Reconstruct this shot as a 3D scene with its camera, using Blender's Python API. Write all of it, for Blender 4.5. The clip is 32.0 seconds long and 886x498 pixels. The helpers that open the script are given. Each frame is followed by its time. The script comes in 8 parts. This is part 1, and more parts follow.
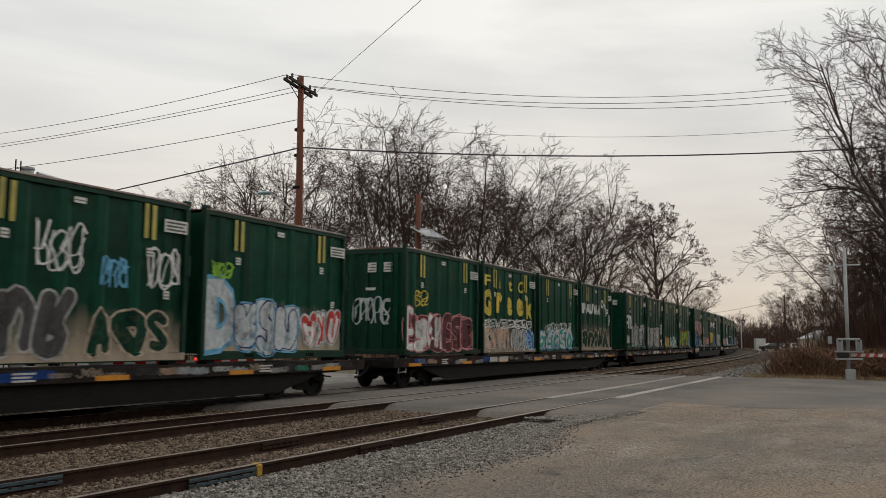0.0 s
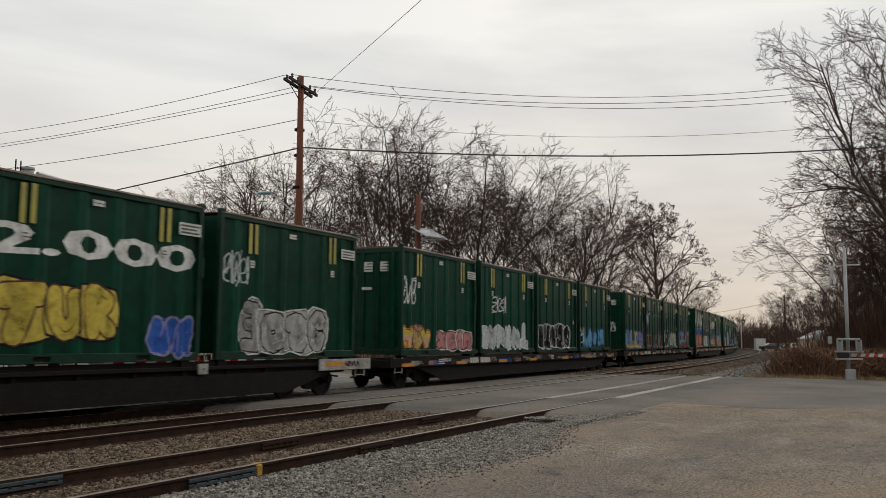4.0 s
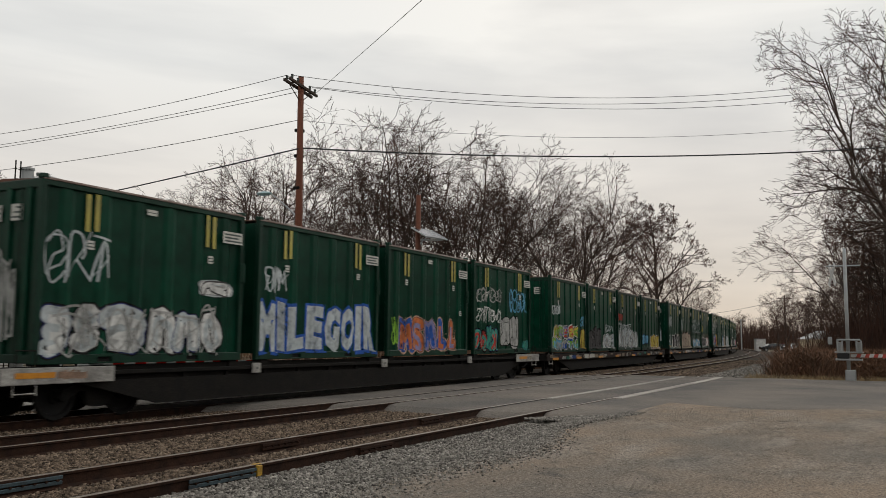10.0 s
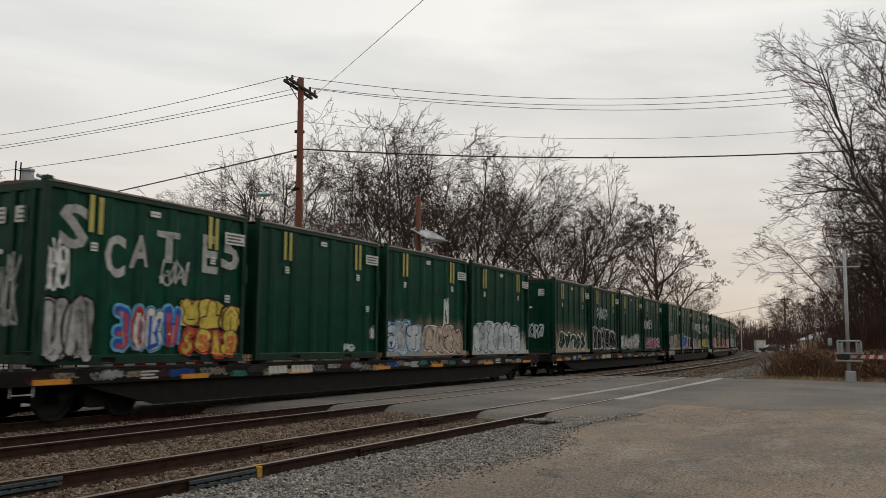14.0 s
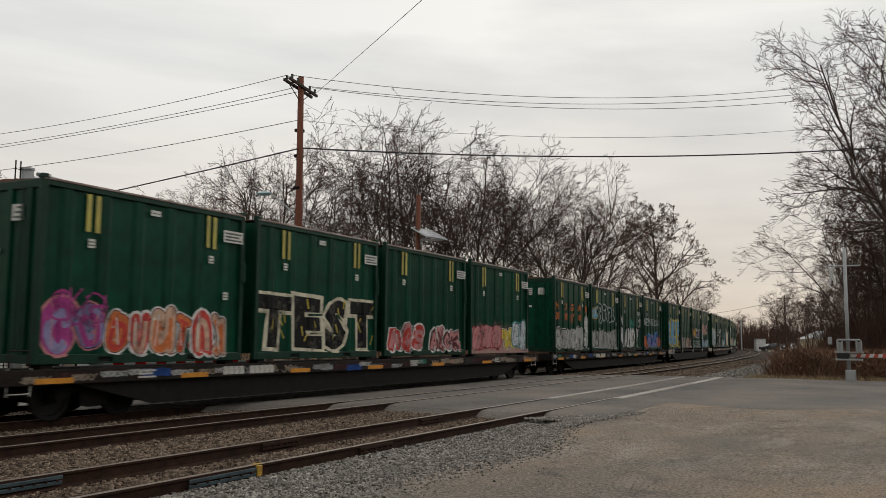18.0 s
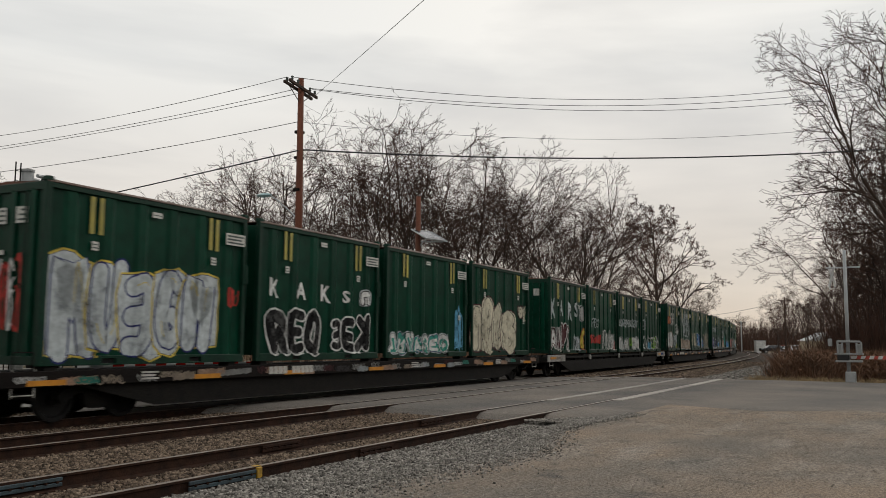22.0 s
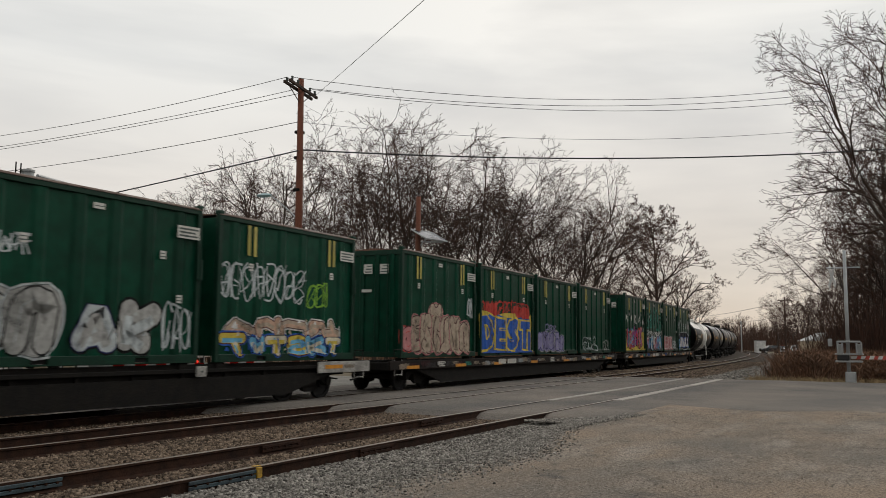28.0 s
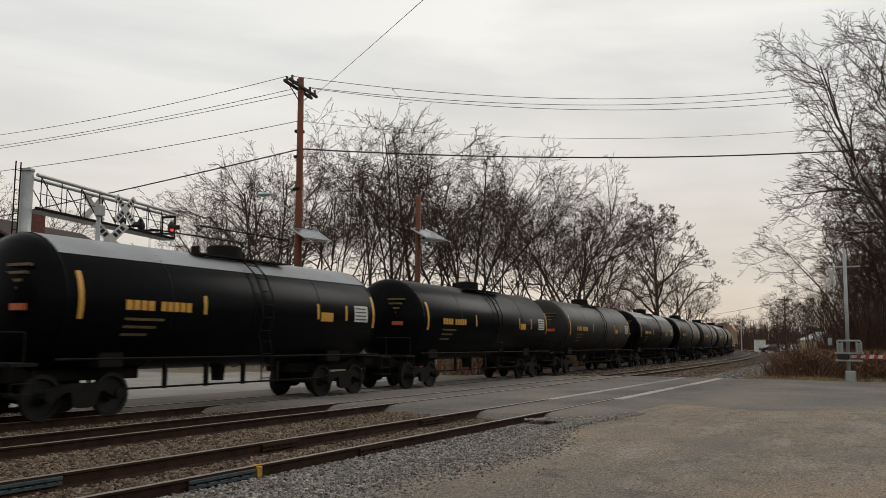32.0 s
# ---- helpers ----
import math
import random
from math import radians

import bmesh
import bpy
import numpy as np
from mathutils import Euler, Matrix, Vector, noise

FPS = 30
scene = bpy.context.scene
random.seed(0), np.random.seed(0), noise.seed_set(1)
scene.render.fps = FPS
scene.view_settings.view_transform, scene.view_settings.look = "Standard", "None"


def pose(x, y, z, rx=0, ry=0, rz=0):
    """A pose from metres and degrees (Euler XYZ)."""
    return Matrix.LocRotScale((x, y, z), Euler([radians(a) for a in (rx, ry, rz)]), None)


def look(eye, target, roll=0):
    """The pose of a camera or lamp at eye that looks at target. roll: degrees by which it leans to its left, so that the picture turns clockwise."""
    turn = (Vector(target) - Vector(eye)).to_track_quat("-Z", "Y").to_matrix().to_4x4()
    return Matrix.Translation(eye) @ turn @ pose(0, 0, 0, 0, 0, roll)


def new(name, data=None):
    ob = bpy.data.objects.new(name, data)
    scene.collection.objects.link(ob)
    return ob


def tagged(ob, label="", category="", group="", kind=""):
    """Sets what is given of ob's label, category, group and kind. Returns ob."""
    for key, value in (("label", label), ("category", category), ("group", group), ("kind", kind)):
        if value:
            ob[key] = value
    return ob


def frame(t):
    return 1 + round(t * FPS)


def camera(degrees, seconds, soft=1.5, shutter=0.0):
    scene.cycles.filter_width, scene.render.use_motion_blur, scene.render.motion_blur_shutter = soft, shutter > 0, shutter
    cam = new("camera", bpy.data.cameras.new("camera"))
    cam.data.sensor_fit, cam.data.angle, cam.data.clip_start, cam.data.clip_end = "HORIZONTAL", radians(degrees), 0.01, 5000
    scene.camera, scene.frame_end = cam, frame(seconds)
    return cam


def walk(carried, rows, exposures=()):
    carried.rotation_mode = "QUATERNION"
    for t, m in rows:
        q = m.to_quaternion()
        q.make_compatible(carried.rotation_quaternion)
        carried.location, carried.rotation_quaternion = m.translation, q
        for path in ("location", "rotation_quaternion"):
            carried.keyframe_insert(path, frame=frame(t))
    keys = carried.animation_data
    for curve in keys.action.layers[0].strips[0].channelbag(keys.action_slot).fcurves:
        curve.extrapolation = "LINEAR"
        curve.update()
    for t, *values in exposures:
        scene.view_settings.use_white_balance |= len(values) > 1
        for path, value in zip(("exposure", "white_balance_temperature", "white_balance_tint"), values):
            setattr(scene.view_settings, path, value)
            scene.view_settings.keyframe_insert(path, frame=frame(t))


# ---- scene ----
# ================= camera =================
EYE = Vector((0.0, 0.0, 1.562))
PHI, PITCH, ROLL = 28.067, 5.986, 0.518
cam = camera(54.12, 32.0, soft=0.75, shutter=0.12)


def aim(tilt):
    a, b = radians(PHI), radians(PITCH + tilt)
    way = Vector((math.cos(a) * math.cos(b), math.sin(a) * math.cos(b), math.sin(b)))
    return look(EYE, EYE + way, ROLL)


TILTS = ((0, -0.037), (7, -0.037), (8, 0), (13.4, 0), (14, 0.07), (14.5, 0.1), (15.5, 0.11), (16.5, 0.06), (17, 0), (19.5, 0), (20, 0.06),
         (21, 0.11), (22, 0.11), (23, 0.07), (24, 0.01), (25, 0.07), (25.5, 0.11), (26.5, 0.17), (27.5, 0.18), (28, 0.12), (29, 0.11), (30, 0.07),
         (31, 0.01), (31.5, 0.01), (32, 0.06))
walk(cam, [(t, aim(d)) for t, d in TILTS])

# ================= sky and light =================
SUN_EL, SUN_AZ = 28.0, 20.0     # low veiled sun, towards +x and a little to the right of the tracks
world = bpy.data.worlds.new("overcast_sky")
scene.world = world
world.use_nodes = True
wn, wl = world.node_tree.nodes, world.node_tree.links
wn.clear()


def wnode(kind, **sets):
    n = wn.new(kind)
    for k, v in sets.items():
        n.inputs[k].default_value = v
    return n


w_co = wnode("ShaderNodeTexCoord")
w_map = wnode("ShaderNodeMapping", Scale=(1.1, 1.1, 5.5), Rotation=(0, 0, 0.5))
wl.new(w_co.outputs["Generated"], w_map.inputs["Vector"])
w_noise = wnode("ShaderNodeTexNoise", Scale=1.9, Detail=5.0, Roughness=0.5, Distortion=0.35)
wl.new(w_map.outputs["Vector"], w_noise.inputs["Vector"])
w_cloud = wn.new("ShaderNodeValToRGB")
w_cloud.color_ramp.elements[0].position, w_cloud.color_ramp.elements[0].color = 0.32, (0.66, 0.662, 0.65, 1)
w_cloud.color_ramp.elements[1].position, w_cloud.color_ramp.elements[1].color = 0.56, (0.855, 0.846, 0.808, 1)
wl.new(w_noise.outputs["Fac"], w_cloud.inputs["Fac"])
w_sep = wnode("ShaderNodeSeparateXYZ")
wl.new(w_co.outputs["Generated"], w_sep.inputs[0])
w_low = wn.new("ShaderNodeValToRGB")          # warmer, duller veil towards the horizon
w_low.color_ramp.elements[0].position, w_low.color_ramp.elements[0].color = 0.0, (0.80, 0.70, 0.63, 1)
w_low.color_ramp.elements[1].position, w_low.color_ramp.elements[1].color = 0.30, (1, 1, 1, 1)
wl.new(w_sep.outputs["Z"], w_low.inputs["Fac"])
w_mul = wn.new("ShaderNodeMix")
w_mul.data_type, w_mul.blend_type = "RGBA", "MULTIPLY"
w_mul.inputs["Factor"].default_value = 1.0
wl.new(w_cloud.outputs["Color"], w_mul.inputs["A"])
wl.new(w_low.outputs["Color"], w_mul.inputs["B"])
w_sky = wn.new("ShaderNodeTexSky")
w_sky.sky_type, w_sky.sun_disc = "NISHITA", False
w_sky.sun_elevation, w_sky.sun_rotation = radians(SUN_EL), radians(90 - SUN_AZ)
w_bg1, w_bg2, w_add = wnode("ShaderNodeBackground", Strength=0.95), wnode("ShaderNodeBackground", Strength=0.006), wn.new("ShaderNodeAddShader")
wl.new(w_mul.outputs["Result"], w_bg1.inputs["Color"])
wl.new(w_sky.outputs["Color"], w_bg2.inputs["Color"])
wl.new(w_bg1.outputs[0], w_add.inputs[0])
wl.new(w_bg2.outputs[0], w_add.inputs[1])
w_out = wn.new("ShaderNodeOutputWorld")
wl.new(w_add.outputs[0], w_out.inputs["Surface"])
sun = new("sun", bpy.data.lights.new("sun", "SUN"))
sun.data.energy, sun.data.angle, sun.data.color = 0.6, radians(25), (1.0, 0.95, 0.88)
sun.matrix_world = look((60, -20, 45), (60 - math.cos(radians(SUN_AZ)) * 10, -20 + 10 * math.sin(radians(SUN_AZ)), 45 - 10 * math.tan(radians(SUN_EL))))

# ================= materials =================
MATS = {}


def mat(name, col, rough=0.75, metal=0.0, var=0.25, scale=3.0, bump=0.15, bscale=60.0, rand=0.0, island=0.0, tint=None, streak=0.0, emit=0.0, tmix=0.5, spec=0.35):
    """Procedural paint: base colour, two scales of variation, relief; rand: spread by object, island: spread by loose piece."""
    if name in MATS:
        return MATS[name]
    m = bpy.data.materials.new(name)
    m.use_nodes = True
    n, l = m.node_tree.nodes, m.node_tree.links
    b = n["Principled BSDF"]
    b.inputs["Roughness"].default_value, b.inputs["Metallic"].default_value = rough, metal
    b.inputs["Specular IOR Level"].default_value = spec
    co = n.new("ShaderNodeTexCoord")
    big, small = n.new("ShaderNodeTexNoise"), n.new("ShaderNodeTexNoise")
    big.inputs["Scale"].default_value, big.inputs["Detail"].default_value = scale, 5
    small.inputs["Scale"].default_value, small.inputs["Detail"].default_value = bscale, 4
    mp = n.new("ShaderNodeMapping")
    if streak:
        mp.inputs["Scale"].default_value = (1, 1, 1 / streak)
    l.new(co.outputs["Object"], mp.inputs["Vector"])
    l.new(mp.outputs["Vector"], big.inputs["Vector"])
    l.new(co.outputs["Object"], small.inputs["Vector"])
    t = tint or tuple(c * 0.55 for c in col)
    ramp = n.new("ShaderNodeValToRGB")
    ramp.color_ramp.elements[0].position, ramp.color_ramp.elements[1].position = 0.5 - tmix * 0.45, 0.5 + tmix * 0.45
    ramp.color_ramp.elements[0].color, ramp.color_ramp.elements[1].color = (*t, 1), (*col, 1)
    l.new(big.outputs["Fac"], ramp.inputs["Fac"])
    out = ramp.outputs["Color"]
    val = n.new("ShaderNodeMapRange")
    val.inputs["From Min"].default_value, val.inputs["From Max"].default_value = 0.3, 0.7
    val.inputs["To Min"].default_value, val.inputs["To Max"].default_value = 1 - var, 1 + var
    l.new(small.outputs["Fac"], val.inputs["Value"])
    hsv = n.new("ShaderNodeHueSaturation")
    l.new(out, hsv.inputs["Color"])
    vout = val.outputs["Result"]
    if rand or island:
        if rand:
            r = n.new("ShaderNodeObjectInfo").outputs["Random"]
        else:
            r = n.new("ShaderNodeNewGeometry").outputs["Random Per Island"]
        mr = n.new("ShaderNodeMapRange")
        k = rand or island
        mr.inputs["To Min"].default_value, mr.inputs["To Max"].default_value = 1 - k, 1 + k
        l.new(r, mr.inputs["Value"])
        mm = n.new("ShaderNodeMath")
        mm.operation = "MULTIPLY"
        l.new(vout, mm.inputs[0]), l.new(mr.outputs["Result"], mm.inputs[1])
        vout = mm.outputs[0]
    l.new(vout, hsv.inputs["Value"])
    l.new(hsv.outputs["Color"], b.inputs["Base Color"])
    if bump:
        bp = n.new("ShaderNodeBump")
        bp.inputs["Strength"].default_value, bp.inputs["Distance"].default_value = bump, 0.02
        l.new(small.outputs["Fac"], bp.inputs["Height"]), l.new(bp.outputs["Normal"], b.inputs["Normal"])
    if emit:
        b.inputs["Emission Color"].default_value, b.inputs["Emission Strength"].default_value = (*col, 1), emit
    MATS[name] = m
    return m


def glass(name, col=(0.02, 0.025, 0.03)):
    if name not in MATS:
        m = bpy.data.materials.new(name)
        m.use_nodes = True
        b = m.node_tree.nodes["Principled BSDF"]
        b.inputs["Base Color"].default_value, b.inputs["Roughness"].default_value, b.inputs["Specular IOR Level"].default_value = (*col, 1), 0.06, 0.8
        MATS[name] = m
    return MATS[name]


M_ASPH = mat("asphalt", (0.2, 0.174, 0.15), 0.92, var=0.4, scale=0.35, bump=0.6, bscale=32, tint=(0.115, 0.108, 0.102), tmix=0.4, spec=0.15)


def lot_material():
    """Old patched asphalt: brown dust drifts, darker patches, cracks and coarse grit."""
    m = bpy.data.materials.new("worn_lot_asphalt")
    m.use_nodes = True
    n, l = m.node_tree.nodes, m.node_tree.links
    b = n["Principled BSDF"]
    b.inputs["Roughness"].default_value, b.inputs["Specular IOR Level"].default_value = 0.95, 0.12
    co = n.new("ShaderNodeTexCoord")

    def nz(scale, detail, rough, stretch=(1, 1, 1)):
        mp, t = n.new("ShaderNodeMapping"), n.new("ShaderNodeTexNoise")
        mp.inputs["Scale"].default_value = stretch
        t.inputs["Scale"].default_value, t.inputs["Detail"].default_value, t.inputs["Roughness"].default_value = scale, detail, rough
        l.new(co.outputs["Object"], mp.inputs["Vector"]), l.new(mp.outputs["Vector"], t.inputs["Vector"])
        return t.outputs["Fac"]

    def mix(fac, a, c, kind="MIX"):
        x = n.new("ShaderNodeMix")
        x.data_type, x.blend_type = "RGBA", kind
        if isinstance(fac, float):
            x.inputs["Factor"].default_value = fac
        else:
            l.new(fac, x.inputs["Factor"])
        for side, v in (("A", a), ("B", c)):
            if isinstance(v, tuple):
                x.inputs[side].default_value = (*v, 1)
            else:
                l.new(v, x.inputs[side])
        return x.outputs["Result"]

    def ramp(src, lo, hi):
        r = n.new("ShaderNodeMapRange")
        r.inputs["From Min"].default_value, r.inputs["From Max"].default_value = lo, hi
        l.new(src, r.inputs["Value"])
        return r.outputs["Result"]
    col = mix(ramp(nz(0.16, 5, 0.6, (1, 1.5, 1)), 0.38, 0.62), (0.17, 0.152, 0.132), (0.275, 0.212, 0.158))
    col = mix(ramp(nz(0.55, 6, 0.65, (0.5, 1.6, 1)), 0.5, 0.72), col, (0.29, 0.255, 0.218))
    col = mix(ramp(nz(1.6, 5, 0.7), 0.55, 0.75), col, (0.1, 0.092, 0.085))
    grit = nz(26, 7, 0.8)
    g2 = n.new("ShaderNodeMapRange")
    g2.inputs["From Min"].default_value, g2.inputs["From Max"].default_value = 0.35, 0.65
    g2.inputs["To Min"].default_value, g2.inputs["To Max"].default_value = 0.35, 1.8
    l.new(grit, g2.inputs["Value"])
    hs = n.new("ShaderNodeHueSaturation")
    l.new(col, hs.inputs["Color"]), l.new(g2.outputs["Result"], hs.inputs["Value"]), l.new(hs.outputs["Color"], b.inputs["Base Color"])
    bp = n.new("ShaderNodeBump")
    bp.inputs["Strength"].default_value, bp.inputs["Distance"].default_value = 0.9, 0.03
    l.new(grit, bp.inputs["Height"]), l.new(bp.outputs["Normal"], b.inputs["Normal"])
    return m


M_LOT = lot_material()
M_EARTH = mat("dry_earth", (0.2, 0.15, 0.1), 0.95, var=0.35, scale=0.2, bump=0.6, bscale=14, tint=(0.1, 0.09, 0.055))
M_BALLAST = mat("ballast_bed", (0.07, 0.058, 0.048), 0.95, var=0.6, scale=0.8, bump=1.0, bscale=22, tint=(0.035, 0.027, 0.021), spec=0.1)
M_STONE = mat("ballast_stone", (0.3, 0.28, 0.25), 0.9, var=0.2, scale=9, bump=0.3, bscale=60, island=0.75, tint=(0.10, 0.09, 0.08), spec=0.15)
M_STONE2 = mat("rusty_ballast_stone", (0.2, 0.152, 0.112), 0.9, var=0.2, scale=9, bump=0.3, bscale=60, island=0.8, tint=(0.07, 0.048, 0.034), spec=0.15)
M_STONE3 = mat("pale_lot_gravel", (0.33, 0.295, 0.25), 0.9, var=0.15, scale=9, bump=0.2, bscale=60, island=0.4, tint=(0.22, 0.195, 0.165), spec=0.15)
M_RUST = mat("rusty_rail_steel", (0.042, 0.019, 0.011), 0.85, 0.0, var=0.35, scale=5, bump=0.3, bscale=50, tint=(0.014, 0.008, 0.006), spec=0.15)
M_RAILTOP = mat("rail_head_steel", (0.33, 0.29, 0.25), 0.42, 0.85, var=0.2, scale=2, bump=0.05, bscale=40, tint=(0.2, 0.15, 0.12))
M_TIE = mat("creosoted_tie", (0.06, 0.045, 0.035), 0.95, var=0.4, scale=4, bump=0.5, bscale=40, rand=0.3)
M_GREEN = mat("green_container_paint", (0.0012, 0.047, 0.0245), 0.38, 0, var=0.28, scale=0.9, bump=0.4, bscale=2.3, rand=0.22, tint=(0.001, 0.023, 0.013), streak=1.6, spec=0.12, tmix=0.7)
M_GREEN2 = mat("green_rail_paint", (0.003, 0.034, 0.018), 0.5, 0, var=0.25, scale=2, bump=0.15, bscale=20, tint=(0.002, 0.02, 0.012), spec=0.2)
M_LIP = mat("worn_top_lip", (0.33, 0.28, 0.25), 0.7, 0.1, var=0.4, scale=2.5, bump=0.2, bscale=30, tint=(0.16, 0.1, 0.08))
M_RUSTLID = mat("rusty_lid", (0.16, 0.06, 0.035), 0.85, 0, var=0.4, scale=2, bump=0.4, bscale=25, tint=(0.05, 0.04, 0.035))
M_YEL = mat("yellow_reflective", (0.42, 0.36, 0.07), 0.5, 0, var=0.15, scale=5, bump=0, tint=(0.3, 0.27, 0.08), rand=0.2)
M_WHITE = mat("white_placard", (0.62, 0.62, 0.58), 0.6, 0, var=0.1, scale=8, bump=0, tint=(0.45, 0.44, 0.4))
M_INK = mat("placard_ink", (0.10, 0.12, 0.11), 0.7, 0, var=0.1, bump=0)
M_BLACK = mat("grimy_black_steel", (0.009, 0.0088, 0.0085), 0.85, 0, var=0.4, scale=3, bump=0.3, bscale=30, tint=(0.015, 0.013, 0.011), spec=0.12)
M_DARKHOLE = mat("dark_opening", (0.008, 0.008, 0.008), 0.9, 0, var=0.1, bump=0)
M_WHEEL = mat("wheel_steel", (0.009, 0.0082, 0.008), 0.7, 0.2, var=0.3, scale=4, bump=0.1)
M_SILL = mat("rusty_brown_sill", (0.021, 0.0145, 0.012), 0.85, 0, var=0.5, scale=1.5, bump=0.2, bscale=25, tint=(0.008, 0.007, 0.0065), rand=0.5, spec=0.15)
M_SILLW = mat("dirty_white_sill", (0.42, 0.41, 0.38), 0.7, 0, var=0.3, scale=2, bump=0.15, bscale=25, tint=(0.16, 0.15, 0.14))
M_ORANGE = mat("orange_reflector", (0.6, 0.25, 0.02), 0.45, 0, var=0.15, scale=4, bump=0, tint=(0.45, 0.18, 0.02))
M_STENCIL = mat("white_stencil", (0.55, 0.54, 0.5), 0.7, 0, var=0.2, scale=8, bump=0, tint=(0.35, 0.33, 0.3))
M_WOODPOLE = mat("weathered_red_brown_pole", (0.165, 0.055, 0.031), 0.9, 0, var=0.4, scale=2, bump=0.5, bscale=50, tint=(0.085, 0.04, 0.026), streak=8)
M_WIRE = mat("cable_black", (0.02, 0.02, 0.02), 0.7, 0, var=0.1, bump=0)
M_WIREG = mat("weathered_cable_grey", (0.09, 0.09, 0.09), 0.7, 0, var=0.1, bump=0)
M_GALV = mat("galvanised_steel", (0.36, 0.37, 0.37), 0.5, 0.5, var=0.15, scale=3, bump=0.06, tint=(0.26, 0.27, 0.27))
M_BARK = mat("grey_brown_bark", (0.062, 0.037, 0.026), 0.95, 0, var=0.35, scale=2, bump=0.5, bscale=30, tint=(0.035, 0.027, 0.022))
M_TWIG = mat("brown_twigs", (0.08, 0.036, 0.022), 0.95, 0, var=0.3, scale=1, bump=0, rand=0.25, tint=(0.034, 0.022, 0.017))
M_BRUSH = mat("dry_brush", (0.185, 0.092, 0.052), 0.95, 0, var=0.2, scale=0.8, bump=0, island=0.6, tint=(0.12, 0.075, 0.05))
M_GRASS = mat("dry_grass", (0.33, 0.24, 0.13), 0.95, 0, var=0.2, scale=1, bump=0, island=0.45, tint=(0.18, 0.13, 0.07))


# ================= mesh helpers =================
class Shape:
    """Collects vertices and faces of one mesh, with a material slot for each face."""

    def __init__(self):
        self.v, self.f, self.s = [], [], []

    def add(self, verts, faces, slot=0):
        k = len(self.v)
        self.v.extend(tuple(p) for p in verts)
        self.f.extend(tuple(i + k for i in q) for q in faces)
        self.s.extend([slot] * len(faces))
        return self

    def box(self, x0, x1, y0, y1, z0, z1, c=0.0, slot=0):
        """A block; c chamfers its twelve edges."""
        if c <= 0:
            vs = [(x, y, z) for z in (z0, z1) for y in (y0, y1) for x in (x0, x1)]
            return self.add(vs, [(0, 2, 3, 1), (4, 5, 7, 6), (0, 1, 5, 4), (2, 6, 7, 3), (0, 4, 6, 2), (1, 3, 7, 5)], slot)
        vs, idx = [], {}
        for i, x in enumerate((x0, x1)):
            for j, y in enumerate((y0, y1)):
                for k, z in enumerate((z0, z1)):
                    dx, dy, dz = c * (1 - 2 * i), c * (1 - 2 * j), c * (1 - 2 * k)
                    for a, p in enumerate(((x, y + dy, z + dz), (x + dx, y, z + dz), (x + dx, y + dy, z))):
                        idx[i, j, k, a] = len(vs)
                        vs.append(p)
        g = lambda i, j, k, a: idx[i, j, k, a]
        fs = []
        for i in (0, 1):
            q = [g(i, 0, 0, 0), g(i, 1, 0, 0), g(i, 1, 1, 0), g(i, 0, 1, 0)]
            fs.append(q if i else q[::-1])
            q = [g(0, i, 0, 1), g(1, i, 0, 1), g(1, i, 1, 1), g(0, i, 1, 1)]
            fs.append(q[::-1] if i else q)
            q = [g(0, 0, i, 2), g(1, 0, i, 2), g(1, 1, i, 2), g(0, 1, i, 2)]
            fs.append(q if i else q[::-1])
        for i in (0, 1):
            for j in (0, 1):
                q = [g(i, j, 0, 0), g(i, j, 0, 1), g(i, j, 1, 1), g(i, j, 1, 0)]
                fs.append(q if i == j else q[::-1])
                q = [g(i, 0, j, 0), g(i, 0, j, 2), g(i, 1, j, 2), g(i, 1, j, 0)]
                fs.append(q[::-1] if i == j else q)
                q = [g(0, i, j, 1), g(0, i, j, 2), g(1, i, j, 2), g(1, i, j, 1)]
                fs.append(q if i == j else q[::-1])
                for k in (0, 1):
                    q = [g(i, j, k, 0), g(i, j, k, 1), g(i, j, k, 2)]
                    fs.append(q if (i + j + k) % 2 else q[::-1])
        return self.add(vs, fs, slot)

    def tube(self, pts, radii, n=8, slot=0, caps=True):
        """A round bar through points, with a radius (or one a point)."""
        pts = [Vector(p) for p in pts]
        if not isinstance(radii, (list, tuple)):
            radii = [radii] * len(pts)
        vs, fs = [], []
        for i, p in enumerate(pts):
            d = (pts[min(i + 1, len(pts) - 1)] - pts[max(i - 1, 0)]).normalized()
            a = Vector((0, 0, 1)) if abs(d.z) < 0.9 else Vector((1, 0, 0))
            u = d.cross(a).normalized()
            w = d.cross(u)
            for k in range(n):
                t = 2 * math.pi * k / n
                vs.append(p + (u * math.cos(t) + w * math.sin(t)) * radii[i])
        for i in range(len(pts) - 1):
            for k in range(n):
                k2 = (k + 1) % n
                fs.append((i * n + k, i * n + k2, (i + 1) * n + k2, (i + 1) * n + k))
        if caps:
            fs.append(tuple(range(n - 1, -1, -1)))
            fs.append(tuple((len(pts) - 1) * n + k for k in range(n)))
        return self.add(vs, fs, slot)

    def prism(self, outline, axis, a, b, slot=0):
        """An outline (two coordinates) drawn out along axis x, y or z from a to b."""
        def put(p, h):
            return {"x": (h, p[0], p[1]), "y": (p[0], h, p[1]), "z": (p[0], p[1], h)}[axis]
        n = len(outline)
        vs = [put(p, a) for p in outline] + [put(p, b) for p in outline]
        fs = [(i, (i + 1) % n, n + (i + 1) % n, n + i) for i in range(n)] + [tuple(range(n - 1, -1, -1)), tuple(range(n, 2 * n))]
        return self.add(vs, fs, slot)

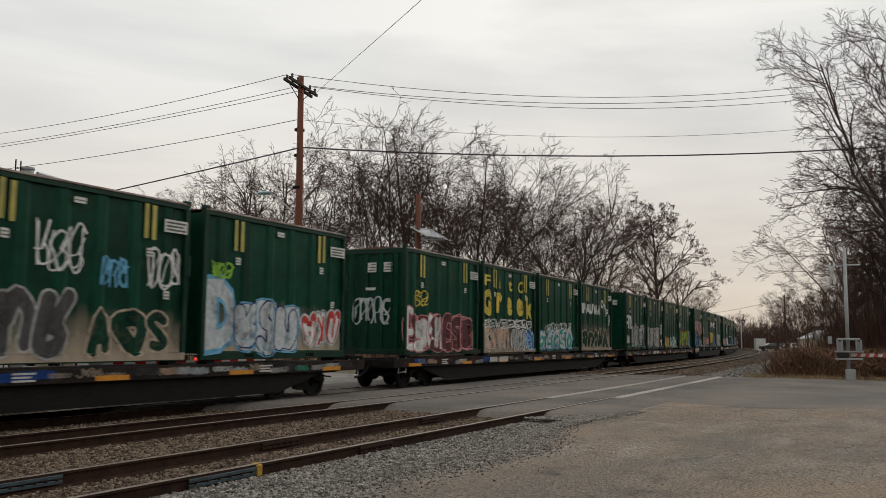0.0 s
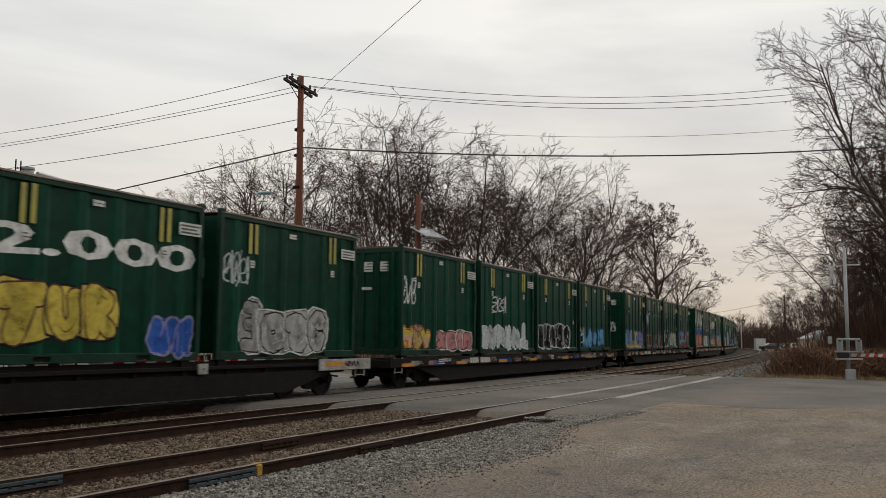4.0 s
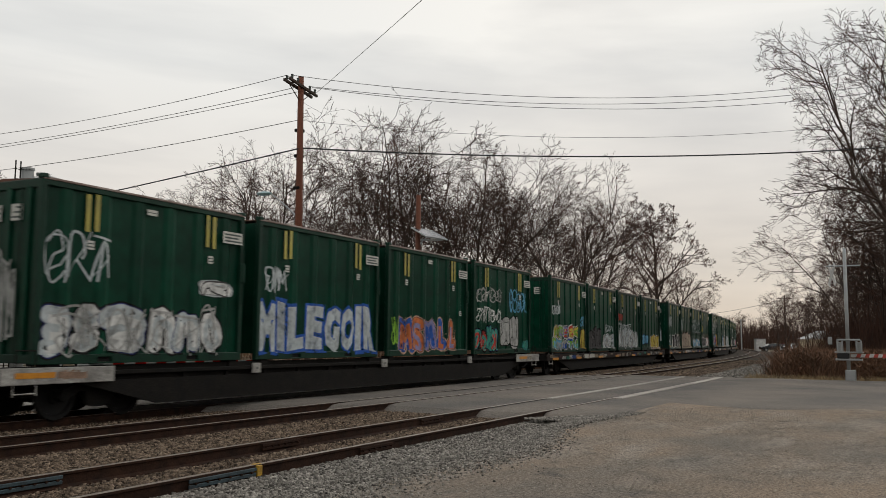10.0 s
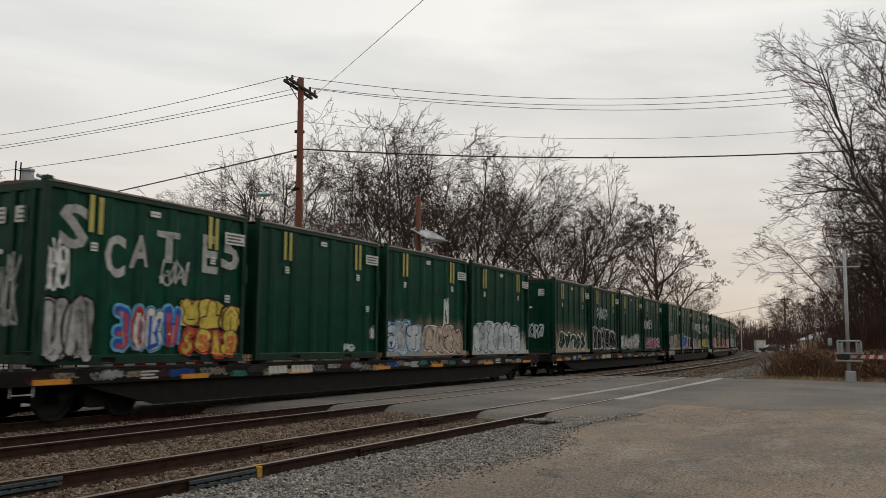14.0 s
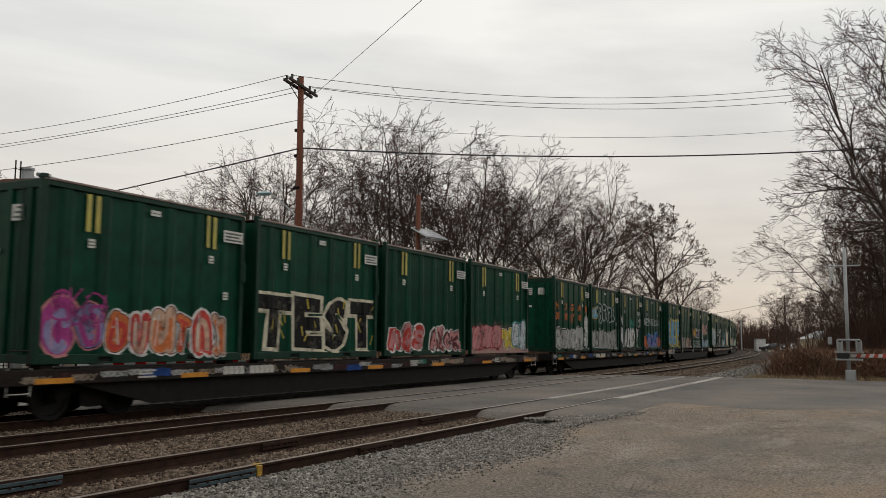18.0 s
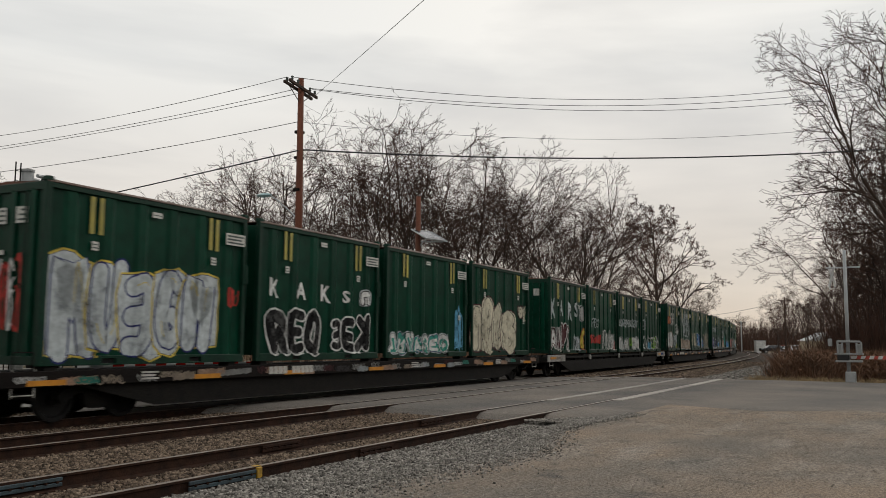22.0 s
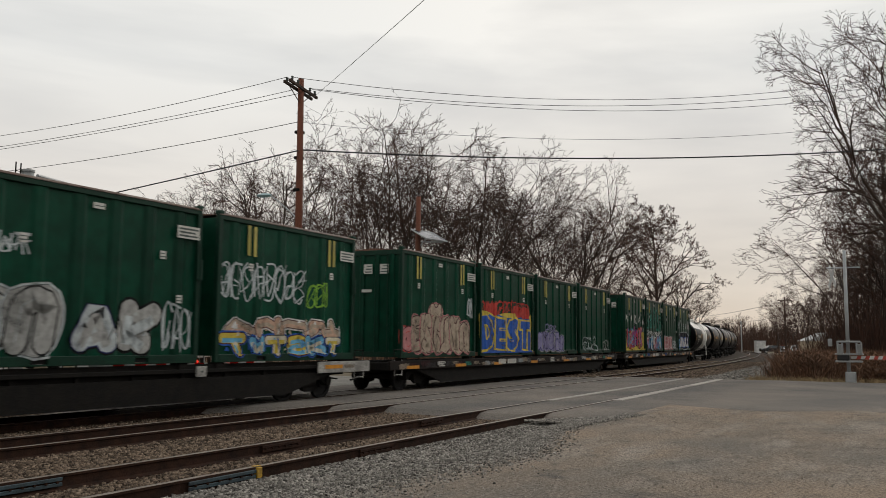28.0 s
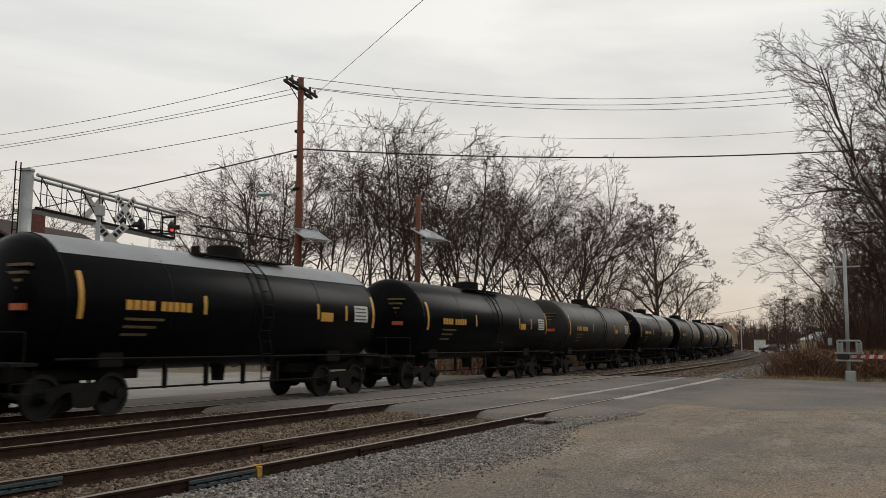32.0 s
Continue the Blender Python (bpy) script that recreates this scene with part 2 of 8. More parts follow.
    def lathe(self, profile, axis_y, axis_z, n=24, slot=0):
        """A profile of (x, radius) turned round a line along x at (axis_y, axis_z)."""
        vs, fs = [], []
        for x, r in profile:
            for k in range(n):
                t = 2 * math.pi * k / n
                vs.append((x, axis_y + r * math.cos(t), axis_z + r * math.sin(t)))
        for i in range(len(profile) - 1):
            for k in range(n):
                k2 = (k + 1) % n
                fs.append((i * n + k, i * n + k2, (i + 1) * n + k2, (i + 1) * n + k))
        return self.add(vs, fs, slot)

    def mesh(self, name, mats, smooth=False):
        me = bpy.data.meshes.new(name)
        me.from_pydata(self.v, [], self.f)
        for m in (mats if isinstance(mats, (list, tuple)) else [mats]):
            me.materials.append(m)
        if any(self.s):
            me.polygons.foreach_set("material_index", self.s)
        if smooth:
            me.polygons.foreach_set("use_smooth", [True] * len(me.polygons))
        me.update()
        return me


def fix_normals(me):
    bm = bmesh.new()
    bm.from_mesh(me)
    bmesh.ops.recalc_face_normals(bm, faces=bm.faces)
    bm.to_mesh(me)
    bm.free()
    return me


def part(name, shape, material, parent=None, label="", smooth=False, at=None):
    """One mesh object under a thing or a part; shape may be a ready mesh that several parts share."""
    me = shape if isinstance(shape, bpy.types.Mesh) else fix_normals(shape.mesh(name, material, smooth))
    ob = new(name, me)
    if parent is not None:
        ob.parent = parent
    if at is not None:
        ob.matrix_basis = at if isinstance(at, Matrix) else Matrix.Translation(at)
    if label:
        tagged(ob, label)
    return ob


def thing(name, label, category, m=None, group="", kind=""):
    ob = new(name)
    if m is not None:
        ob.matrix_basis = m
    return tagged(ob, label, category, group, kind)


def solid(name, shape, material, label, category, m=None, group="", kind="", smooth=False):
    ob = part(name, shape, material, smooth=smooth)
    if m is not None:
        ob.matrix_basis = m
    return tagged(ob, label, category, group, kind)


# ================= the line of the tracks =================
R_CURVE, X_CURVE, L_TRAIN = 951.2, 13.14, 16.5


def path(s, lateral=L_TRAIN):
    """Place and heading at s metres along the line, on a track that far to the left of the camera."""
    if s < X_CURVE:
        return s, lateral, 0.0
    th = (s - X_CURVE) / R_CURVE
    r = R_CURVE - (lateral - L_TRAIN)
    return X_CURVE + r * math.sin(th), lateral + r * (1 - math.cos(th)), th


def stations(a, b):
    out, s = [a], a
    while s < b:
        s = min(b, s + (X_CURVE - s if s < X_CURVE else 3.0 if s < 200 else 8.0) if s < X_CURVE else s + (3.0 if s < 200 else 8.0))
        s = min(s, b)
        out.append(s)
    return out
# ================= ground, roads, tracks =================
ROAD_X0, ROAD_X1 = 18.7, 41.2


def lot_z(x, y):
    k = min(1.0, max(0.0, (x - 9.0) / 9.0))
    return -0.09 + 0.075 * k + 0.012 * noise.noise((x * 0.35, y * 0.35, 0)) * (1 - 0.6 * k)


def sheet(x0, x1, y0, y1, nx, ny, zf):
    s = Shape()
    vs = [(x0 + (x1 - x0) * i / nx, y0 + (y1 - y0) * j / ny) for j in range(ny + 1) for i in range(nx + 1)]
    s.add([(x, y, zf(x, y)) for x, y in vs],
          [(j * (nx + 1) + i, j * (nx + 1) + i + 1, (j + 1) * (nx + 1) + i + 1, (j + 1) * (nx + 1) + i) for j in range(ny) for i in range(nx)])
    return s


M_CONC = mat("pale_concrete", (0.42, 0.39, 0.35), 0.85, 0, var=0.25, scale=2, bump=0.2, bscale=30, tint=(0.28, 0.255, 0.23), rand=0.2)
# one sheet of earth to the horizon
xs = [-2500, -600, -150, -60, -30, 0, 20, 40, 60, 80, 110, 150, 220, 320, 600, 1200, 2600]
ys = [-2500, -600, -150, -60, -30, -10, 10, 20, 30, 45, 60, 80, 110, 160, 300, 700, 2600]
g = Shape()
g.add([(x, y, -0.34 + (0.05 * noise.noise((x * 0.1, y * 0.1, 3)) if abs(x) < 200 else 0)) for y in ys for x in xs],
      [(j * len(xs) + i, j * len(xs) + i + 1, (j + 1) * len(xs) + i + 1, (j + 1) * len(xs) + i) for j in range(len(ys) - 1) for i in range(len(xs) - 1)])
solid("ground", g, M_EARTH, "dry brown winter earth reaching the horizon", "ground", kind="structure")

s = sheet(-45, ROAD_X1, -70, 5.55, 90, 70, lot_z)
solid("pavement", s, M_LOT, "worn grey-brown asphalt lot with loose gravel beside the tracks", "pavement", kind="structure")
s = Shape()
for j in range(0, 120):                        # the street goes on past the lot
    y = 5.56 - 0.5 * j
    e = 22.6 + 1.5 * noise.noise((y * 0.45, 3, 9)) + 0.5 * noise.noise((y * 1.9, 1, 4)) - 0.06 * min(0.0, y)
    for k in range(9):
        x = e + (ROAD_X1 - e) * k / 8
        s.v.append((x, y, lot_z(x, y) + (0.001 if k == 0 else 0.009)))
for j in range(119):
    for k in range(8):
        s.f.append((j * 9 + k, j * 9 + k + 1, j * 9 + k + 10, j * 9 + k + 9))
        s.s.append(0)
solid("street", s, M_ASPH, "smooth grey asphalt street with a ragged edge against the gravel lot", "road", kind="structure")
EDGE = ((5.4, 18.6), (7.4, 18.5), (9.0, 18.3), (10.4, 18.6), (11.47, 18.75), (13.0, 18.4), (14.0, 18.2), (15.3, 17.9), (15.7, 17.4), (16.0, 15.4), (17.3, 15.0), (19.62, 14.9))


def rail_drop(y):
    """The tracks step down a little, one after the other, away from the lot."""
    return float(np.interp(y, (8.7, 11.47, 12.975, 15.75, 17.25), (0, -0.01, -0.05, -0.13, -0.15)))


s = Shape()
NY, NX = 48, 44
for j in range(NY + 1):
    y = 5.55 + (19.6 - 5.55) * j / NY
    e = float(np.interp(y, [p[0] for p in EDGE], [p[1] for p in EDGE])) + 0.22 * noise.noise((y * 1.3, 2, 7)) + 0.1 * noise.noise((y * 4.1, 5, 2))
    zr = -0.016 + rail_drop(y)
    for k in range(NX + 1):
        x = e - 0.3 + 0.3 * k if k < 3 else e + 0.3 + (ROAD_X1 - e - 0.3) * (k - 2) / (NX - 2)
        s.v.append((x, y, zr - (0.17, 0.04, 0.008)[k] if k < 3 else zr + 0.004 * noise.noise((x * 0.5, y * 0.5, 1))))
for j in range(NY):
    for k in range(NX):
        a = j * (NX + 1) + k
        s.f.append((a, a + 1, a + NX + 2, a + NX + 1))
        s.s.append(0)
solid("road", s, M_ASPH, "grey asphalt level crossing with a crumbled edge against the ballast", "road", kind="structure")
s = sheet(-30, 36, 19.6, 31, 30, 8, lambda x, y: -0.166)
s2 = sheet(19, 33, 31, 150, 8, 30, lambda x, y: -0.166)
s.add(s2.v, s2.f)
solid("road_far_side", s, mat("pale_worn_asphalt", (0.3, 0.285, 0.26), 0.92, var=0.25, scale=0.4, bump=0.4, bscale=30, tint=(0.2, 0.19, 0.175), spec=0.15), "pale grey asphalt road beyond the tracks", "road", kind="structure")


def ramp(a):
    return (0.0 if a < 30 else 0.05) * max(0.0, 1 - max(ROAD_X0 - 0.15 - a, a - ROAD_X1 - 0.1, 0.0) / 0.8)


def strip(s0, s1, l0, l1, z, n_l=6, edge=0.0):
    sh = Shape()
    st = sorted(set(stations(s0, s1) + [v for v in (ROAD_X0 - 0.95, ROAD_X0 - 0.5, ROAD_X1 + 0.5, ROAD_X1 + 0.9) if s0 < v < s1]))
    for a in st:
        for j in range(n_l + 1):
            L = l0 + (l1 - l0) * j / n_l
            x, y, _ = path(a, L)
            sh.v.append((x, y, z + (rail_drop(L) if s0 < 0 else 0) - (edge if j == 0 else 0) + 0.03 * noise.noise((x * 0.7, y * 0.7, 5)) + ramp(a)))
    for i in range(len(st) - 1):
        for j in range(n_l):
            k = i * (n_l + 1) + j
            sh.f.append((k, k + 1, k + n_l + 2, k + n_l + 1))
            sh.s.append(0)
    return sh


solid("ballast", strip(-70, 19.4, 5.5, 19.6, -0.235, 14, -0.1), M_BALLAST, "grey crushed-stone ballast bed under the tracks", "ballast", kind="structure")
solid("ballast", strip(ROAD_X1, 620, 9.0, 20.0, -0.2, 10, 0.08), M_BALLAST, "grey ballast bed of the tracks running into the curve", "ballast", kind="structure")
solid("verge", strip(ROAD_X1, 200, 3.6, 9.0, -0.20, 6, 0.05), mat("gravel_verge", (0.24, 0.205, 0.17), 0.95, var=0.5, scale=0.7, bump=1.0, bscale=18, tint=(0.1, 0.085, 0.07)),
      "grey-brown gravel verge beside the tracks", "verge", kind="structure")

RAIL = [(-0.075, -0.19), (0.075, -0.19), (0.075, -0.175), (0.012, -0.15), (0.010, -0.045), (0.036, -0.032), (0.036, -0.004), (0.03, 0.0), (-0.03, 0.0),
        (-0.036, -0.004), (-0.036, -0.032), (-0.010, -0.045), (-0.012, -0.15), (-0.075, -0.175)]


def rail(lateral, s0, s1, parent):
    sh, st, n = Shape(), stations(s0, s1), len(RAIL)
    for a in st:
        x, y, th = path(a, lateral)
        for o, z in RAIL:
            sh.v.append((x - math.sin(th) * o, y + math.cos(th) * o, z + rail_drop(lateral)))
    for i in range(len(st) - 1):
        for k in range(n):
            k2 = (k + 1) % n
            sh.f.append((i * n + k, i * n + k2, (i + 1) * n + k2, (i + 1) * n + k))
            sh.s.append(1 if k in (6, 7, 8) else 0)
    return part("rail", sh, [M_RUST, M_RAILTOP], parent)


TRACKS = ((7.24, -60, 41.0, "rusty siding track beside the lot"), (11.47, -60, 560, "rusty middle track with worn bright rail heads"),
          (L_TRAIN - 0.7525, -60, 1200, "main track that carries the freight train"))
tie_me = fix_normals(Shape().box(-0.115, 0.115, -1.3, 1.3, -0.37, -0.20, 0.012).mesh("tie", M_TIE))
plate_me = fix_normals(Shape().box(-0.09, 0.09, -0.17, 0.17, -0.202, -0.188, 0.003).mesh("tie_plate", M_RUST))
for near, s0, s1, label in TRACKS:
    tr = thing("railway_track", label, "railway track", kind="structure")
    for L in (near, near + 1.505):
        rail(L, s0, s1, tr)
    rng = random.Random(int(near * 10))
    a = -2.0
    while a < 75 and a < s1:
        if not (ROAD_X0 - 0.2 < a < ROAD_X1):
            x, y, th = path(a, near + 0.7525)
            part("tie", tie_me, None, tr, at=pose(x, y, rail_drop(near + 0.75) + rng.uniform(-0.012, 0.006), 0, 0, math.degrees(th) + rng.uniform(-1.2, 1.2)))
            if 5 < a < 19 and near < 12:
                for L in (near, near + 1.505):
                    part("tie_plate", plate_me, None, tr, at=(a, L, 0.002 + rail_drop(L)))
        a += 0.53
    # dark rubber-lined gaps along the rails in the crossing
    for L in (near + 0.075, near + 1.505 - 0.075):
        sh = Shape()
        for i in range(8):
            b0, b1 = ROAD_X0 + (ROAD_X1 - ROAD_X0) * i / 8, ROAD_X0 + (ROAD_X1 - ROAD_X0) * (i + 1) / 8
            p, q = path(b0, L), path(b1, L)
            zf = -0.008 + rail_drop(L)
            sh.add([(p[0], p[1] - 0.035, zf), (q[0], q[1] - 0.035, zf), (q[0], q[1] + 0.035, zf), (p[0], p[1] + 0.035, zf)], [(0, 1, 2, 3)])
        part("flangeway", sh, M_DARKHOLE, tr)

for y, x0, x1 in ((7.08, 23.6, 40.4), (8.66, 22.4, 40.0)):
    t = thing("crossing_edge", "pale concrete edging beside the rail in the road", "crossing edging", kind="structure")
    for k in range(5):
        a, b = x0 + (x1 - x0) * k / 5, x0 + (x1 - x0) * (k + 1) / 5 - 0.03
        p, q = path(a, y), path(b, y)
        part("edging_slab", Shape().prism([(p[0], p[1] - 0.13), (q[0], q[1] - 0.13), (q[0], q[1] + 0.09), (p[0], p[1] + 0.09)], "z", -0.06, 0.004), M_CONC, t)

# joint bars bolted to the nearest rails, some touched with paint
M_TEAL = mat("blue_grey_joint_paint", (0.05, 0.085, 0.10), 0.6, 0, var=0.3, scale=6, bump=0.2, tint=(0.025, 0.03, 0.035))
M_YPAINT = mat("yellow_marking_paint", (0.5, 0.3, 0.03), 0.6, 0, var=0.3, scale=12, bump=0.1, tint=(0.3, 0.17, 0.03))


def joint_bar(x, lateral, length, material, label, block=False):
    t = thing("joint_bar", label, "rail joint", Matrix.Translation((x, lateral, 0)))
    for zz in (-0.055, -0.115):
        part("bar", Shape().box(-length, 0, -0.055, -0.036, zz - 0.022, zz + 0.022, 0.006), material, t)
    for i in range(6):
        bx = -length * (i + 0.5) / 6
        part("bolt", Shape().tube([(bx, -0.07, -0.085), (bx, -0.03, -0.085)], 0.016, 6), M_RUST, t)
    if block:
        part("insulated_end_post", Shape().box(0.0, 0.09, -0.075, 0.0, -0.15, -0.01, 0.008), M_YPAINT, t, "yellow painted end post")
        part("paint_mark", Shape().box(-0.02, 0.11, -0.034, 0.034, 0.0005, 0.004), M_YPAINT, t, "yellow paint on the rail head")
    return t


joint_bar(8.62, 7.24, 1.15, M_TEAL, "blue-grey insulated rail joint with a yellow end", True)
joint_bar(7.0, 8.745, 0.9, M_TEAL, "blue-grey rail joint bar bolted to a rusty rail")
joint_bar(11.5, 8.745, 0.95, M_RUST, "rusty rail joint bar bolted to the siding rail")
joint_bar(11.9, 7.24, 0.95, M_RUST, "rusty rail joint bar on the rail beside the lot")
joint_bar(16.4, 8.745, 0.95, M_RUST, "rusty rail joint bar near the crossing")


# ---- loose stones ----
def scatter(name, count, place, size, material, label, seed):
    """Many small angular stones as one object."""
    rg = np.random.RandomState(seed)
    base = np.array([(x, y, z) for z in (-1, 1) for y in (-1, 1) for x in (-1, 1)], float)
    faces = np.array([(0, 2, 3, 1), (4, 5, 7, 6), (0, 1, 5, 4), (2, 6, 7, 3), (0, 4, 6, 2), (1, 3, 7, 5)])
    xyz = place(rg, count)
    count = len(xyz)
    v = base[None] * (1 + rg.uniform(-0.38, 0.38, (count, 8, 3)))
    v *= (rg.uniform(size[0], size[1], (count, 1, 1)) * rg.uniform(0.6, 1.15, (count, 1, 3)))
    a, b = rg.uniform(0, 6.28, count), rg.uniform(-0.7, 0.7, count)
    ca, sa, cb, sb = np.cos(a), np.sin(a), np.cos(b), np.sin(b)
    x, y, z = v[..., 0], v[..., 1], v[..., 2]
    y, z = y * cb[:, None] - z * sb[:, None], y * sb[:, None] + z * cb[:, None]
    x, y = x * ca[:, None] - y * sa[:, None], x * sa[:, None] + y * ca[:, None]
    v = np.stack([x, y, z], -1) + xyz[:, None]
    f = (faces[None] + 8 * np.arange(count)[:, None, None]).reshape(-1, 4)
    me = bpy.data.meshes.new(name)
    me.vertices.add(count * 8), me.loops.add(len(f) * 4), me.polygons.add(len(f))
    me.vertices.foreach_set("co", v.reshape(-1))
    me.loops.foreach_set("vertex_index", f.reshape(-1).astype(np.int32))
    me.polygons.foreach_set("loop_start", (np.arange(len(f)) * 4).astype(np.int32))
    me.materials.append(material)
    me.update(calc_edges=True)
    ob = new(name, me)
    return tagged(ob, label, "stones", kind="stuff")


def bed(x0, x1, y0, y1, z):
    def place(rg, n):
        x, y = x0 + (x1 - x0) * rg.uniform(0, 1, n) ** 1.25, rg.uniform(y0, y1, n)
        keep = np.ones(n, bool)
        for L in (7.24, 8.745, 11.47, 12.975, 15.7475, 17.2525):
            keep &= abs(y - L) > 0.075
        x, y = x[keep], y[keep]
        drop = np.interp(y, (8.7, 11.47, 12.975, 15.75, 17.25), (0, -0.01, -0.05, -0.13, -0.15))
        return np.stack([x, y, z + drop + rg.uniform(-0.02, 0.022, len(x))], -1)
    return place


scatter("ballast_stones", 52000, bed(4.5, 18.3, 5.75, 7.2, -0.165), (0.008, 0.020), M_STONE, "pale grey crushed stone along the rail", 1)
scatter("ballast_stones", 34000, bed(4.5, 18.4, 7.25, 8.74, -0.205), (0.009, 0.021), M_STONE2, "brown-stained ballast stones between the siding rails", 2)
scatter("ballast_stones", 50000, bed(5.5, 18.5, 8.75, 11.45, -0.20), (0.010, 0.024), M_STONE2, "brown-grey ballast between the tracks", 3)
scatter("ballast_stones", 24000, bed(7, 17.6, 11.5, 15.7, -0.205), (0.013, 0.028), M_STONE2, "grey ballast beside the main track", 4)
scatter("ballast_stones", 8000, bed(6, 14.8, 17.4, 19.6, -0.19), (0.015, 0.03), M_STONE2, "grey ballast behind the main track", 11)


def fringe(rg, n):
    x = rg.uniform(5, 19.5, n)
    y = 5.9 - np.abs(rg.normal(0, 0.55, n)) * np.clip(1.6 - x / 14, 0.3, 1) + 0.25 * np.sin(x * 0.9)
    z = np.array([lot_z(a, b) for a, b in zip(x, y)])
    return np.stack([x, y, z + 0.004], -1)


def sprinkle(rg, n):
    x, y = rg.uniform(4, 40, n), rg.uniform(-12, 5.4, n)
    d = np.hypot(x, y)
    cl = np.sin(x * 0.31 + 2.0 * np.sin(y * 0.27)) + np.sin(y * 0.83 + 1.3 * np.sin(x * 0.57)) + 0.6 * np.sin(x * 2.1 + y * 1.7)
    keep = (d > 4) & (rg.uniform(0, 1, n) < np.clip(1.3 - d / 40, 0.1, 1)) & (cl + rg.normal(0, 0.7, n) > 0.45)
    x, y = x[keep], y[keep]
    z = np.array([lot_z(a, b) for a, b in zip(x, y)])
    return np.stack([x, y, z + 0.003], -1)


def verge_stones(rg, n):
    x, y = rg.uniform(41.5, 75, n), rg.uniform(4.0, 9.0, n) + 0.0
    return np.stack([x, y + (x - 13) ** 2 / 1902, np.full(n, -0.185)], -1)


def far_bed(rg, n):
    x, y = rg.uniform(41.5, 90, n), rg.uniform(8.9, 15.4, n)
    return np.stack([x, y + (x - 13) ** 2 / 1902, np.full(n, -0.175)], -1)


def road_corner(rg, n):
    x, y = rg.uniform(17.0, 19.2, n), rg.uniform(5.45, 7.15, n)
    keep = y < 7.3 - 0.75 * (x - 17)
    return np.stack([x[keep], y[keep], np.full(keep.sum(), -0.06)], -1)


scatter("ballast_stones", 16000, far_bed, (0.025, 0.055), M_STONE2, "brown-grey ballast stones beyond the crossing", 9)
scatter("gravel", 6000, road_corner, (0.008, 0.02), M_STONE, "loose gravel where the rail meets the road", 10)
scatter("gravel", 9000, verge_stones, (0.02, 0.05), M_STONE, "pale loose stones on the verge beyond the road", 8)
scatter("gravel", 26000, fringe, (0.005, 0.014), M_STONE, "loose grey gravel spilling onto the lot", 5)
scatter("gravel", 110000, sprinkle, (0.002, 0.008), M_STONE3, "scattered fine gravel on the worn lot", 6)

# unseen dark belt, added behind the lot so the train's sides reflect less sky
sh = Shape()
for k in range(61):
    a = radians(-175 + 170 * k / 60)
    d = 62 + 6 * math.sin(k * 1.7)
    h = 8.0 + 2.0 * noise.noise((k * 0.7, 2, 0)) + 1.2 * noise.noise((k * 2.3, 7, 0))
    for z, e in ((-0.6, 0), (h * 0.6, 1.5), (h, 3.0)):
        sh.v.append((math.cos(a) * (d + e), math.sin(a) * (d + e), z))
for k in range(60):
    for i in (0, 1):
        sh.f.append((3 * k + i, 3 * k + 3 + i, 3 * k + 4 + i, 3 * k + 1 + i))
        sh.s.append(0)
solid("backdrop", sh, mat("unseen_dark_belt", (0.055, 0.04, 0.03), 0.95, var=0.4, scale=0.5, bump=0.6, bscale=2, tint=(0.03, 0.022, 0.018), spec=0.05), "unseen dark belt added behind the lot to darken reflections", "woods", kind="structure")
# ================= the freight train =================
SPEED = 22.05
# how far the train runs ahead of or behind its even speed, metres, by the second
SWAY = {1: -0.23, 2: 0.37, 3: 0.13, 6: -0.2, 7: -0.23, 8: 0.32, 9: 0.27, 13: -0.22, 14: -0.3, 18: -0.18, 19: -0.12, 20: -0.22, 21: 0.3, 22: 0.11, 23: -0.1, 25: -0.22, 31: 0.08, 32: -0.2, 28: 0.16, 29: 0.16, 30: 0.22}
MOVERS = []          # (thing, offset along the train at 0 s, place on its car)


def car_pose(s, lateral=L_TRAIN):
    """Pose of a car whose middle is s metres along the line; x runs back along the train, y away from the lot."""
    a, b = path(s - 8.8, lateral), path(s + 8.8, lateral)
    return pose((a[0] + b[0]) / 2, (a[1] + b[1]) / 2, 0, 0, 0, math.degrees(math.atan2(b[1] - a[1], b[0] - a[0])))


# ---- shared meshes of a container ----
CL, CW, CH, ZB = 6.14, 2.59, 3.76, 1.0
HW = CW / 2
RIBS = [-2.40, -1.44, -0.48, 0.48, 1.44, 2.40]
RIB_W, RIB_S, RIB_D = 0.10, 0.10, 0.042


def rib_out(x):
    """How far the side wall stands out at x."""
    for c in RIBS:
        d = abs(x - c)
        if d <= RIB_W:
            return RIB_D
        if d < RIB_W + RIB_S:
            return RIB_D * (RIB_W + RIB_S - d) / RIB_S
    return 0.0


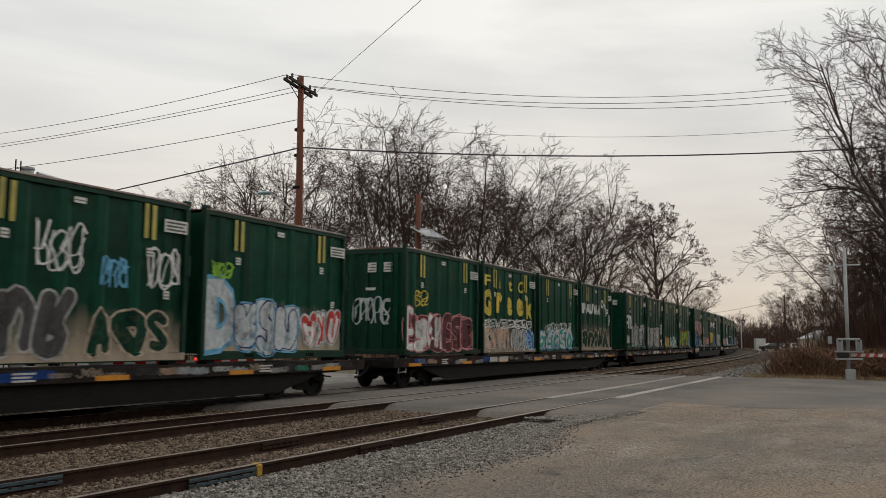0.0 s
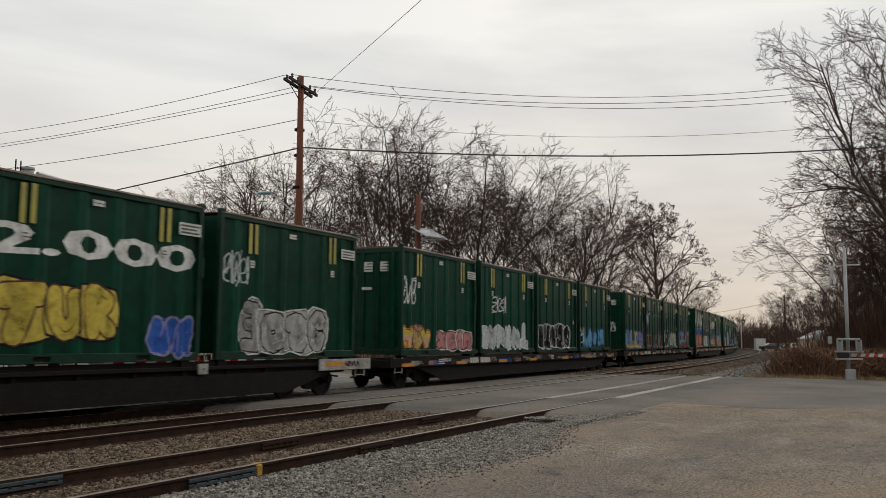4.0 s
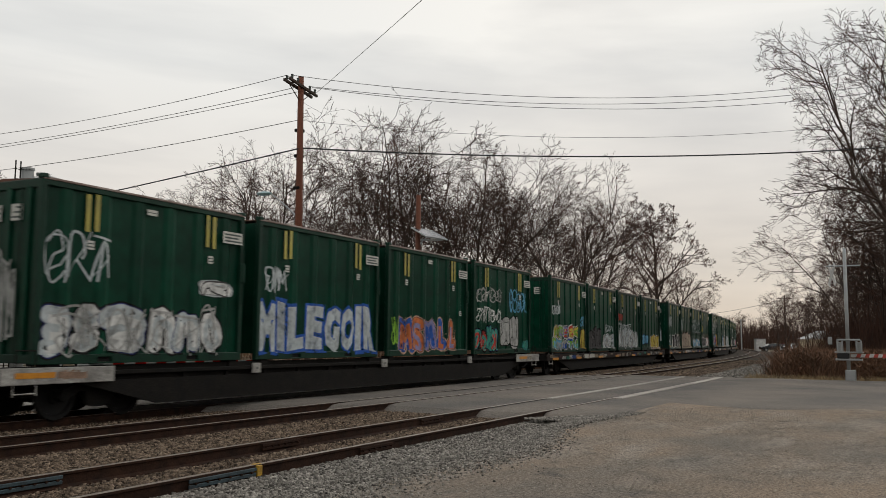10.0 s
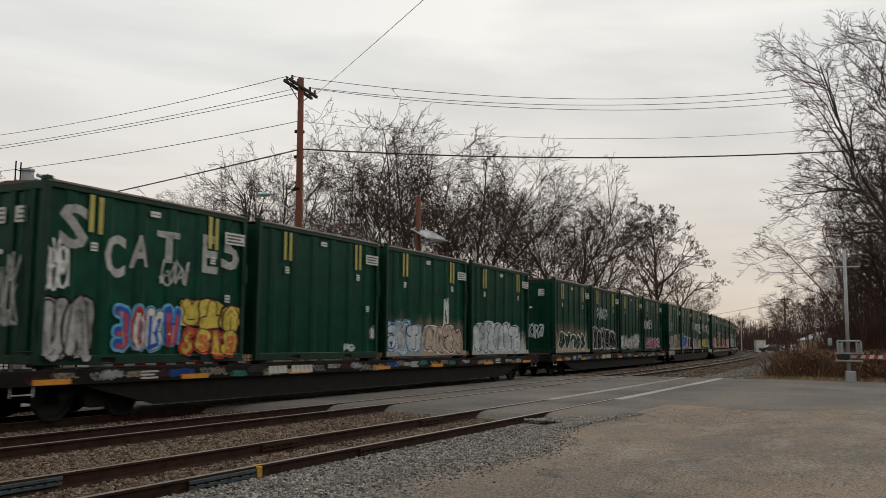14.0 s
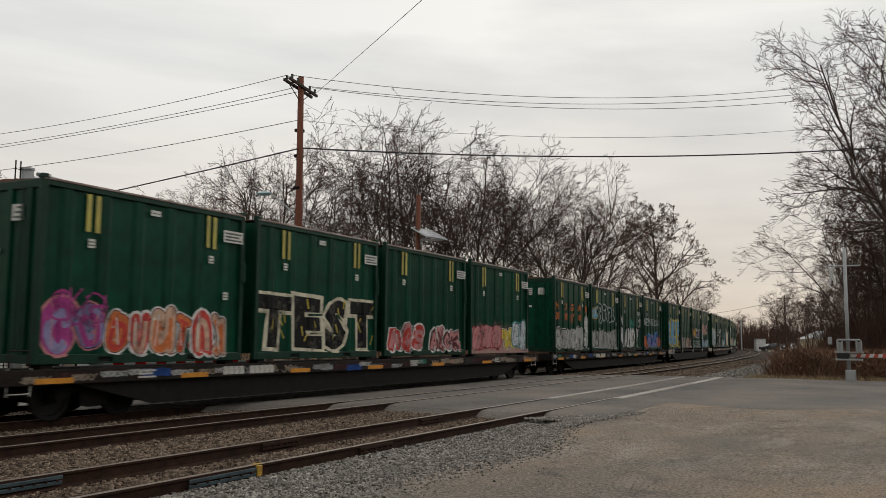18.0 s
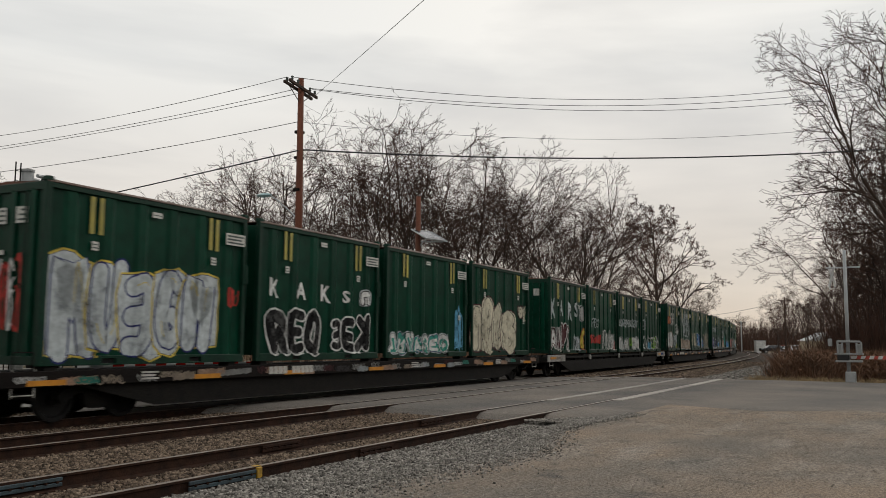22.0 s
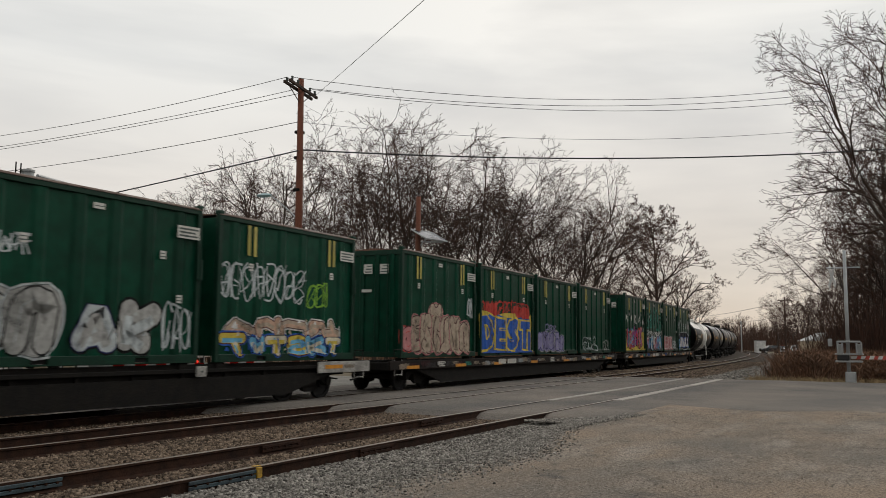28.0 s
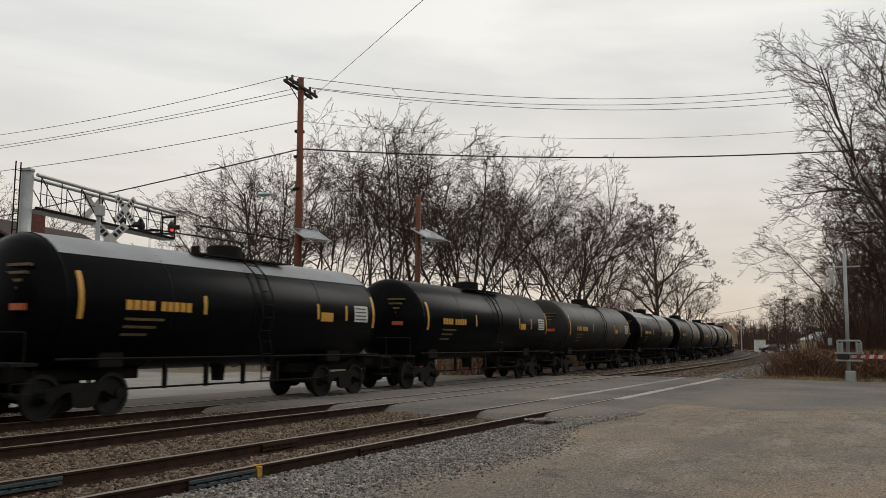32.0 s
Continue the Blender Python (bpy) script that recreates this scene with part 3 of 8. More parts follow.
def container_meshes():
    m = {}
    b = Shape()
    b.box(-CL / 2 + 0.06, CL / 2 - 0.06, -HW + 0.06, HW - 0.06, 0.16, CH - 0.10)
    m["post"] = fix_normals(Shape().box(-0.07, 0.07, -0.07, 0.07, 0.0, CH - 0.02, 0.012).box(-0.09, 0.09, -0.085, 0.085, CH - 0.03, CH + 0.07, 0.015).mesh("corner_post", M_GREEN2))
    m["end_rib"] = fix_normals(Shape().box(-0.035, 0.035, -0.09, 0.09, 0.16, CH - 0.14, 0.02).mesh("end_rib", M_GREEN))
    m["end_rail"] = fix_normals(Shape().box(-0.04, 0.04, -HW + 0.1, HW - 0.1, -0.09, 0.09, 0.012).mesh("end_rail", M_GREEN2))
    m["body"] = fix_normals(b.mesh("body", M_GREEN))
    r = Shape().prism([(-RIB_W - RIB_S, -HW + 0.058), (-RIB_W, -HW + 0.06 - RIB_D), (RIB_W, -HW + 0.06 - RIB_D), (RIB_W + RIB_S, -HW + 0.058)], "z", 0.2, CH - 0.14)
    m["rib"] = fix_normals(r.mesh("rib", M_GREEN))
    t = Shape().box(-CL / 2 + 0.12, CL / 2 - 0.12, -HW - 0.01, -HW + 0.1, CH - 0.16, CH - 0.03, 0.015)
    m["top_rail"] = fix_normals(t.mesh("top_rail", M_GREEN2))
    t = Shape().box(-CL / 2 + 0.02, CL / 2 - 0.02, -HW - 0.03, -HW + 0.07, CH - 0.045, CH + 0.005, 0.01)
    t.box(-CL / 2 + 0.02, CL / 2 - 0.02, HW - 0.07, HW + 0.03, CH - 0.045, CH + 0.005, 0.01)
    m["lip"] = fix_normals(t.mesh("lid_edge", M_LIP))
    t = Shape()
    t.prism([(-HW + 0.05, CH - 0.03), (0, CH + 0.05), (HW - 0.05, CH - 0.03)], "x", -CL / 2 + 0.05, CL / 2 - 0.05)
    for i in range(5):
        x = -2.5 + 1.25 * i
        t.prism([(-HW + 0.05, CH - 0.01), (0, CH + 0.075), (HW - 0.05, CH - 0.01), (0, CH + 0.03)], "x", x - 0.05, x + 0.05)
    m["lid"] = fix_normals(t.mesh("lid", M_RUSTLID))
    t = Shape()
    for x0, x1 in ((-CL / 2 + 0.13, -1.5), (-1.12, 1.12), (1.5, CL / 2 - 0.13)):
        t.box(x0, x1, -HW - 0.03, -HW + 0.12, 0.0, 0.2, 0.012)
    for x0, x1 in ((-1.5, -1.12), (1.12, 1.5)):
        t.box(x0, x1, -HW - 0.025, -HW + 0.12, 0.14, 0.2, 0.006)
        t.box(x0, x1, -HW - 0.025, -HW + 0.12, 0.0, 0.035, 0.006)
    m["bottom_rail"] = fix_normals(t.mesh("bottom_rail", M_GREEN2))
    m["fork_pocket"] = fix_normals(Shape().box(-0.185, 0.185, -HW + 0.03, -HW + 0.1, 0.04, 0.137).mesh("fork_pocket", M_DARKHOLE))
    # markings
    y = -HW + 0.005
    m["strip"] = fix_normals(Shape().box(-0.06, 0.06, y - 0.006, y, 0, 0.80).mesh("reflective_strip", M_YEL))

    def plate(w, h, rows):
        sh = Shape().box(-w / 2, w / 2, y - 0.006, y, 0, h)
        for i in range(rows):
            z = h * (i + 0.75) / (rows + 0.6)
            sh.box(-w * 0.43, w * (0.43 - 0.12 * (i % 2)), y - 0.009, y - 0.005, z - h * 0.07, z + h * 0.07, slot=1)
        return fix_normals(sh.mesh("placard", [M_WHITE, M_INK]))
    m["placard_l"], m["placard_s"], m["placard_q"] = plate(0.72, 0.30, 3), plate(0.30, 0.13, 1), plate(0.17, 0.19, 2)
    t = Shape().box(0, 0.006, -0.17, 0.17, 0, 0.34)
    for i in range(3):
        t.box(-0.003, 0.002, -0.14, 0.14 - 0.05 * i, 0.05 + 0.1 * i, 0.09 + 0.1 * i, slot=1)
    m["end_plate"] = fix_normals(t.mesh("end_placard", [M_WHITE, M_INK]))
    t = Shape().box(-0.006, 0.002, -0.2, 0.2, 0, 0.1)
    m["end_tag"] = fix_normals(t.mesh("end_tag", [M_WHITE]))
    t = Shape().box(CL / 2 - 0.16, CL / 2 + 0.03, -HW - 0.055, -HW - 0.015, 2.0, 2.5, 0.012)
    t.tube([(CL / 2 - 0.06, -HW - 0.06, 1.4), (CL / 2 - 0.06, -HW - 0.06, 2.9)], 0.018, 6)
    m["latch"] = fix_normals(t.mesh("door_latch", M_GREEN2))
    t = Shape()
    for yy in (-0.75, 0.75):
        t.tube([(-CL / 2 - 0.03, yy, 0.2), (-CL / 2 - 0.03, yy, CH - 0.2)], 0.02, 6)
    m["bars"] = fix_normals(t.mesh("lock_bar", M_GREEN2))
    return m


CM = container_meshes()
CONTAINERS = {}


def container(car, i, rng):
    label = ("dark green ribbed steel container with graffiti on a flatcar",
             "dark green steel waste container with graffiti along its foot")[i % 2]
    t = thing("waste_container", label, "container", group="containers on the train")
    part("body", CM["body"], None, t)
    for c in RIBS:
        part("rib", CM["rib"], None, t, at=(c, 0, 0))
    for x in (-CL / 2 + 0.07, CL / 2 - 0.07):
        for y in (-HW + 0.05, HW - 0.05):
            part("corner_post", CM["post"], None, t, at=(x, y, 0))
    if i == 0:
        for k in range(4):
            part("end_rib", CM["end_rib"], None, t, at=(-CL / 2 + 0.035, -0.9 + 0.6 * k, 0))
    for x in ((-CL / 2 + 0.04,) if i == 0 else ()):
        for z in (0.11, CH - 0.12):
            part("end_rail", CM["end_rail"], None, t, at=(x, 0, z))
    part("top_rail", CM["top_rail"], None, t)
    part("lid", CM["lid"], None, t, "rusty arched lid")
    part("lid_edge", CM["lip"], None, t, "worn pale lid edge")
    part("bottom_rail", CM["bottom_rail"], None, t)
    for x in (-1.31, 1.31):
        part("fork_pocket", CM["fork_pocket"], None, t, at=(x, 0, 0))
    bare = (car, i) in ((2, 1), (20, 2))
    if not bare:
        for x in (-1.9, -1.66, 1.72, 1.95):
            part("reflective_strip", CM["strip"], None, t, "yellow reflective strip", at=(x, 0, CH - 0.98 + rng.uniform(-0.02, 0.02)))
    part("placard", CM["placard_l"], None, t, "white placard", at=(2.58, -0.052, CH - 0.78 + rng.uniform(-0.04, 0.03)))
    for x, z in ((-0.08, CH - 0.42),):
        if rng.random() < 0.85:
            part("placard", CM["placard_s"], None, t, "small white placard", at=(x + rng.uniform(-0.05, 0.05), -0.002, z))
    for x in (-1.8, 1.84):
        part("placard", CM["placard_q"], None, t, "small white tag", at=(x, -0.052 if rib_out(x) else -0.002, CH - 1.34 + rng.uniform(-0.04, 0.04)))
    if rng.random() < 0.3:
        part("placard", CM["placard_q"], None, t, "small cream label", at=(2.35, -0.052, 1.45 + rng.uniform(-0.1, 0.1)))
    part("door_latch", CM["latch"], None, t)
    if i == 0:
        for yy in (-0.6, 0.05) if rng.random() < 0.75 else (-0.6,):
            part("end_placard", CM["end_plate"], None, t, "white placard", at=(-CL / 2 - 0.008, yy, CH - 0.86))
        part("end_tag", CM["end_tag"], None, t, "small white label", at=(-CL / 2 - 0.003, 0.1, CH - 1.5))
        part("lock_bar", CM["bars"], None, t)
    CONTAINERS[car, i] = t
    return t


# ---- flatcars ----
def wheel_mesh():
    sh = Shape()
    n = 20
    prof = [(-0.07, 0.46), (0.045, 0.455), (0.05, 0.49), (0.075, 0.485), (0.075, 0.40), (0.02, 0.37), (0.0, 0.16), (0.07, 0.14), (0.07, 0.05), (-0.09, 0.05), (-0.09, 0.15), (-0.03, 0.17),
            (-0.05, 0.38), (-0.07, 0.40), (-0.07, 0.46)]
    vs, fs = [], []
    for d, r in prof:
        for k in range(n):
            a = 2 * math.pi * k / n
            vs.append((r * math.cos(a), d, r * math.sin(a)))
    for i in range(len(prof) - 1):
        for k in range(n):
            k2 = (k + 1) % n
            fs.append((i * n + k, i * n + k2, (i + 1) * n + k2, (i + 1) * n + k))
    sh.add(vs, fs)
    return fix_normals(sh.mesh("wheel", M_WHEEL))


WHEEL = wheel_mesh()


def truck_meshes():
    m = {}
    f = Shape()
    for y0 in (-1.06, 0.94):
        f.prism([(-1.05, 0.46), (-0.95, 0.62), (-0.42, 0.74), (0.42, 0.74), (0.95, 0.62), (1.05, 0.46), (0.78, 0.42), (0.5, 0.56), (0.36, 0.56), (0.3, 0.27), (0.12, 0.22),
                 (-0.12, 0.22), (-0.3, 0.27), (-0.36, 0.56), (-0.5, 0.56), (-0.78, 0.42)], "y", y0, y0 + 0.12)
        for x in (-0.89, 0.89):
            f.tube([(x, y0 - 0.05, 0.49), (x, y0 + 0.17, 0.49)], 0.13, 10)
    f.box(-0.22, 0.22, -1.0, 1.0, 0.42, 0.70, 0.03)
    m["frame"] = fix_normals(f.mesh("side_frame", M_BLACK))
    a = Shape().tube([(0, -0.95, 0.457), (0, 0.95, 0.457)], 0.075, 8)
    m["axle"] = fix_normals(a.mesh("axle", M_WHEEL))
    sp = Shape()
    for x in (-0.14, 0, 0.14):
        pts = [(x + 0.055 * math.cos(k * 0.9), -1.0 + 0.055 * math.sin(k * 0.9), 0.28 + 0.012 * k) for k in range(22)]
        sp.tube(pts, 0.014, 4, caps=False)
    m["spring"] = fix_normals(sp.mesh("spring", M_RUST))
    return m


TM = truck_meshes()


def truck(parent, x):
    fr = part("truck", TM["frame"], None, parent, at=(x, 0, rail_drop(L_TRAIN)))
    for dx in (-0.89, 0.89):
        part("axle", TM["axle"], None, fr, at=(dx, 0, 0))
        part("wheel", WHEEL, None, fr, at=pose(dx, -0.7525, 0.457, 0, 0, 180))
        part("wheel", WHEEL, None, fr, at=(dx, 0.7525, 0.457))
    part("spring", TM["spring"], None, fr)


def flatcar_meshes():
    m = {}
    HL = 14.0
    d = Shape().box(-HL, HL, -1.36, 1.36, ZB - 0.24, ZB - 0.15, 0.01)
    m["deck"] = fix_normals(d.mesh("deck", M_BLACK))
    s_ = Shape().box(-HL, HL, -1.45, -1.37, ZB - 0.40, ZB - 0.09, 0.012)
    m["sill"] = fix_normals(s_.mesh("side_sill", M_SILL))
    c = Shape()
    c.prism([(-HL, ZB - 0.24), (HL, ZB - 0.24), (HL, 0.5), (10.2, 0.45), (9.4, 0.08), (-9.4, 0.08), (-10.2, 0.45), (-HL, 0.5)], "y", -0.38, 0.38)
    c.prism([(-12.2, ZB - 0.36), (12.2, ZB - 0.36), (9.9, 0.08), (-9.9, 0.08)], "y", -1.34, -1.26)
    c.prism([(-12.2, ZB - 0.36), (12.2, ZB - 0.36), (9.9, 0.08), (-9.9, 0.08)], "y", 1.26, 1.34)
    for i in range(13):
        x = -9.0 + 1.5 * i
        c.box(x - 0.05, x + 0.05, -1.3, 1.3, 0.55, ZB - 0.24)
    m["under"] = fix_normals(c.mesh("centre_sill", M_BLACK))
    # low-slung type: heavy black beam, no continuous pale sill
    b = Shape()
    b.prism([(-HL, ZB - 0.04), (HL, ZB - 0.04), (HL, 0.66), (10.6, 0.6), (9.2, 0.28), (-9.2, 0.28), (-10.6, 0.6), (-HL, 0.66)], "y", -1.2, -1.1)
    m["beam"] = fix_normals(b.mesh("side_beam", M_BLACK))
    e = Shape()
    e.box(-0.10, 0.10, -1.4, 1.4, 0.60, ZB - 0.14, 0.015)
    m["end_sill"] = fix_normals(e.mesh("end_sill", M_BLACK))
    cp = Shape().box(-0.5, 0.42, -0.12, 0.12, 0.72, 0.98, 0.03)
    cp.box(-0.64, -0.42, -0.2, 0.16, 0.68, 1.02, 0.05)
    m["coupler"] = fix_normals(cp.mesh("coupler", M_BLACK))
    h = Shape().tube([(0.1, -0.5, 0.72), (-0.15, -0.52, 0.5), (-0.4, -0.45, 0.33), (-0.7, -0.42, 0.3)], 0.03, 6)
    m["hose"] = fix_normals(h.mesh("brake_hose", M_DARKHOLE))
    m["reflector"] = fix_normals(Shape().box(-0.45, 0.45, -1.458, -1.45, -0.055, 0.055).mesh("reflector", M_ORANGE))
    m["stencil"] = fix_normals(Shape().box(0, 0.17, -1.459, -1.45, -0.1, 0.1).mesh("reporting_mark", M_STENCIL))
    st = Shape()
    for r in range(3):
        st.box(-0.25, 0.25 - 0.1 * (r % 2), -1.456, -1.45, -0.1 + 0.07 * r, -0.06 + 0.07 * r)
    m["data"] = fix_normals(st.mesh("data_stencil", M_STENCIL))
    g_ = Shape()
    for z in (0.45, 0.66):
        g_.tube([(-0.25, -1.42, z), (0.25, -1.42, z)], 0.014, 5)
    for xx in (-0.25, 0.25):
        g_.tube([(xx, -1.42, 0.40), (xx, -1.42, ZB - 0.05)], 0.014, 5)
    m["step"] = fix_normals(g_.mesh("sill_step", M_SILLW))
    m["step_dark"] = fix_normals(g_.mesh("sill_step", M_BLACK))
    ra = Shape()
    for xx in (-0.22, 0.22):
        ra.tube([(xx, -1.38, ZB - 0.05), (xx, -1.38, ZB + 0.28)], 0.014, 5)
    ra.tube([(-0.22, -1.38, ZB + 0.28), (0.22, -1.38, ZB + 0.28)], 0.014, 5)
    m["grab"] = fix_normals(ra.mesh("grab_iron", M_SILL))
    w = Shape().box(-1.35, 1.35, -1.46, -1.40, 0.62, 0.95, 0.012)
    m["white_end"] = fix_normals(w.mesh("end_platform", M_SILLW))
    p = Shape().box(-0.16, 0.16, -1.42, -1.36, 0.66, 0.92, 0.012)
    p.tube([(0, -1.43, 0.79), (0, -1.41, 0.79)], 0.03, 8, slot=1)
    m["joint_plate"] = fix_normals(p.mesh("pedestal_plate", [M_SILLW, M_INK]))
    pd = Shape().box(-0.14, 0.14, -1.28, -0.95, ZB - 0.16, ZB, 0.01)
    m["pedestal"] = fix_normals(pd.mesh("pedestal", M_BLACK))
    br = Shape().tube([(-1.4, -0.9, 0.5), (-0.2, -0.9, 0.55)], 0.05, 6)
    br.tube([(-0.2, -0.9, 0.55), (0.5, -0.9, 0.55)], 0.16, 10)
    br.tube([(0.5, -0.9, 0.55), (1.7, -0.9, 0.6)], 0.025, 5)
    m["brake"] = fix_normals(br.mesh("brake_cylinder", M_GALV))
    return m


FM = flatcar_meshes()
PATCH = []


def patch_mesh(material, w, seed):
    """A scrawl of old paint on the sill: a smeared patch under looping strokes."""
    rg = random.Random(seed)
    sh = Shape()

    def stroke(pts, wide, y):
        n = len(pts)
        for i in range(n):
            (ax, az), (bx, bz) = pts[max(i - 1, 0)], pts[min(i + 1, n - 1)]
            d = math.hypot(bx - ax, bz - az) or 1
            nx, nz = -(bz - az) / d * wide / 2, (bx - ax) / d * wide / 2
            sh.v += [(pts[i][0] + nx, y, max(-0.145, min(0.145, pts[i][1] + nz))), (pts[i][0] - nx, y, max(-0.145, min(0.145, pts[i][1] - nz)))]
            if i:
                k = len(sh.v) - 4
                sh.f.append((k, k + 1, k + 3, k + 2))
                sh.s.append(0)
    if seed % 3 == 0:
        stroke([(w * k / 6, rg.uniform(-0.03, 0.03)) for k in range(7)], rg.uniform(0.12, 0.2), -1.4535)
    for m in range(2):
        ph, a, b = rg.uniform(0, 6), rg.uniform(0.05, 0.1), rg.uniform(2.2, 4.5)
        x0, x1 = rg.uniform(0, 0.2) * w, rg.uniform(0.7, 1.0) * w
        stroke([(x0 + (x1 - x0) * k / 22 + 0.05 * math.cos(ph + b * k * 0.55), a * math.sin(ph + b * k * 0.42)) for k in range(23)], rg.uniform(0.018, 0.04), -1.4545 - 0.0008 * m)
    return fix_normals(sh.mesh("sill_graffiti", material))


PAINT = {"w": (0.756, 0.756, 0.732), "g": (0.427, 0.427, 0.409), "b": (0.0305, 0.11, 0.439), "c": (0.159, 0.439, 0.659), "r": (0.537, 0.061, 0.0488), "p": (0.561, 0.244, 0.244), "o": (0.634, 0.183, 0.061),
         "y": (0.659, 0.512, 0.0854), "k": (0.008, 0.008, 0.009), "m": (0.403, 0.0549, 0.244), "v": (0.293, 0.268, 0.464), "l": (0.244, 0.488, 0.061), "t": (0.061, 0.329, 0.256), "s": (0.488, 0.397, 0.305),
         "n": (0.104, 0.0366, 0.0403), "e": (0.671, 0.622, 0.476), "d": (0.0268, 0.0342, 0.146), "q": (0.549, 0.598, 0.61), "f": (0.61, 0.403, 0.293), "a": (0.085, 0.08, 0.08), "x": (0.0035, 0.042, 0.022), "i": (0.004, 0.008, 0.018)}


def spray(key, col):
    """Weathered spray paint: patchy cover through which the green shows."""
    m = mat("spray_paint_" + key, col, 0.7, 0, var=0.2, scale=1.6, bump=0.05, bscale=7, tint=tuple(x * 0.6 for x in col), streak=2.5, spec=0.15)
    n, l = m.node_tree.nodes, m.node_tree.links
    co, nz, mr = n.new("ShaderNodeTexCoord"), n.new("ShaderNodeTexNoise"), n.new("ShaderNodeMapRange")
    nz.inputs["Scale"].default_value, nz.inputs["Detail"].default_value, nz.inputs["Roughness"].default_value = 2.8, 6, 0.65
    mr.inputs["From Min"].default_value, mr.inputs["From Max"].default_value = 0.28, 0.5
    mr.inputs["To Min"].default_value, mr.inputs["To Max"].default_value = 0.35, 1.0
    l.new(co.outputs["Object"], nz.inputs["Vector"]), l.new(nz.outputs["Fac"], mr.inputs["Value"]), l.new(mr.outputs["Result"], n["Principled BSDF"].inputs["Alpha"])
    return m


SPRAY = {k: spray(k, c) for k, c in PAINT.items()}
for k_, key in enumerate("nsgasfsnqgwfsgbntsw"):
    PATCH.append(patch_mesh(mat("old_sill_paint_" + key, tuple(v * 0.55 for v in PAINT[key]), 0.8, 0, var=0.3, scale=5, bump=0.05, spec=0.15), 0.6 + 0.12 * (k_ % 4), 40 + k_))


def flatcar(kind, seed):
    rng = random.Random(seed)
    label = ("long black flatcar with a rusty graffiti-covered side sill" if kind == "A"
             else "long low black flatcar with dirty white end platforms")
    t = thing("flatcar", label, "rail flatcar", group="flatcars of the train")
    part("deck", FM["deck"], None, t)
    part("centre_sill", FM["under"], None, t)
    for x in (-13.95, 13.95):
        part("end_sill", FM["end_sill"], None, t, at=(x, 0, 0))
    for x, r in ((-14.2, 0), (14.2, 180)):
        part("coupler", FM["coupler"], None, t, at=pose(x, 0, 0, 0, 0, r))
        part("brake_hose", FM["hose"], None, t, at=pose(x + (0.1 if r == 0 else -0.1), 0, 0, 0, 0, r))
    for x in (-11.3, 11.3):
        truck(t, x)
    for k in range(4):
        for x in (-2.7, 2.7):
            part("pedestal", FM["pedestal"], None, t, at=((k - 1.5) * 6.66 + x, 0, 0))
    if kind == "A":
        part("side_sill", FM["sill"], None, t)
        x = rng.choice((-6.5, -4.8, -3.6)) - 1.2
        for k in range(10):
            if k != 4:
                part("reporting_mark", FM["stencil"], None, t, "white block of the stencilled mark", at=(x + 0.2 * k, 0, ZB - 0.245))
        for x in (-12.6, -8.5, -4.6, -0.4, 3.9, 8.2, 12.4):
            part("reflector", FM["reflector"], None, t, "orange reflector", at=(x + rng.uniform(-0.3, 0.3), 0, ZB - 0.32))
        for k in range(40):
            part("sill_graffiti", rng.choice(PATCH), None, t, "scrawled paint on the sill", at=(-13.5 + 0.67 * k + rng.uniform(-0.25, 0.25), rng.choice((0, -0.001, -0.002)), ZB - 0.245 + rng.uniform(-0.06, 0.05)))["kind"] = "stuff"
        for x in (-10.2, 2.0, 9.2):
            part("data_stencil", FM["data"], None, t, "white data stencil", at=(x, -0.0035, ZB - 0.235))
        for x in (-13.4, 13.4):
            part("sill_step", FM["step"], None, t, at=(x, 0, 0))
            part("grab_iron", FM["grab"], None, t, at=(x, 0, 0))
        part("brake_cylinder", FM["brake"], None, t, at=(1.5, 0, -0.05))
    else:
        part("side_beam", FM["beam"], None, t)
        for x in (-12.6, 12.55):
            part("end_platform", FM["white_end"], None, t, "dirty white end platform", at=(x, 0, 0))
            part("reflector", FM["reflector"], None, t, "orange reflector", at=(x - 0.6, -0.012, ZB - 0.2))
            part("sill_graffiti", rng.choice(PATCH), None, t, "scrawled paint on the platform", at=(x - 0.1, -0.012, ZB - 0.2))
            part("sill_step", FM["step"], None, t, at=(x + (-0.8 if x < 0 else 0.8), 0, 0))
            part("grab_iron", FM["grab"], None, t, at=(x + (-0.8 if x < 0 else 0.8), -0.03, 0))
        for x in (-6.5, 0.0, 6.5):
            part("pedestal_plate", FM["joint_plate"], None, t, "dirty white pedestal plate", at=(x, 0, 0))
        part("brake_cylinder", FM["brake"], None, t, "pale brake cylinder and rod", at=(3.2, -0.2, -0.05))
        part("brake_cylinder", FM["brake"], None, t, "pale brake cylinder and rod", at=(-3.0, -0.2, -0.1))
    return t


FRONTS = (-3.92, 25.8, 55.56, 84.54, 113.75, 143.45, 173.18, 202.87, 231.82, 261.01, 290.7, 320.41, 350.16, 379.17, 408.42, 438.19, 467.14, 496.42, 525.43, 554.69, 584.48, 613.53, 642.78, 672.54)
LOW_CARS = (2, 7, 12, 15, 17, 20)
for n_, front in enumerate(FRONTS):
    car_no = n_ - 1
    low = car_no in LOW_CARS
    rng = random.Random(100 + n_)
    step = 6.74 if low else 6.64
    half = (CL + 3 * step) / 2
    mid = front + half
    fc = flatcar("B" if low else "A", 300 + n_)
    MOVERS.append((fc, mid, Matrix.Identity(4)))
    for i in range(4):
        MOVERS.append((container(car_no, i, rng), mid, Matrix.Translation((-half + CL / 2 + step * i, 0, ZB))))


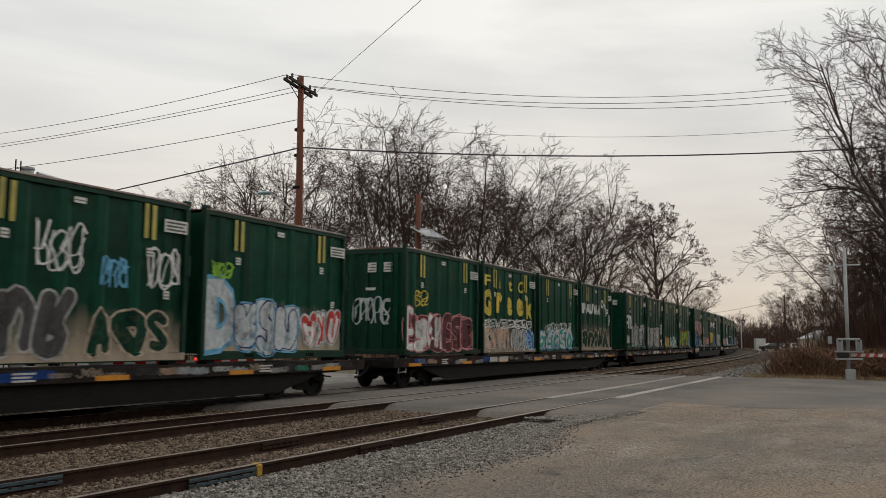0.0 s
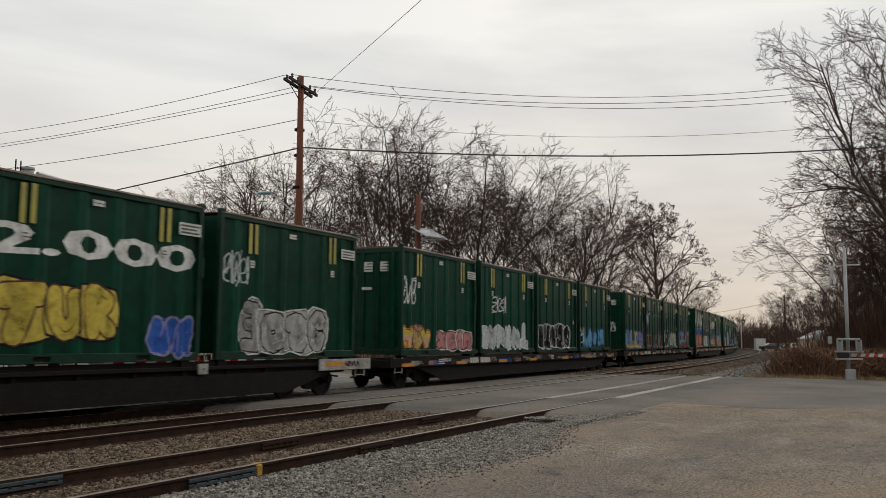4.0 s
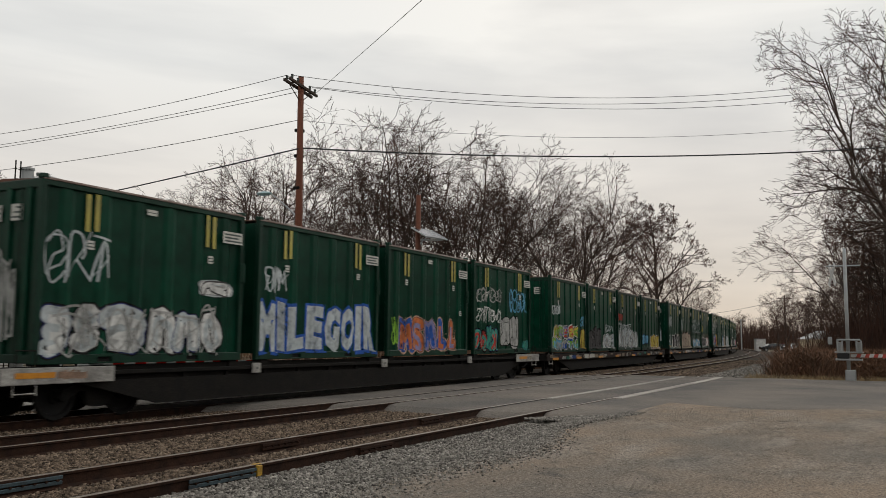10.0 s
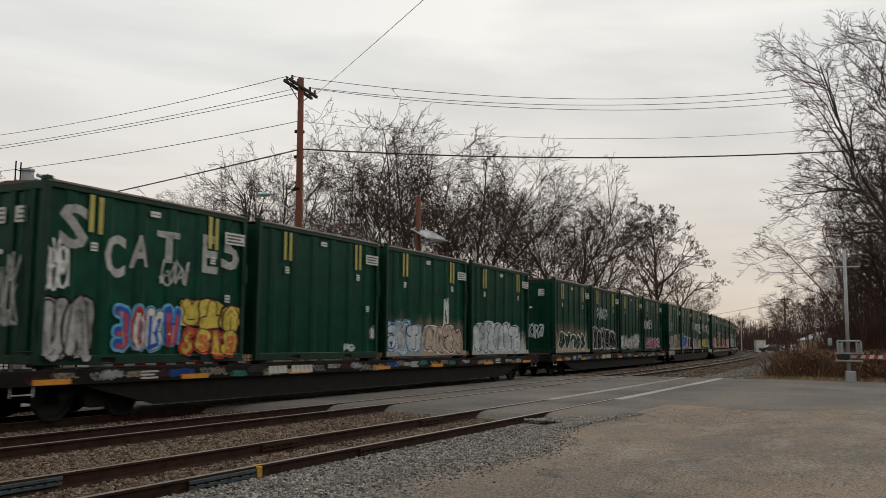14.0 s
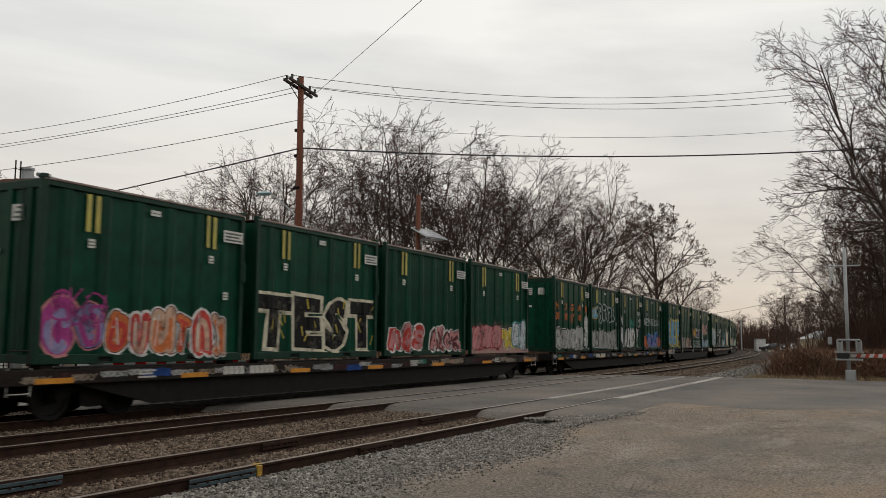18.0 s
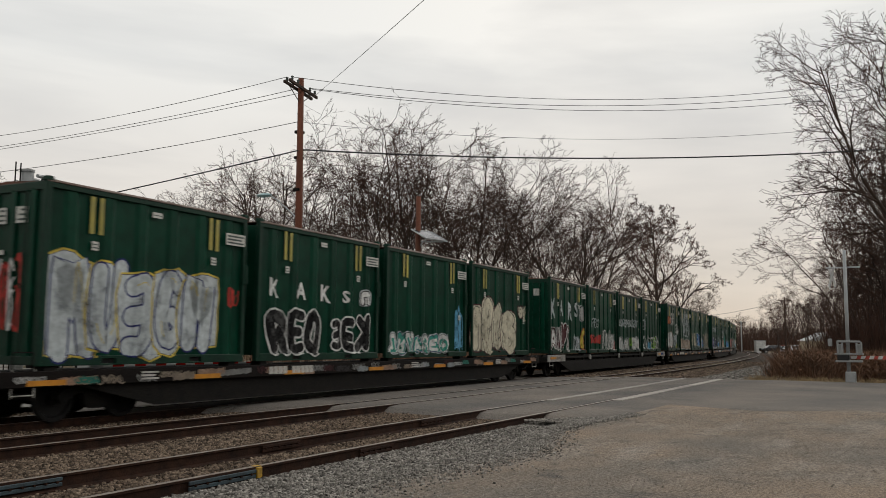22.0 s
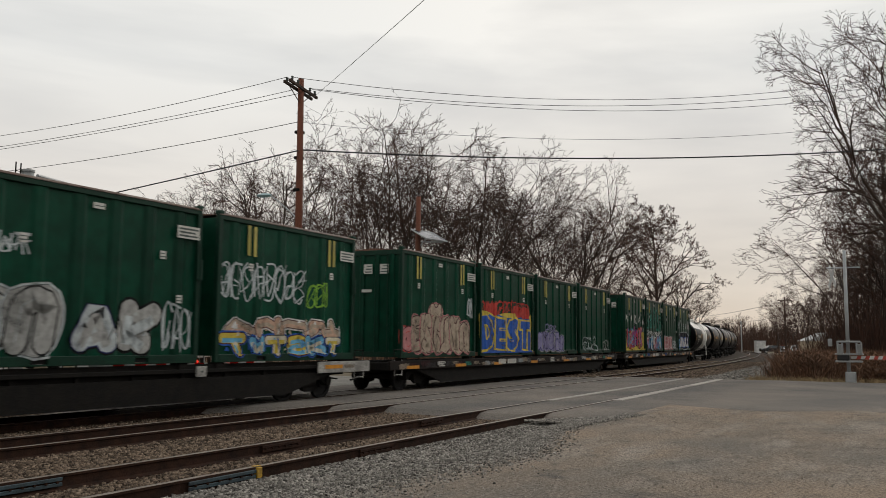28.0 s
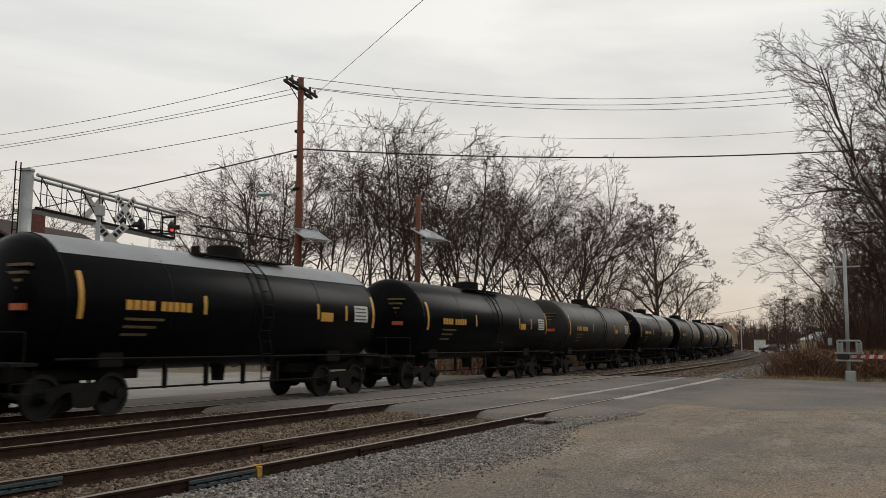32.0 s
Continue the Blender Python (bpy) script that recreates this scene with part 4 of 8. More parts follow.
def motions():
    for ob, mid, place in MOVERS:
        walk(ob, [(t, car_pose(mid - SPEED * t + SWAY.get(t, 0.0)) @ place) for t in range(33)])
# ================= tank cars and the tail of the train =================
M_TANK = mat("black_tank_paint", (0.003, 0.0036, 0.0046), 0.28, 0, var=0.25, scale=1.2, bump=0.0, bscale=8, tint=(0.0045, 0.0045, 0.005), spec=0.035)
M_TANKG = mat("dusty_grey_tank_paint", (0.024, 0.0215, 0.0195), 0.5, 0, var=0.3, scale=1.0, bump=0.08, bscale=10, tint=(0.012, 0.011, 0.010), spec=0.2)
M_TANKW = mat("dirty_white_tank_band", (0.78, 0.76, 0.73), 0.5, 0, var=0.06, scale=0.8, bump=0.03, bscale=8, tint=(0.66, 0.63, 0.58), streak=3)
M_TANKY = mat("yellow_tank_marking", (0.6, 0.28, 0.03), 0.5, 0, var=0.15, scale=6, bump=0, tint=(0.42, 0.24, 0.04))
M_TANKD = mat("dim_yellow_stencil", (0.16, 0.1, 0.03), 0.6, 0, var=0.3, scale=9, bump=0, tint=(0.07, 0.05, 0.03))
M_TANKO = mat("orange_label", (0.55, 0.12, 0.03), 0.5, 0, var=0.1, bump=0)
TR, TZ = 1.49, 2.30


def on_shell(u, z, lift=0.006):
    """Point on the near side of a tank at height z."""
    h = max(-0.999, min(0.999, (z - TZ) / TR))
    return (u, -(TR + lift) * math.cos(math.asin(h)), TZ + (TR + lift) * h)


def shell_patch(x0, x1, z0, z1, n=5):
    sh = Shape()
    for i in range(n + 1):
        z = z0 + (z1 - z0) * i / n
        sh.v += [on_shell(x0, z), on_shell(x1, z)]
    for i in range(n):
        sh.f.append((2 * i, 2 * i + 1, 2 * i + 3, 2 * i + 2))
        sh.s.append(0)
    return sh


def tank_car(length, paint, band, mark, label, seed, sky_sheen=False):
    rng = random.Random(seed)
    t = thing("tank_car", label, "tank car", group="tank cars of the train")
    hl = length / 2 - 1.0
    prof = [(-hl, 0.0)] + [(-hl + 0.62 * (1 - math.cos(a)), TR * math.sin(a)) for a in [radians(15 * k) for k in range(1, 7)]]
    prof += [(-x, r) for x, r in prof[::-1]]
    part("tank_shell", Shape().lathe(prof, 0, TZ, 40), paint, t, smooth=True)
    for x in [-hl + 0.62 + (2 * hl - 1.24) * k / 4 for k in range(5)]:
        part("weld_seam", Shape().lathe([(x - 0.02, TR), (x - 0.02, TR + 0.005), (x + 0.02, TR + 0.005), (x + 0.02, TR)], 0, TZ, 40), paint, t, smooth=True)
    if band:
        part("band", Shape().lathe([(-1.05, TR + 0.002), (-1.05, TR + 0.012), (2.35, TR + 0.012), (2.35, TR + 0.002)], 0, TZ, 40), M_TANKW, t, "dirty white band round the tank", smooth=True)
        for xa, xb in ((-hl + 0.6, -1.05), (2.35, hl - 0.6)):
            top = Shape()
            for j in range(17):
                x = xa + (xb - xa) * j / 16
                low = 27 + 3.0 * noise.noise((x * 1.7, 4, 0)) + 6 * abs(x) / hl
                for i in range(13):
                    a = radians(low + (180 - 2 * low) * i / 12)
                    top.v.append((x, -(TR + 0.008) * math.cos(a), TZ + (TR + 0.008) * math.sin(a)))
            n0 = len(top.v) - 17 * 13
            for j in range(16):
                for i in range(12):
                    k = n0 + j * 13 + i
                    top.f.append((k, k + 1, k + 14, k + 13))
                    top.s.append(0)
            part("white_top", top, M_TANKW, t, "white painted top", smooth=True)
    elif sky_sheen:
        # sheen of the sky on the upper shell, put into a pale colour strip
        top = Shape()
        for i in range(11):
            a = radians(43 + 94 * i / 10)
            for x in (-hl + 0.66, hl - 0.66):
                top.v.append((x, (TR + 0.007) * math.cos(a), TZ + (TR + 0.007) * math.sin(a)))
        for i in range(10):
            top.f.append((i * 2, i * 2 + 1, i * 2 + 3, i * 2 + 2))
            top.s.append(0)
        part("dusty_top", top, mat("painted_tank_sheen", (0.30, 0.31, 0.33), 0.6, 0, var=0.2, scale=0.8, bump=0.05, tint=(0.22, 0.225, 0.235)), t, "pale sky sheen painted along the top", smooth=True)
    # fittings on top
    z = TZ + TR
    part("manway", Shape().tube([(0.4, 0, z - 0.1), (0.4, 0, z + 0.28), (0.4, 0, z + 0.33)], [0.48, 0.48, 0.36], 18), M_TANKW if band else M_BLACK, t)
    for dx in (-0.6, 1.2):
        part("valve", Shape().tube([(dx, 0.1, z - 0.05), (dx, 0.1, z + 0.22)], 0.12, 10), M_BLACK, t)
    plat = part("platform", Shape().box(-1.5, 2.1, -0.85, -0.55, z - 0.1, z - 0.06).box(-1.5, 2.1, 0.55, 0.85, z - 0.1, z - 0.06), M_GALV if band else M_BLACK, t)
    for y in (-0.85, 0.85):
        rl = Shape().tube([(-1.5, y, z - 0.1), (-1.5, y, z + 0.62), (2.1, y, z + 0.62), (2.1, y, z - 0.1)], 0.022, 5)
        part("railing", rl, M_GALV if band else M_BLACK, plat)
    ln = M_TANKW if band else M_BLACK
    for x in (0.2, 0.62):
        part("ladder_rail", Shape().tube([on_shell(x, zz, 0.12) for zz in (3.6, 3.2, 2.7, 2.2, 1.7)] + [(x, -TR - 0.1, 1.2), (x, -TR - 0.1, 0.5)], 0.022, 5), ln, t)
    for k in range(10):
        zz = 0.55 + 0.32 * k
        p = on_shell(0.2, zz, 0.12) if zz > 1.7 else (0.2, -TR - 0.1, zz)
        part("rung", Shape().tube([p, (0.62, p[1], p[2])], 0.014, 5), ln, t)
    part("side_pipe", Shape().tube([(-hl + 0.4, -TR - 0.02, 1.12), (hl - 0.4, -TR - 0.02, 1.12)], 0.028, 6), M_BLACK, t)
    part("stub_sill", Shape().box(-length / 2 + 0.5, -hl + 3.6, -0.4, 0.4, 0.62, 1.05, 0.02), M_BLACK, t)
    part("stub_sill", Shape().box(hl - 3.6, length / 2 - 0.5, -0.4, 0.4, 0.62, 1.05, 0.02), M_BLACK, t)
    for sgn in (-1, 1):
        x = sgn * (length / 2 - 0.75)
        part("end_platform", Shape().box(x - 0.3, x + 0.3, -1.45, 1.45, 0.98, 1.06, 0.01), M_BLACK, t)
        part("end_railing", Shape().tube([(x, -1.42, 1.05), (x, -1.42, 1.65), (x, 1.42, 1.65), (x, 1.42, 1.05)], 0.02, 5), M_BLACK, t)
        part("saddle", Shape().box(sgn * (hl - 2.2) - 0.35, sgn * (hl - 2.2) + 0.35, -1.05, 1.05, 0.9, 1.45, 0.03), M_BLACK, t)
        part("coupler", FM["coupler"], None, t, at=pose(sgn * (length / 2 - 0.35), 0, 0, 0, 0, 0 if sgn < 0 else 180))
        part("sill_step", FM["step_dark"], None, t, at=(x, 0, 0))
        truck(t, sgn * (length / 2 - 2.55))
    part("outlet", Shape().tube([(0.3, 0, 1.0), (0.3, 0, 0.45)], [0.22, 0.16], 10), M_BLACK, t)
    for k in range(4):
        part("pipe_hanger", Shape().box(-2.5 + 1.4 * k, -2.42 + 1.4 * k, -0.9, -0.8, 0.38, 0.95), M_BLACK, t)
    part("brake_pipe", Shape().tube([(-length / 2 + 3.5, -0.86, 0.42), (length / 2 - 3.5, -0.86, 0.42)], 0.025, 5), M_GALV if band else M_BLACK, t)
    # markings
    for x in (-hl + 0.9, hl - 0.72):
        part("reflective_strip", shell_patch(x, x + 0.13, 1.95, 2.95), M_TANKY, t, "yellow reflective strip")
    for x in ((-2.3, -1.25, 4.2) if band else (-1.9, 2.75, 4.2)):
        part("reflective_strip", shell_patch(x, x + 0.11, 2.15, 2.6), M_TANKY, t, "yellow reflective strip")
    x = -hl + 2.15
    for w in (0.22, 0.22, 0.2, 0.22, 0.0, 0.2, 0.2, 0.2, 0.2, 0.2):
        if w:
            part("mark", shell_patch(x, x + w * 0.8, 2.18, 2.40, 2), mark, t, "block of the painted reporting mark")
        x += w or 0.16
    for r in range(3):
        part("data_line", shell_patch(-hl + 2.15, -hl + 3.3 - 0.2 * r, 1.95 - 0.17 * r, 2.01 - 0.17 * r, 1), M_STENCIL if band else M_TANKD, t, "line of small painted data")
    part("label_plate", shell_patch(2.95, 3.55, 2.1, 2.36, 2), M_TANKY, t, "yellow label")
    p = part("data_panel", shell_patch(hl - 1.75, hl - 1.0, 2.12, 2.62, 3), M_WHITE, t, "white data panel")
    for r in range(4):
        sh = shell_patch(hl - 1.7, hl - 1.1, 2.18 + 0.11 * r, 2.22 + 0.11 * r, 1)
        sh.v = [(a, b - 0.006, c) for a, b, c in sh.v]
        part("data_bar", sh, M_INK, p)
    # marks on the head
    for r in range(4):
        part("head_mark", Shape().box(-hl + 0.02 + 0.05, -hl + 0.2, -0.95 + 0.1 * r, -0.3, 3.0 - 0.16 * r, 3.06 - 0.16 * r), M_TANKD if not band else M_STENCIL, t, "line of small painted marks")
    part("head_label", Shape().box(-hl + 0.04, -hl + 0.22, -0.9, -0.5, 2.1, 2.24), M_TANKO, t, "orange label")
    return t


ENDS = (700.4, 716.1, 731.1, 747.1, 763.4, 779.1, 794.9, 810.7, 826.5, 842.3)
for k in range(9):
    a, b = ENDS[k], ENDS[k + 1]
    paint = (M_TANK, M_TANK, M_TANK, M_TANKG, M_TANK, M_TANK, M_TANKG, M_TANKG, M_TANK)[k]
    label = ("black tank car with a white band and white top", "black tank car with yellow markings and a shiny top", "dull black tank car with yellow markings", "dusty grey-black tank car")[min(k, 3)]
    tc = tank_car(b - a - 0.1, paint, k == 0, M_STENCIL if k == 0 else M_TANKY, label, 500 + k, k in (1, 4, 7))
    MOVERS.append((tc, (a + b) / 2, Matrix.Identity(4)))


def hopper_car():
    t = thing("hopper_car", "tan covered hopper car behind the tank cars", "hopper car")
    M_TAN = mat("tan_hopper_paint", (0.38, 0.26, 0.17), 0.7, 0, var=0.2, scale=1.2, bump=0.1, tint=(0.28, 0.18, 0.12), streak=3)
    part("body", Shape().prism([(-1.35, 1.5), (-1.55, 2.2), (-1.55, 3.7), (-1.2, 4.3), (-0.6, 4.55), (0.6, 4.55), (1.2, 4.3), (1.55, 3.7), (1.55, 2.2), (1.35, 1.5)], "x", -8.0, 8.0), M_TAN, t)
    for x in (-5, 0, 5):
        part("hopper", Shape().prism([(x - 2.4, 1.5), (x + 2.4, 1.5), (x + 0.4, 0.5), (x - 0.4, 0.5)], "y", -1.2, 1.2), M_TAN, t)
    for x in [-7.6 + 1.27 * k for k in range(13)]:
        part("side_post", Shape().box(x - 0.05, x + 0.05, -1.63, -1.55, 1.6, 3.7), M_TAN, t)
    part("roof_walk", Shape().box(-8.2, 8.2, -0.4, 0.4, 4.62, 4.68), M_GALV, t)
    part("sill", Shape().box(-8.9, 8.9, -1.5, 1.5, 0.95, 1.12), M_BLACK, t)
    for x in (-7.4, 7.4):
        truck(t, x)
    for x, r in ((-9.1, 0), (9.1, 180)):
        part("coupler", FM["coupler"], None, t, at=pose(x, 0, 0, 0, 0, r))
    return t


MOVERS.append((hopper_car(), 852.0, Matrix.Identity(4)))
# ================= graffiti on the containers =================
def faded(name, col):
    """Washed-out paint: thins out upwards in uneven vertical streaks."""
    m = bpy.data.materials.new(name)
    m.use_nodes = True
    n, l = m.node_tree.nodes, m.node_tree.links
    b = n["Principled BSDF"]
    b.inputs["Base Color"].default_value, b.inputs["Roughness"].default_value = (*col, 1), 0.8
    co, mp, nz, sp = n.new("ShaderNodeTexCoord"), n.new("ShaderNodeMapping"), n.new("ShaderNodeTexNoise"), n.new("ShaderNodeSeparateXYZ")
    mp.inputs["Scale"].default_value = (1.6, 1, 0.25)
    nz.inputs["Scale"].default_value, nz.inputs["Detail"].default_value = 2.4, 5
    l.new(co.outputs["Object"], mp.inputs["Vector"]), l.new(mp.outputs["Vector"], nz.inputs["Vector"]), l.new(co.outputs["Generated"], sp.inputs[0])
    ma = n.new("ShaderNodeMath")
    ma.operation, ma.inputs[1].default_value = "MULTIPLY_ADD", -1.5
    ma.inputs[2].default_value = 0.55
    l.new(sp.outputs["Z"], ma.inputs[0])
    mb = n.new("ShaderNodeMath")
    mb.operation, mb.use_clamp = "ADD", True
    l.new(ma.outputs[0], mb.inputs[0]), l.new(nz.outputs["Fac"], mb.inputs[1])
    mc = n.new("ShaderNodeMath")
    mc.operation, mc.inputs[1].default_value = "MULTIPLY", 0.85
    l.new(mb.outputs[0], mc.inputs[0]), l.new(mc.outputs[0], b.inputs["Alpha"])
    return m


FADE = {"s": faded("faded_beige_wash", (0.40, 0.32, 0.24)), "p": faded("faded_pink_wash", (0.42, 0.25, 0.22)), "g": faded("faded_grey_wash", (0.30, 0.31, 0.29)), "w": faded("faded_white_wash", (0.5, 0.5, 0.47))}


class Flat:
    """Polygons on the wall plane (x, z) in layers, each with a paint."""

    def __init__(self):
        self.polys, self.keys, self.layer = [], [], 0

    def poly(self, pts, key, up=0.0):
        if key not in self.keys:
            self.keys.append(key)
        self.polys.append((pts, self.keys.index(key), self.layer + up))

    def ribbon(self, pts, w, key, caps=False):
        """A painted stroke of one width along points, its ends rounded or cut."""
        n = len(pts)
        left, right = [], []
        for i in range(n):
            (ax, az), (bx, bz) = pts[max(i - 1, 0)], pts[min(i + 1, n - 1)]
            d = math.hypot(bx - ax, bz - az) or 1
            nx, nz = -(bz - az) / d * w / 2, (bx - ax) / d * w / 2
            left.append((pts[i][0] + nx, max(0.02, pts[i][1] + nz))), right.append((pts[i][0] - nx, max(0.02, pts[i][1] - nz)))
        for i in range(n - 1):
            self.poly([left[i], left[i + 1], right[i + 1], right[i]], key)
        if caps:
            for e, f0 in ((0, 1), (n - 1, n - 2)):
                a = math.atan2(pts[e][1] - pts[f0][1], pts[e][0] - pts[f0][0])
                self.poly([(pts[e][0] + w / 2 * math.cos(a + t), max(0.02, pts[e][1] + w / 2 * math.sin(a + t))) for t in (-1.571, -1.05, -0.52, 0, 0.52, 1.05, 1.571)], key)

    def build(self, parent, label):
        bm = bmesh.new()
        for pts, slot, lay in self.polys:
            vs = [bm.verts.new((x, -0.004 - 0.0011 * lay, z)) for x, z in pts]
            try:
                bm.faces.new(vs).material_index = slot
            except ValueError:
                pass
        xs = [v.co.x for v in bm.verts]
        lo, hi = min(xs), max(xs)
        for c in RIBS:
            for d in (-RIB_W - RIB_S, -RIB_W, RIB_W, RIB_W + RIB_S):
                if lo < c + d < hi:
                    bmesh.ops.bisect_plane(bm, geom=bm.verts[:] + bm.edges[:] + bm.faces[:], plane_co=(c + d, 0, 0), plane_no=(1, 0, 0))
        for z in (0.205, 0.195):
            bmesh.ops.bisect_plane(bm, geom=bm.verts[:] + bm.edges[:] + bm.faces[:], plane_co=(0, 0, z), plane_no=(0, 0, 1))
        for v in bm.verts:
            out = -HW + 0.06 - rib_out(v.co.x)
            if v.co.z < 0.2:
                out = min(out, -HW - 0.03)
            v.co.y += out
        me = bpy.data.meshes.new("graffiti")
        bm.to_mesh(me)
        bm.free()
        for k in self.keys:
            me.materials.append(FADE[k[1]] if len(k) == 2 else SPRAY[k])
        ob = part("graffiti", me, None, parent, label)
        ob["kind"] = "stuff"
        return ob


CNAME = {"w": "white", "g": "grey", "b": "blue", "c": "light blue", "r": "red", "p": "pink", "o": "orange", "y": "yellow", "k": "black", "m": "magenta", "v": "lavender", "l": "lime green",
         "t": "teal", "s": "beige", "n": "maroon", "e": "cream", "d": "navy", "q": "pale grey", "f": "peach", "a": "charcoal", "x": "green", "i": "dark blue"}


def blob(r, cx, cz, w, h, n=18, square=3.0, jag=0.06):
    out, ph = [], [r.uniform(0, 6.28) for _ in range(3)]
    for i in range(n):
        a = 2 * math.pi * i / n
        c, s = math.cos(a), math.sin(a)
        k = (abs(c) ** square + abs(s) ** square) ** (-1 / square)
        k *= 1 + jag * (math.sin(2 * a + ph[0]) + math.sin(3 * a + ph[1]) + 0.6 * math.sin(5 * a + ph[2]))
        out.append((cx + w / 2 * k * c, max(0.03, cz + h / 2 * k * s)))
    return out


def grown(pts, d):
    cx, cz = sum(p[0] for p in pts) / len(pts), sum(p[1] for p in pts) / len(pts)
    out = []
    for x, z in pts:
        k = math.hypot(x - cx, z - cz) or 1
        out.append((x + (x - cx) / k * d, max(0.03, z + (z - cz) / k * d)))
    return out


SKEL = ([[(0.9, 0.85), (0.5, 1), (0.1, 0.8), (0.3, 0.55), (0.75, 0.45), (0.9, 0.2), (0.5, 0), (0.08, 0.15)]],
        [[(0.92, 0.8), (0.5, 1), (0.1, 0.7), (0.1, 0.3), (0.5, 0), (0.92, 0.25), (0.6, 0.4)]],
        [[(0.5, 1), (0.1, 0.75), (0.1, 0.25), (0.5, 0), (0.9, 0.25), (0.9, 0.75), (0.55, 1)]],
        [[(0.1, 1), (0.12, 0.3), (0.45, 0), (0.9, 0.25), (0.88, 1)]],
        [[(0.1, 0), (0.1, 0.95)], [(0.12, 0.6), (0.5, 1), (0.88, 0.7), (0.9, 0)]],
        [[(0.1, 0), (0.12, 0.95)], [(0.95, 0.95), (0.2, 0.45), (0.95, 0)]],
        [[(0.12, 0), (0.1, 0.95), (0.7, 0.95), (0.85, 0.7), (0.5, 0.5)], [(0.45, 0.5), (0.95, 0)]],
        [[(0.9, 0.95), (0.15, 0.9), (0.1, 0.05), (0.9, 0.02)], [(0.15, 0.5), (0.8, 0.52)]],
        [[(0.05, 0), (0.5, 0.98), (0.95, 0)], [(0.25, 0.35), (0.8, 0.3)]],
        [[(0.05, 0.95), (0.95, 0.95)], [(0.5, 0.9), (0.48, 0.0)]],
        [[(0.05, 0), (0.2, 0.95), (0.5, 0.35), (0.8, 0.95), (0.95, 0)]])


def curve(pts, round_):
    """The way of a stroke: rounded or with hard corners."""
    if not round_:
        out = []
        for (ax, az), (bx, bz) in zip(pts, pts[1:]):
            out += [(ax + (bx - ax) * t, az + (bz - az) * t) for t in (0.02, 0.98)]
        return out
    p = [pts[0], *pts, pts[-1]]
    out = []
    for i in range(1, len(p) - 2):
        for k in range(4):
            t = k / 4
            q = []
            for c in (0, 1):
                a, b, d, e = p[i - 1][c], p[i][c], p[i + 1][c], p[i + 2][c]
                q.append(0.5 * (2 * b + (d - a) * t + (2 * a - 5 * b + 4 * d - e) * t * t + (3 * b - a - 3 * d + e) * t ** 3))
            out.append(tuple(q))
    return out + [pts[-1]]


def forms(r, x0, x1, z0, z1, n, round_, fat):
    """Abstract letter-like strokes side by side: turned, mirrored and uneven."""
    ws = [r.uniform(0.7, 1.35) for _ in range(n)]
    a, out = x0, []
    for w_ in ws:
        w = (x1 - x0) * w_ / sum(ws)
        h = (z1 - z0) * r.uniform(0.76, 1.0)
        base = z0 + ((z1 - z0) - h) * r.uniform(0, 0.5)
        fx, fz, sl = r.random() < 0.45, r.random() < 0.45, r.uniform(-0.15, 0.2) * w
        m = fat * min(w, h) * 0.5
        strokes = []
        for st in r.choice(SKEL) + (r.choice(SKEL)[:1] if fat < 0.2 else []):
            q = []
            for u, v in st:
                u, v = (1 - u if fx else u) + r.uniform(-0.13, 0.13), (1 - v if fz else v) + r.uniform(-0.09, 0.09)
                q.append((a + m + (w - 2 * m) * u + sl * (v - 0.5), max(0.05, base + m + (h - 2 * m) * v)))
            strokes.append(curve(q, round_))
        out.append((strokes, fat * min(w, h), a, w, base, h))
        a += w * 0.9
    return out


INNER = {"f": "n", "p": "n", "w": "a", "s": "n", "q": "d", "g": "k", "y": "n", "o": "n", "c": "d", "e": "a", "v": "d", "l": "a", "t": "d"}


def bubble(f, r, x0, x1, z0, z1, cols, n, line=0.045):
    """Fat rounded forms that fill their block, with an outer outline and thin inner lines."""
    fill, edge = cols[0], cols[1 % len(cols)]
    ink = INNER.get(fill, edge)
    shapes = forms(r, x0, x1, z0, z1, n, r.random() < 0.5, 0.38)
    backs = [blob(r, a + lw / 2, base + h * 0.5, lw * 1.12, h * 0.95, 16, r.choice((2.6, 4.0, 7.0)), 0.05) for _, w, a, lw, base, h in shapes]
    for k, (strokes, w, a, lw, base, h) in enumerate(shapes):
        tone = fill if len(cols) < 3 or k % 2 == 0 else cols[2]
        f.layer += 0.5
        f.poly(grown(backs[k], line * 1.4), edge)
        f.layer += 0.4
        f.poly(grown(backs[k], line * 0.35), ink)
        f.layer += 0.4
        f.poly(backs[k], tone)
        for st in strokes:
            f.layer += 0.5
            f.ribbon(st, w + line * 1.9, ink, True)
        for st in strokes:
            f.layer += 0.5
            f.ribbon(st, w, tone, True)
        f.layer += 0.5
        for _ in range(2):
            st = r.choice(strokes)
            if len(st) > 5:
                i = r.randrange(len(st) - 4)
                f.ribbon(st[i:i + 4], line * 0.5, edge)


def hollow(f, r, x0, x1, z0, z1, cols, n, line=0.05):
    """Forms drawn in outline alone on the green."""
    for strokes, w, a, lw, base, h in forms(r, x0, x1, z0, z1, n, True, 0.36):
        for st in strokes:
            f.layer += 0.5
            f.ribbon(st, w + 1.6 * line, cols[0], True)
        for st in strokes:
            f.layer += 0.5
            f.ribbon(st, max(0.05, w - 0.6 * line), "x" if len(cols) < 2 or cols[1] == cols[0] else cols[1], True)


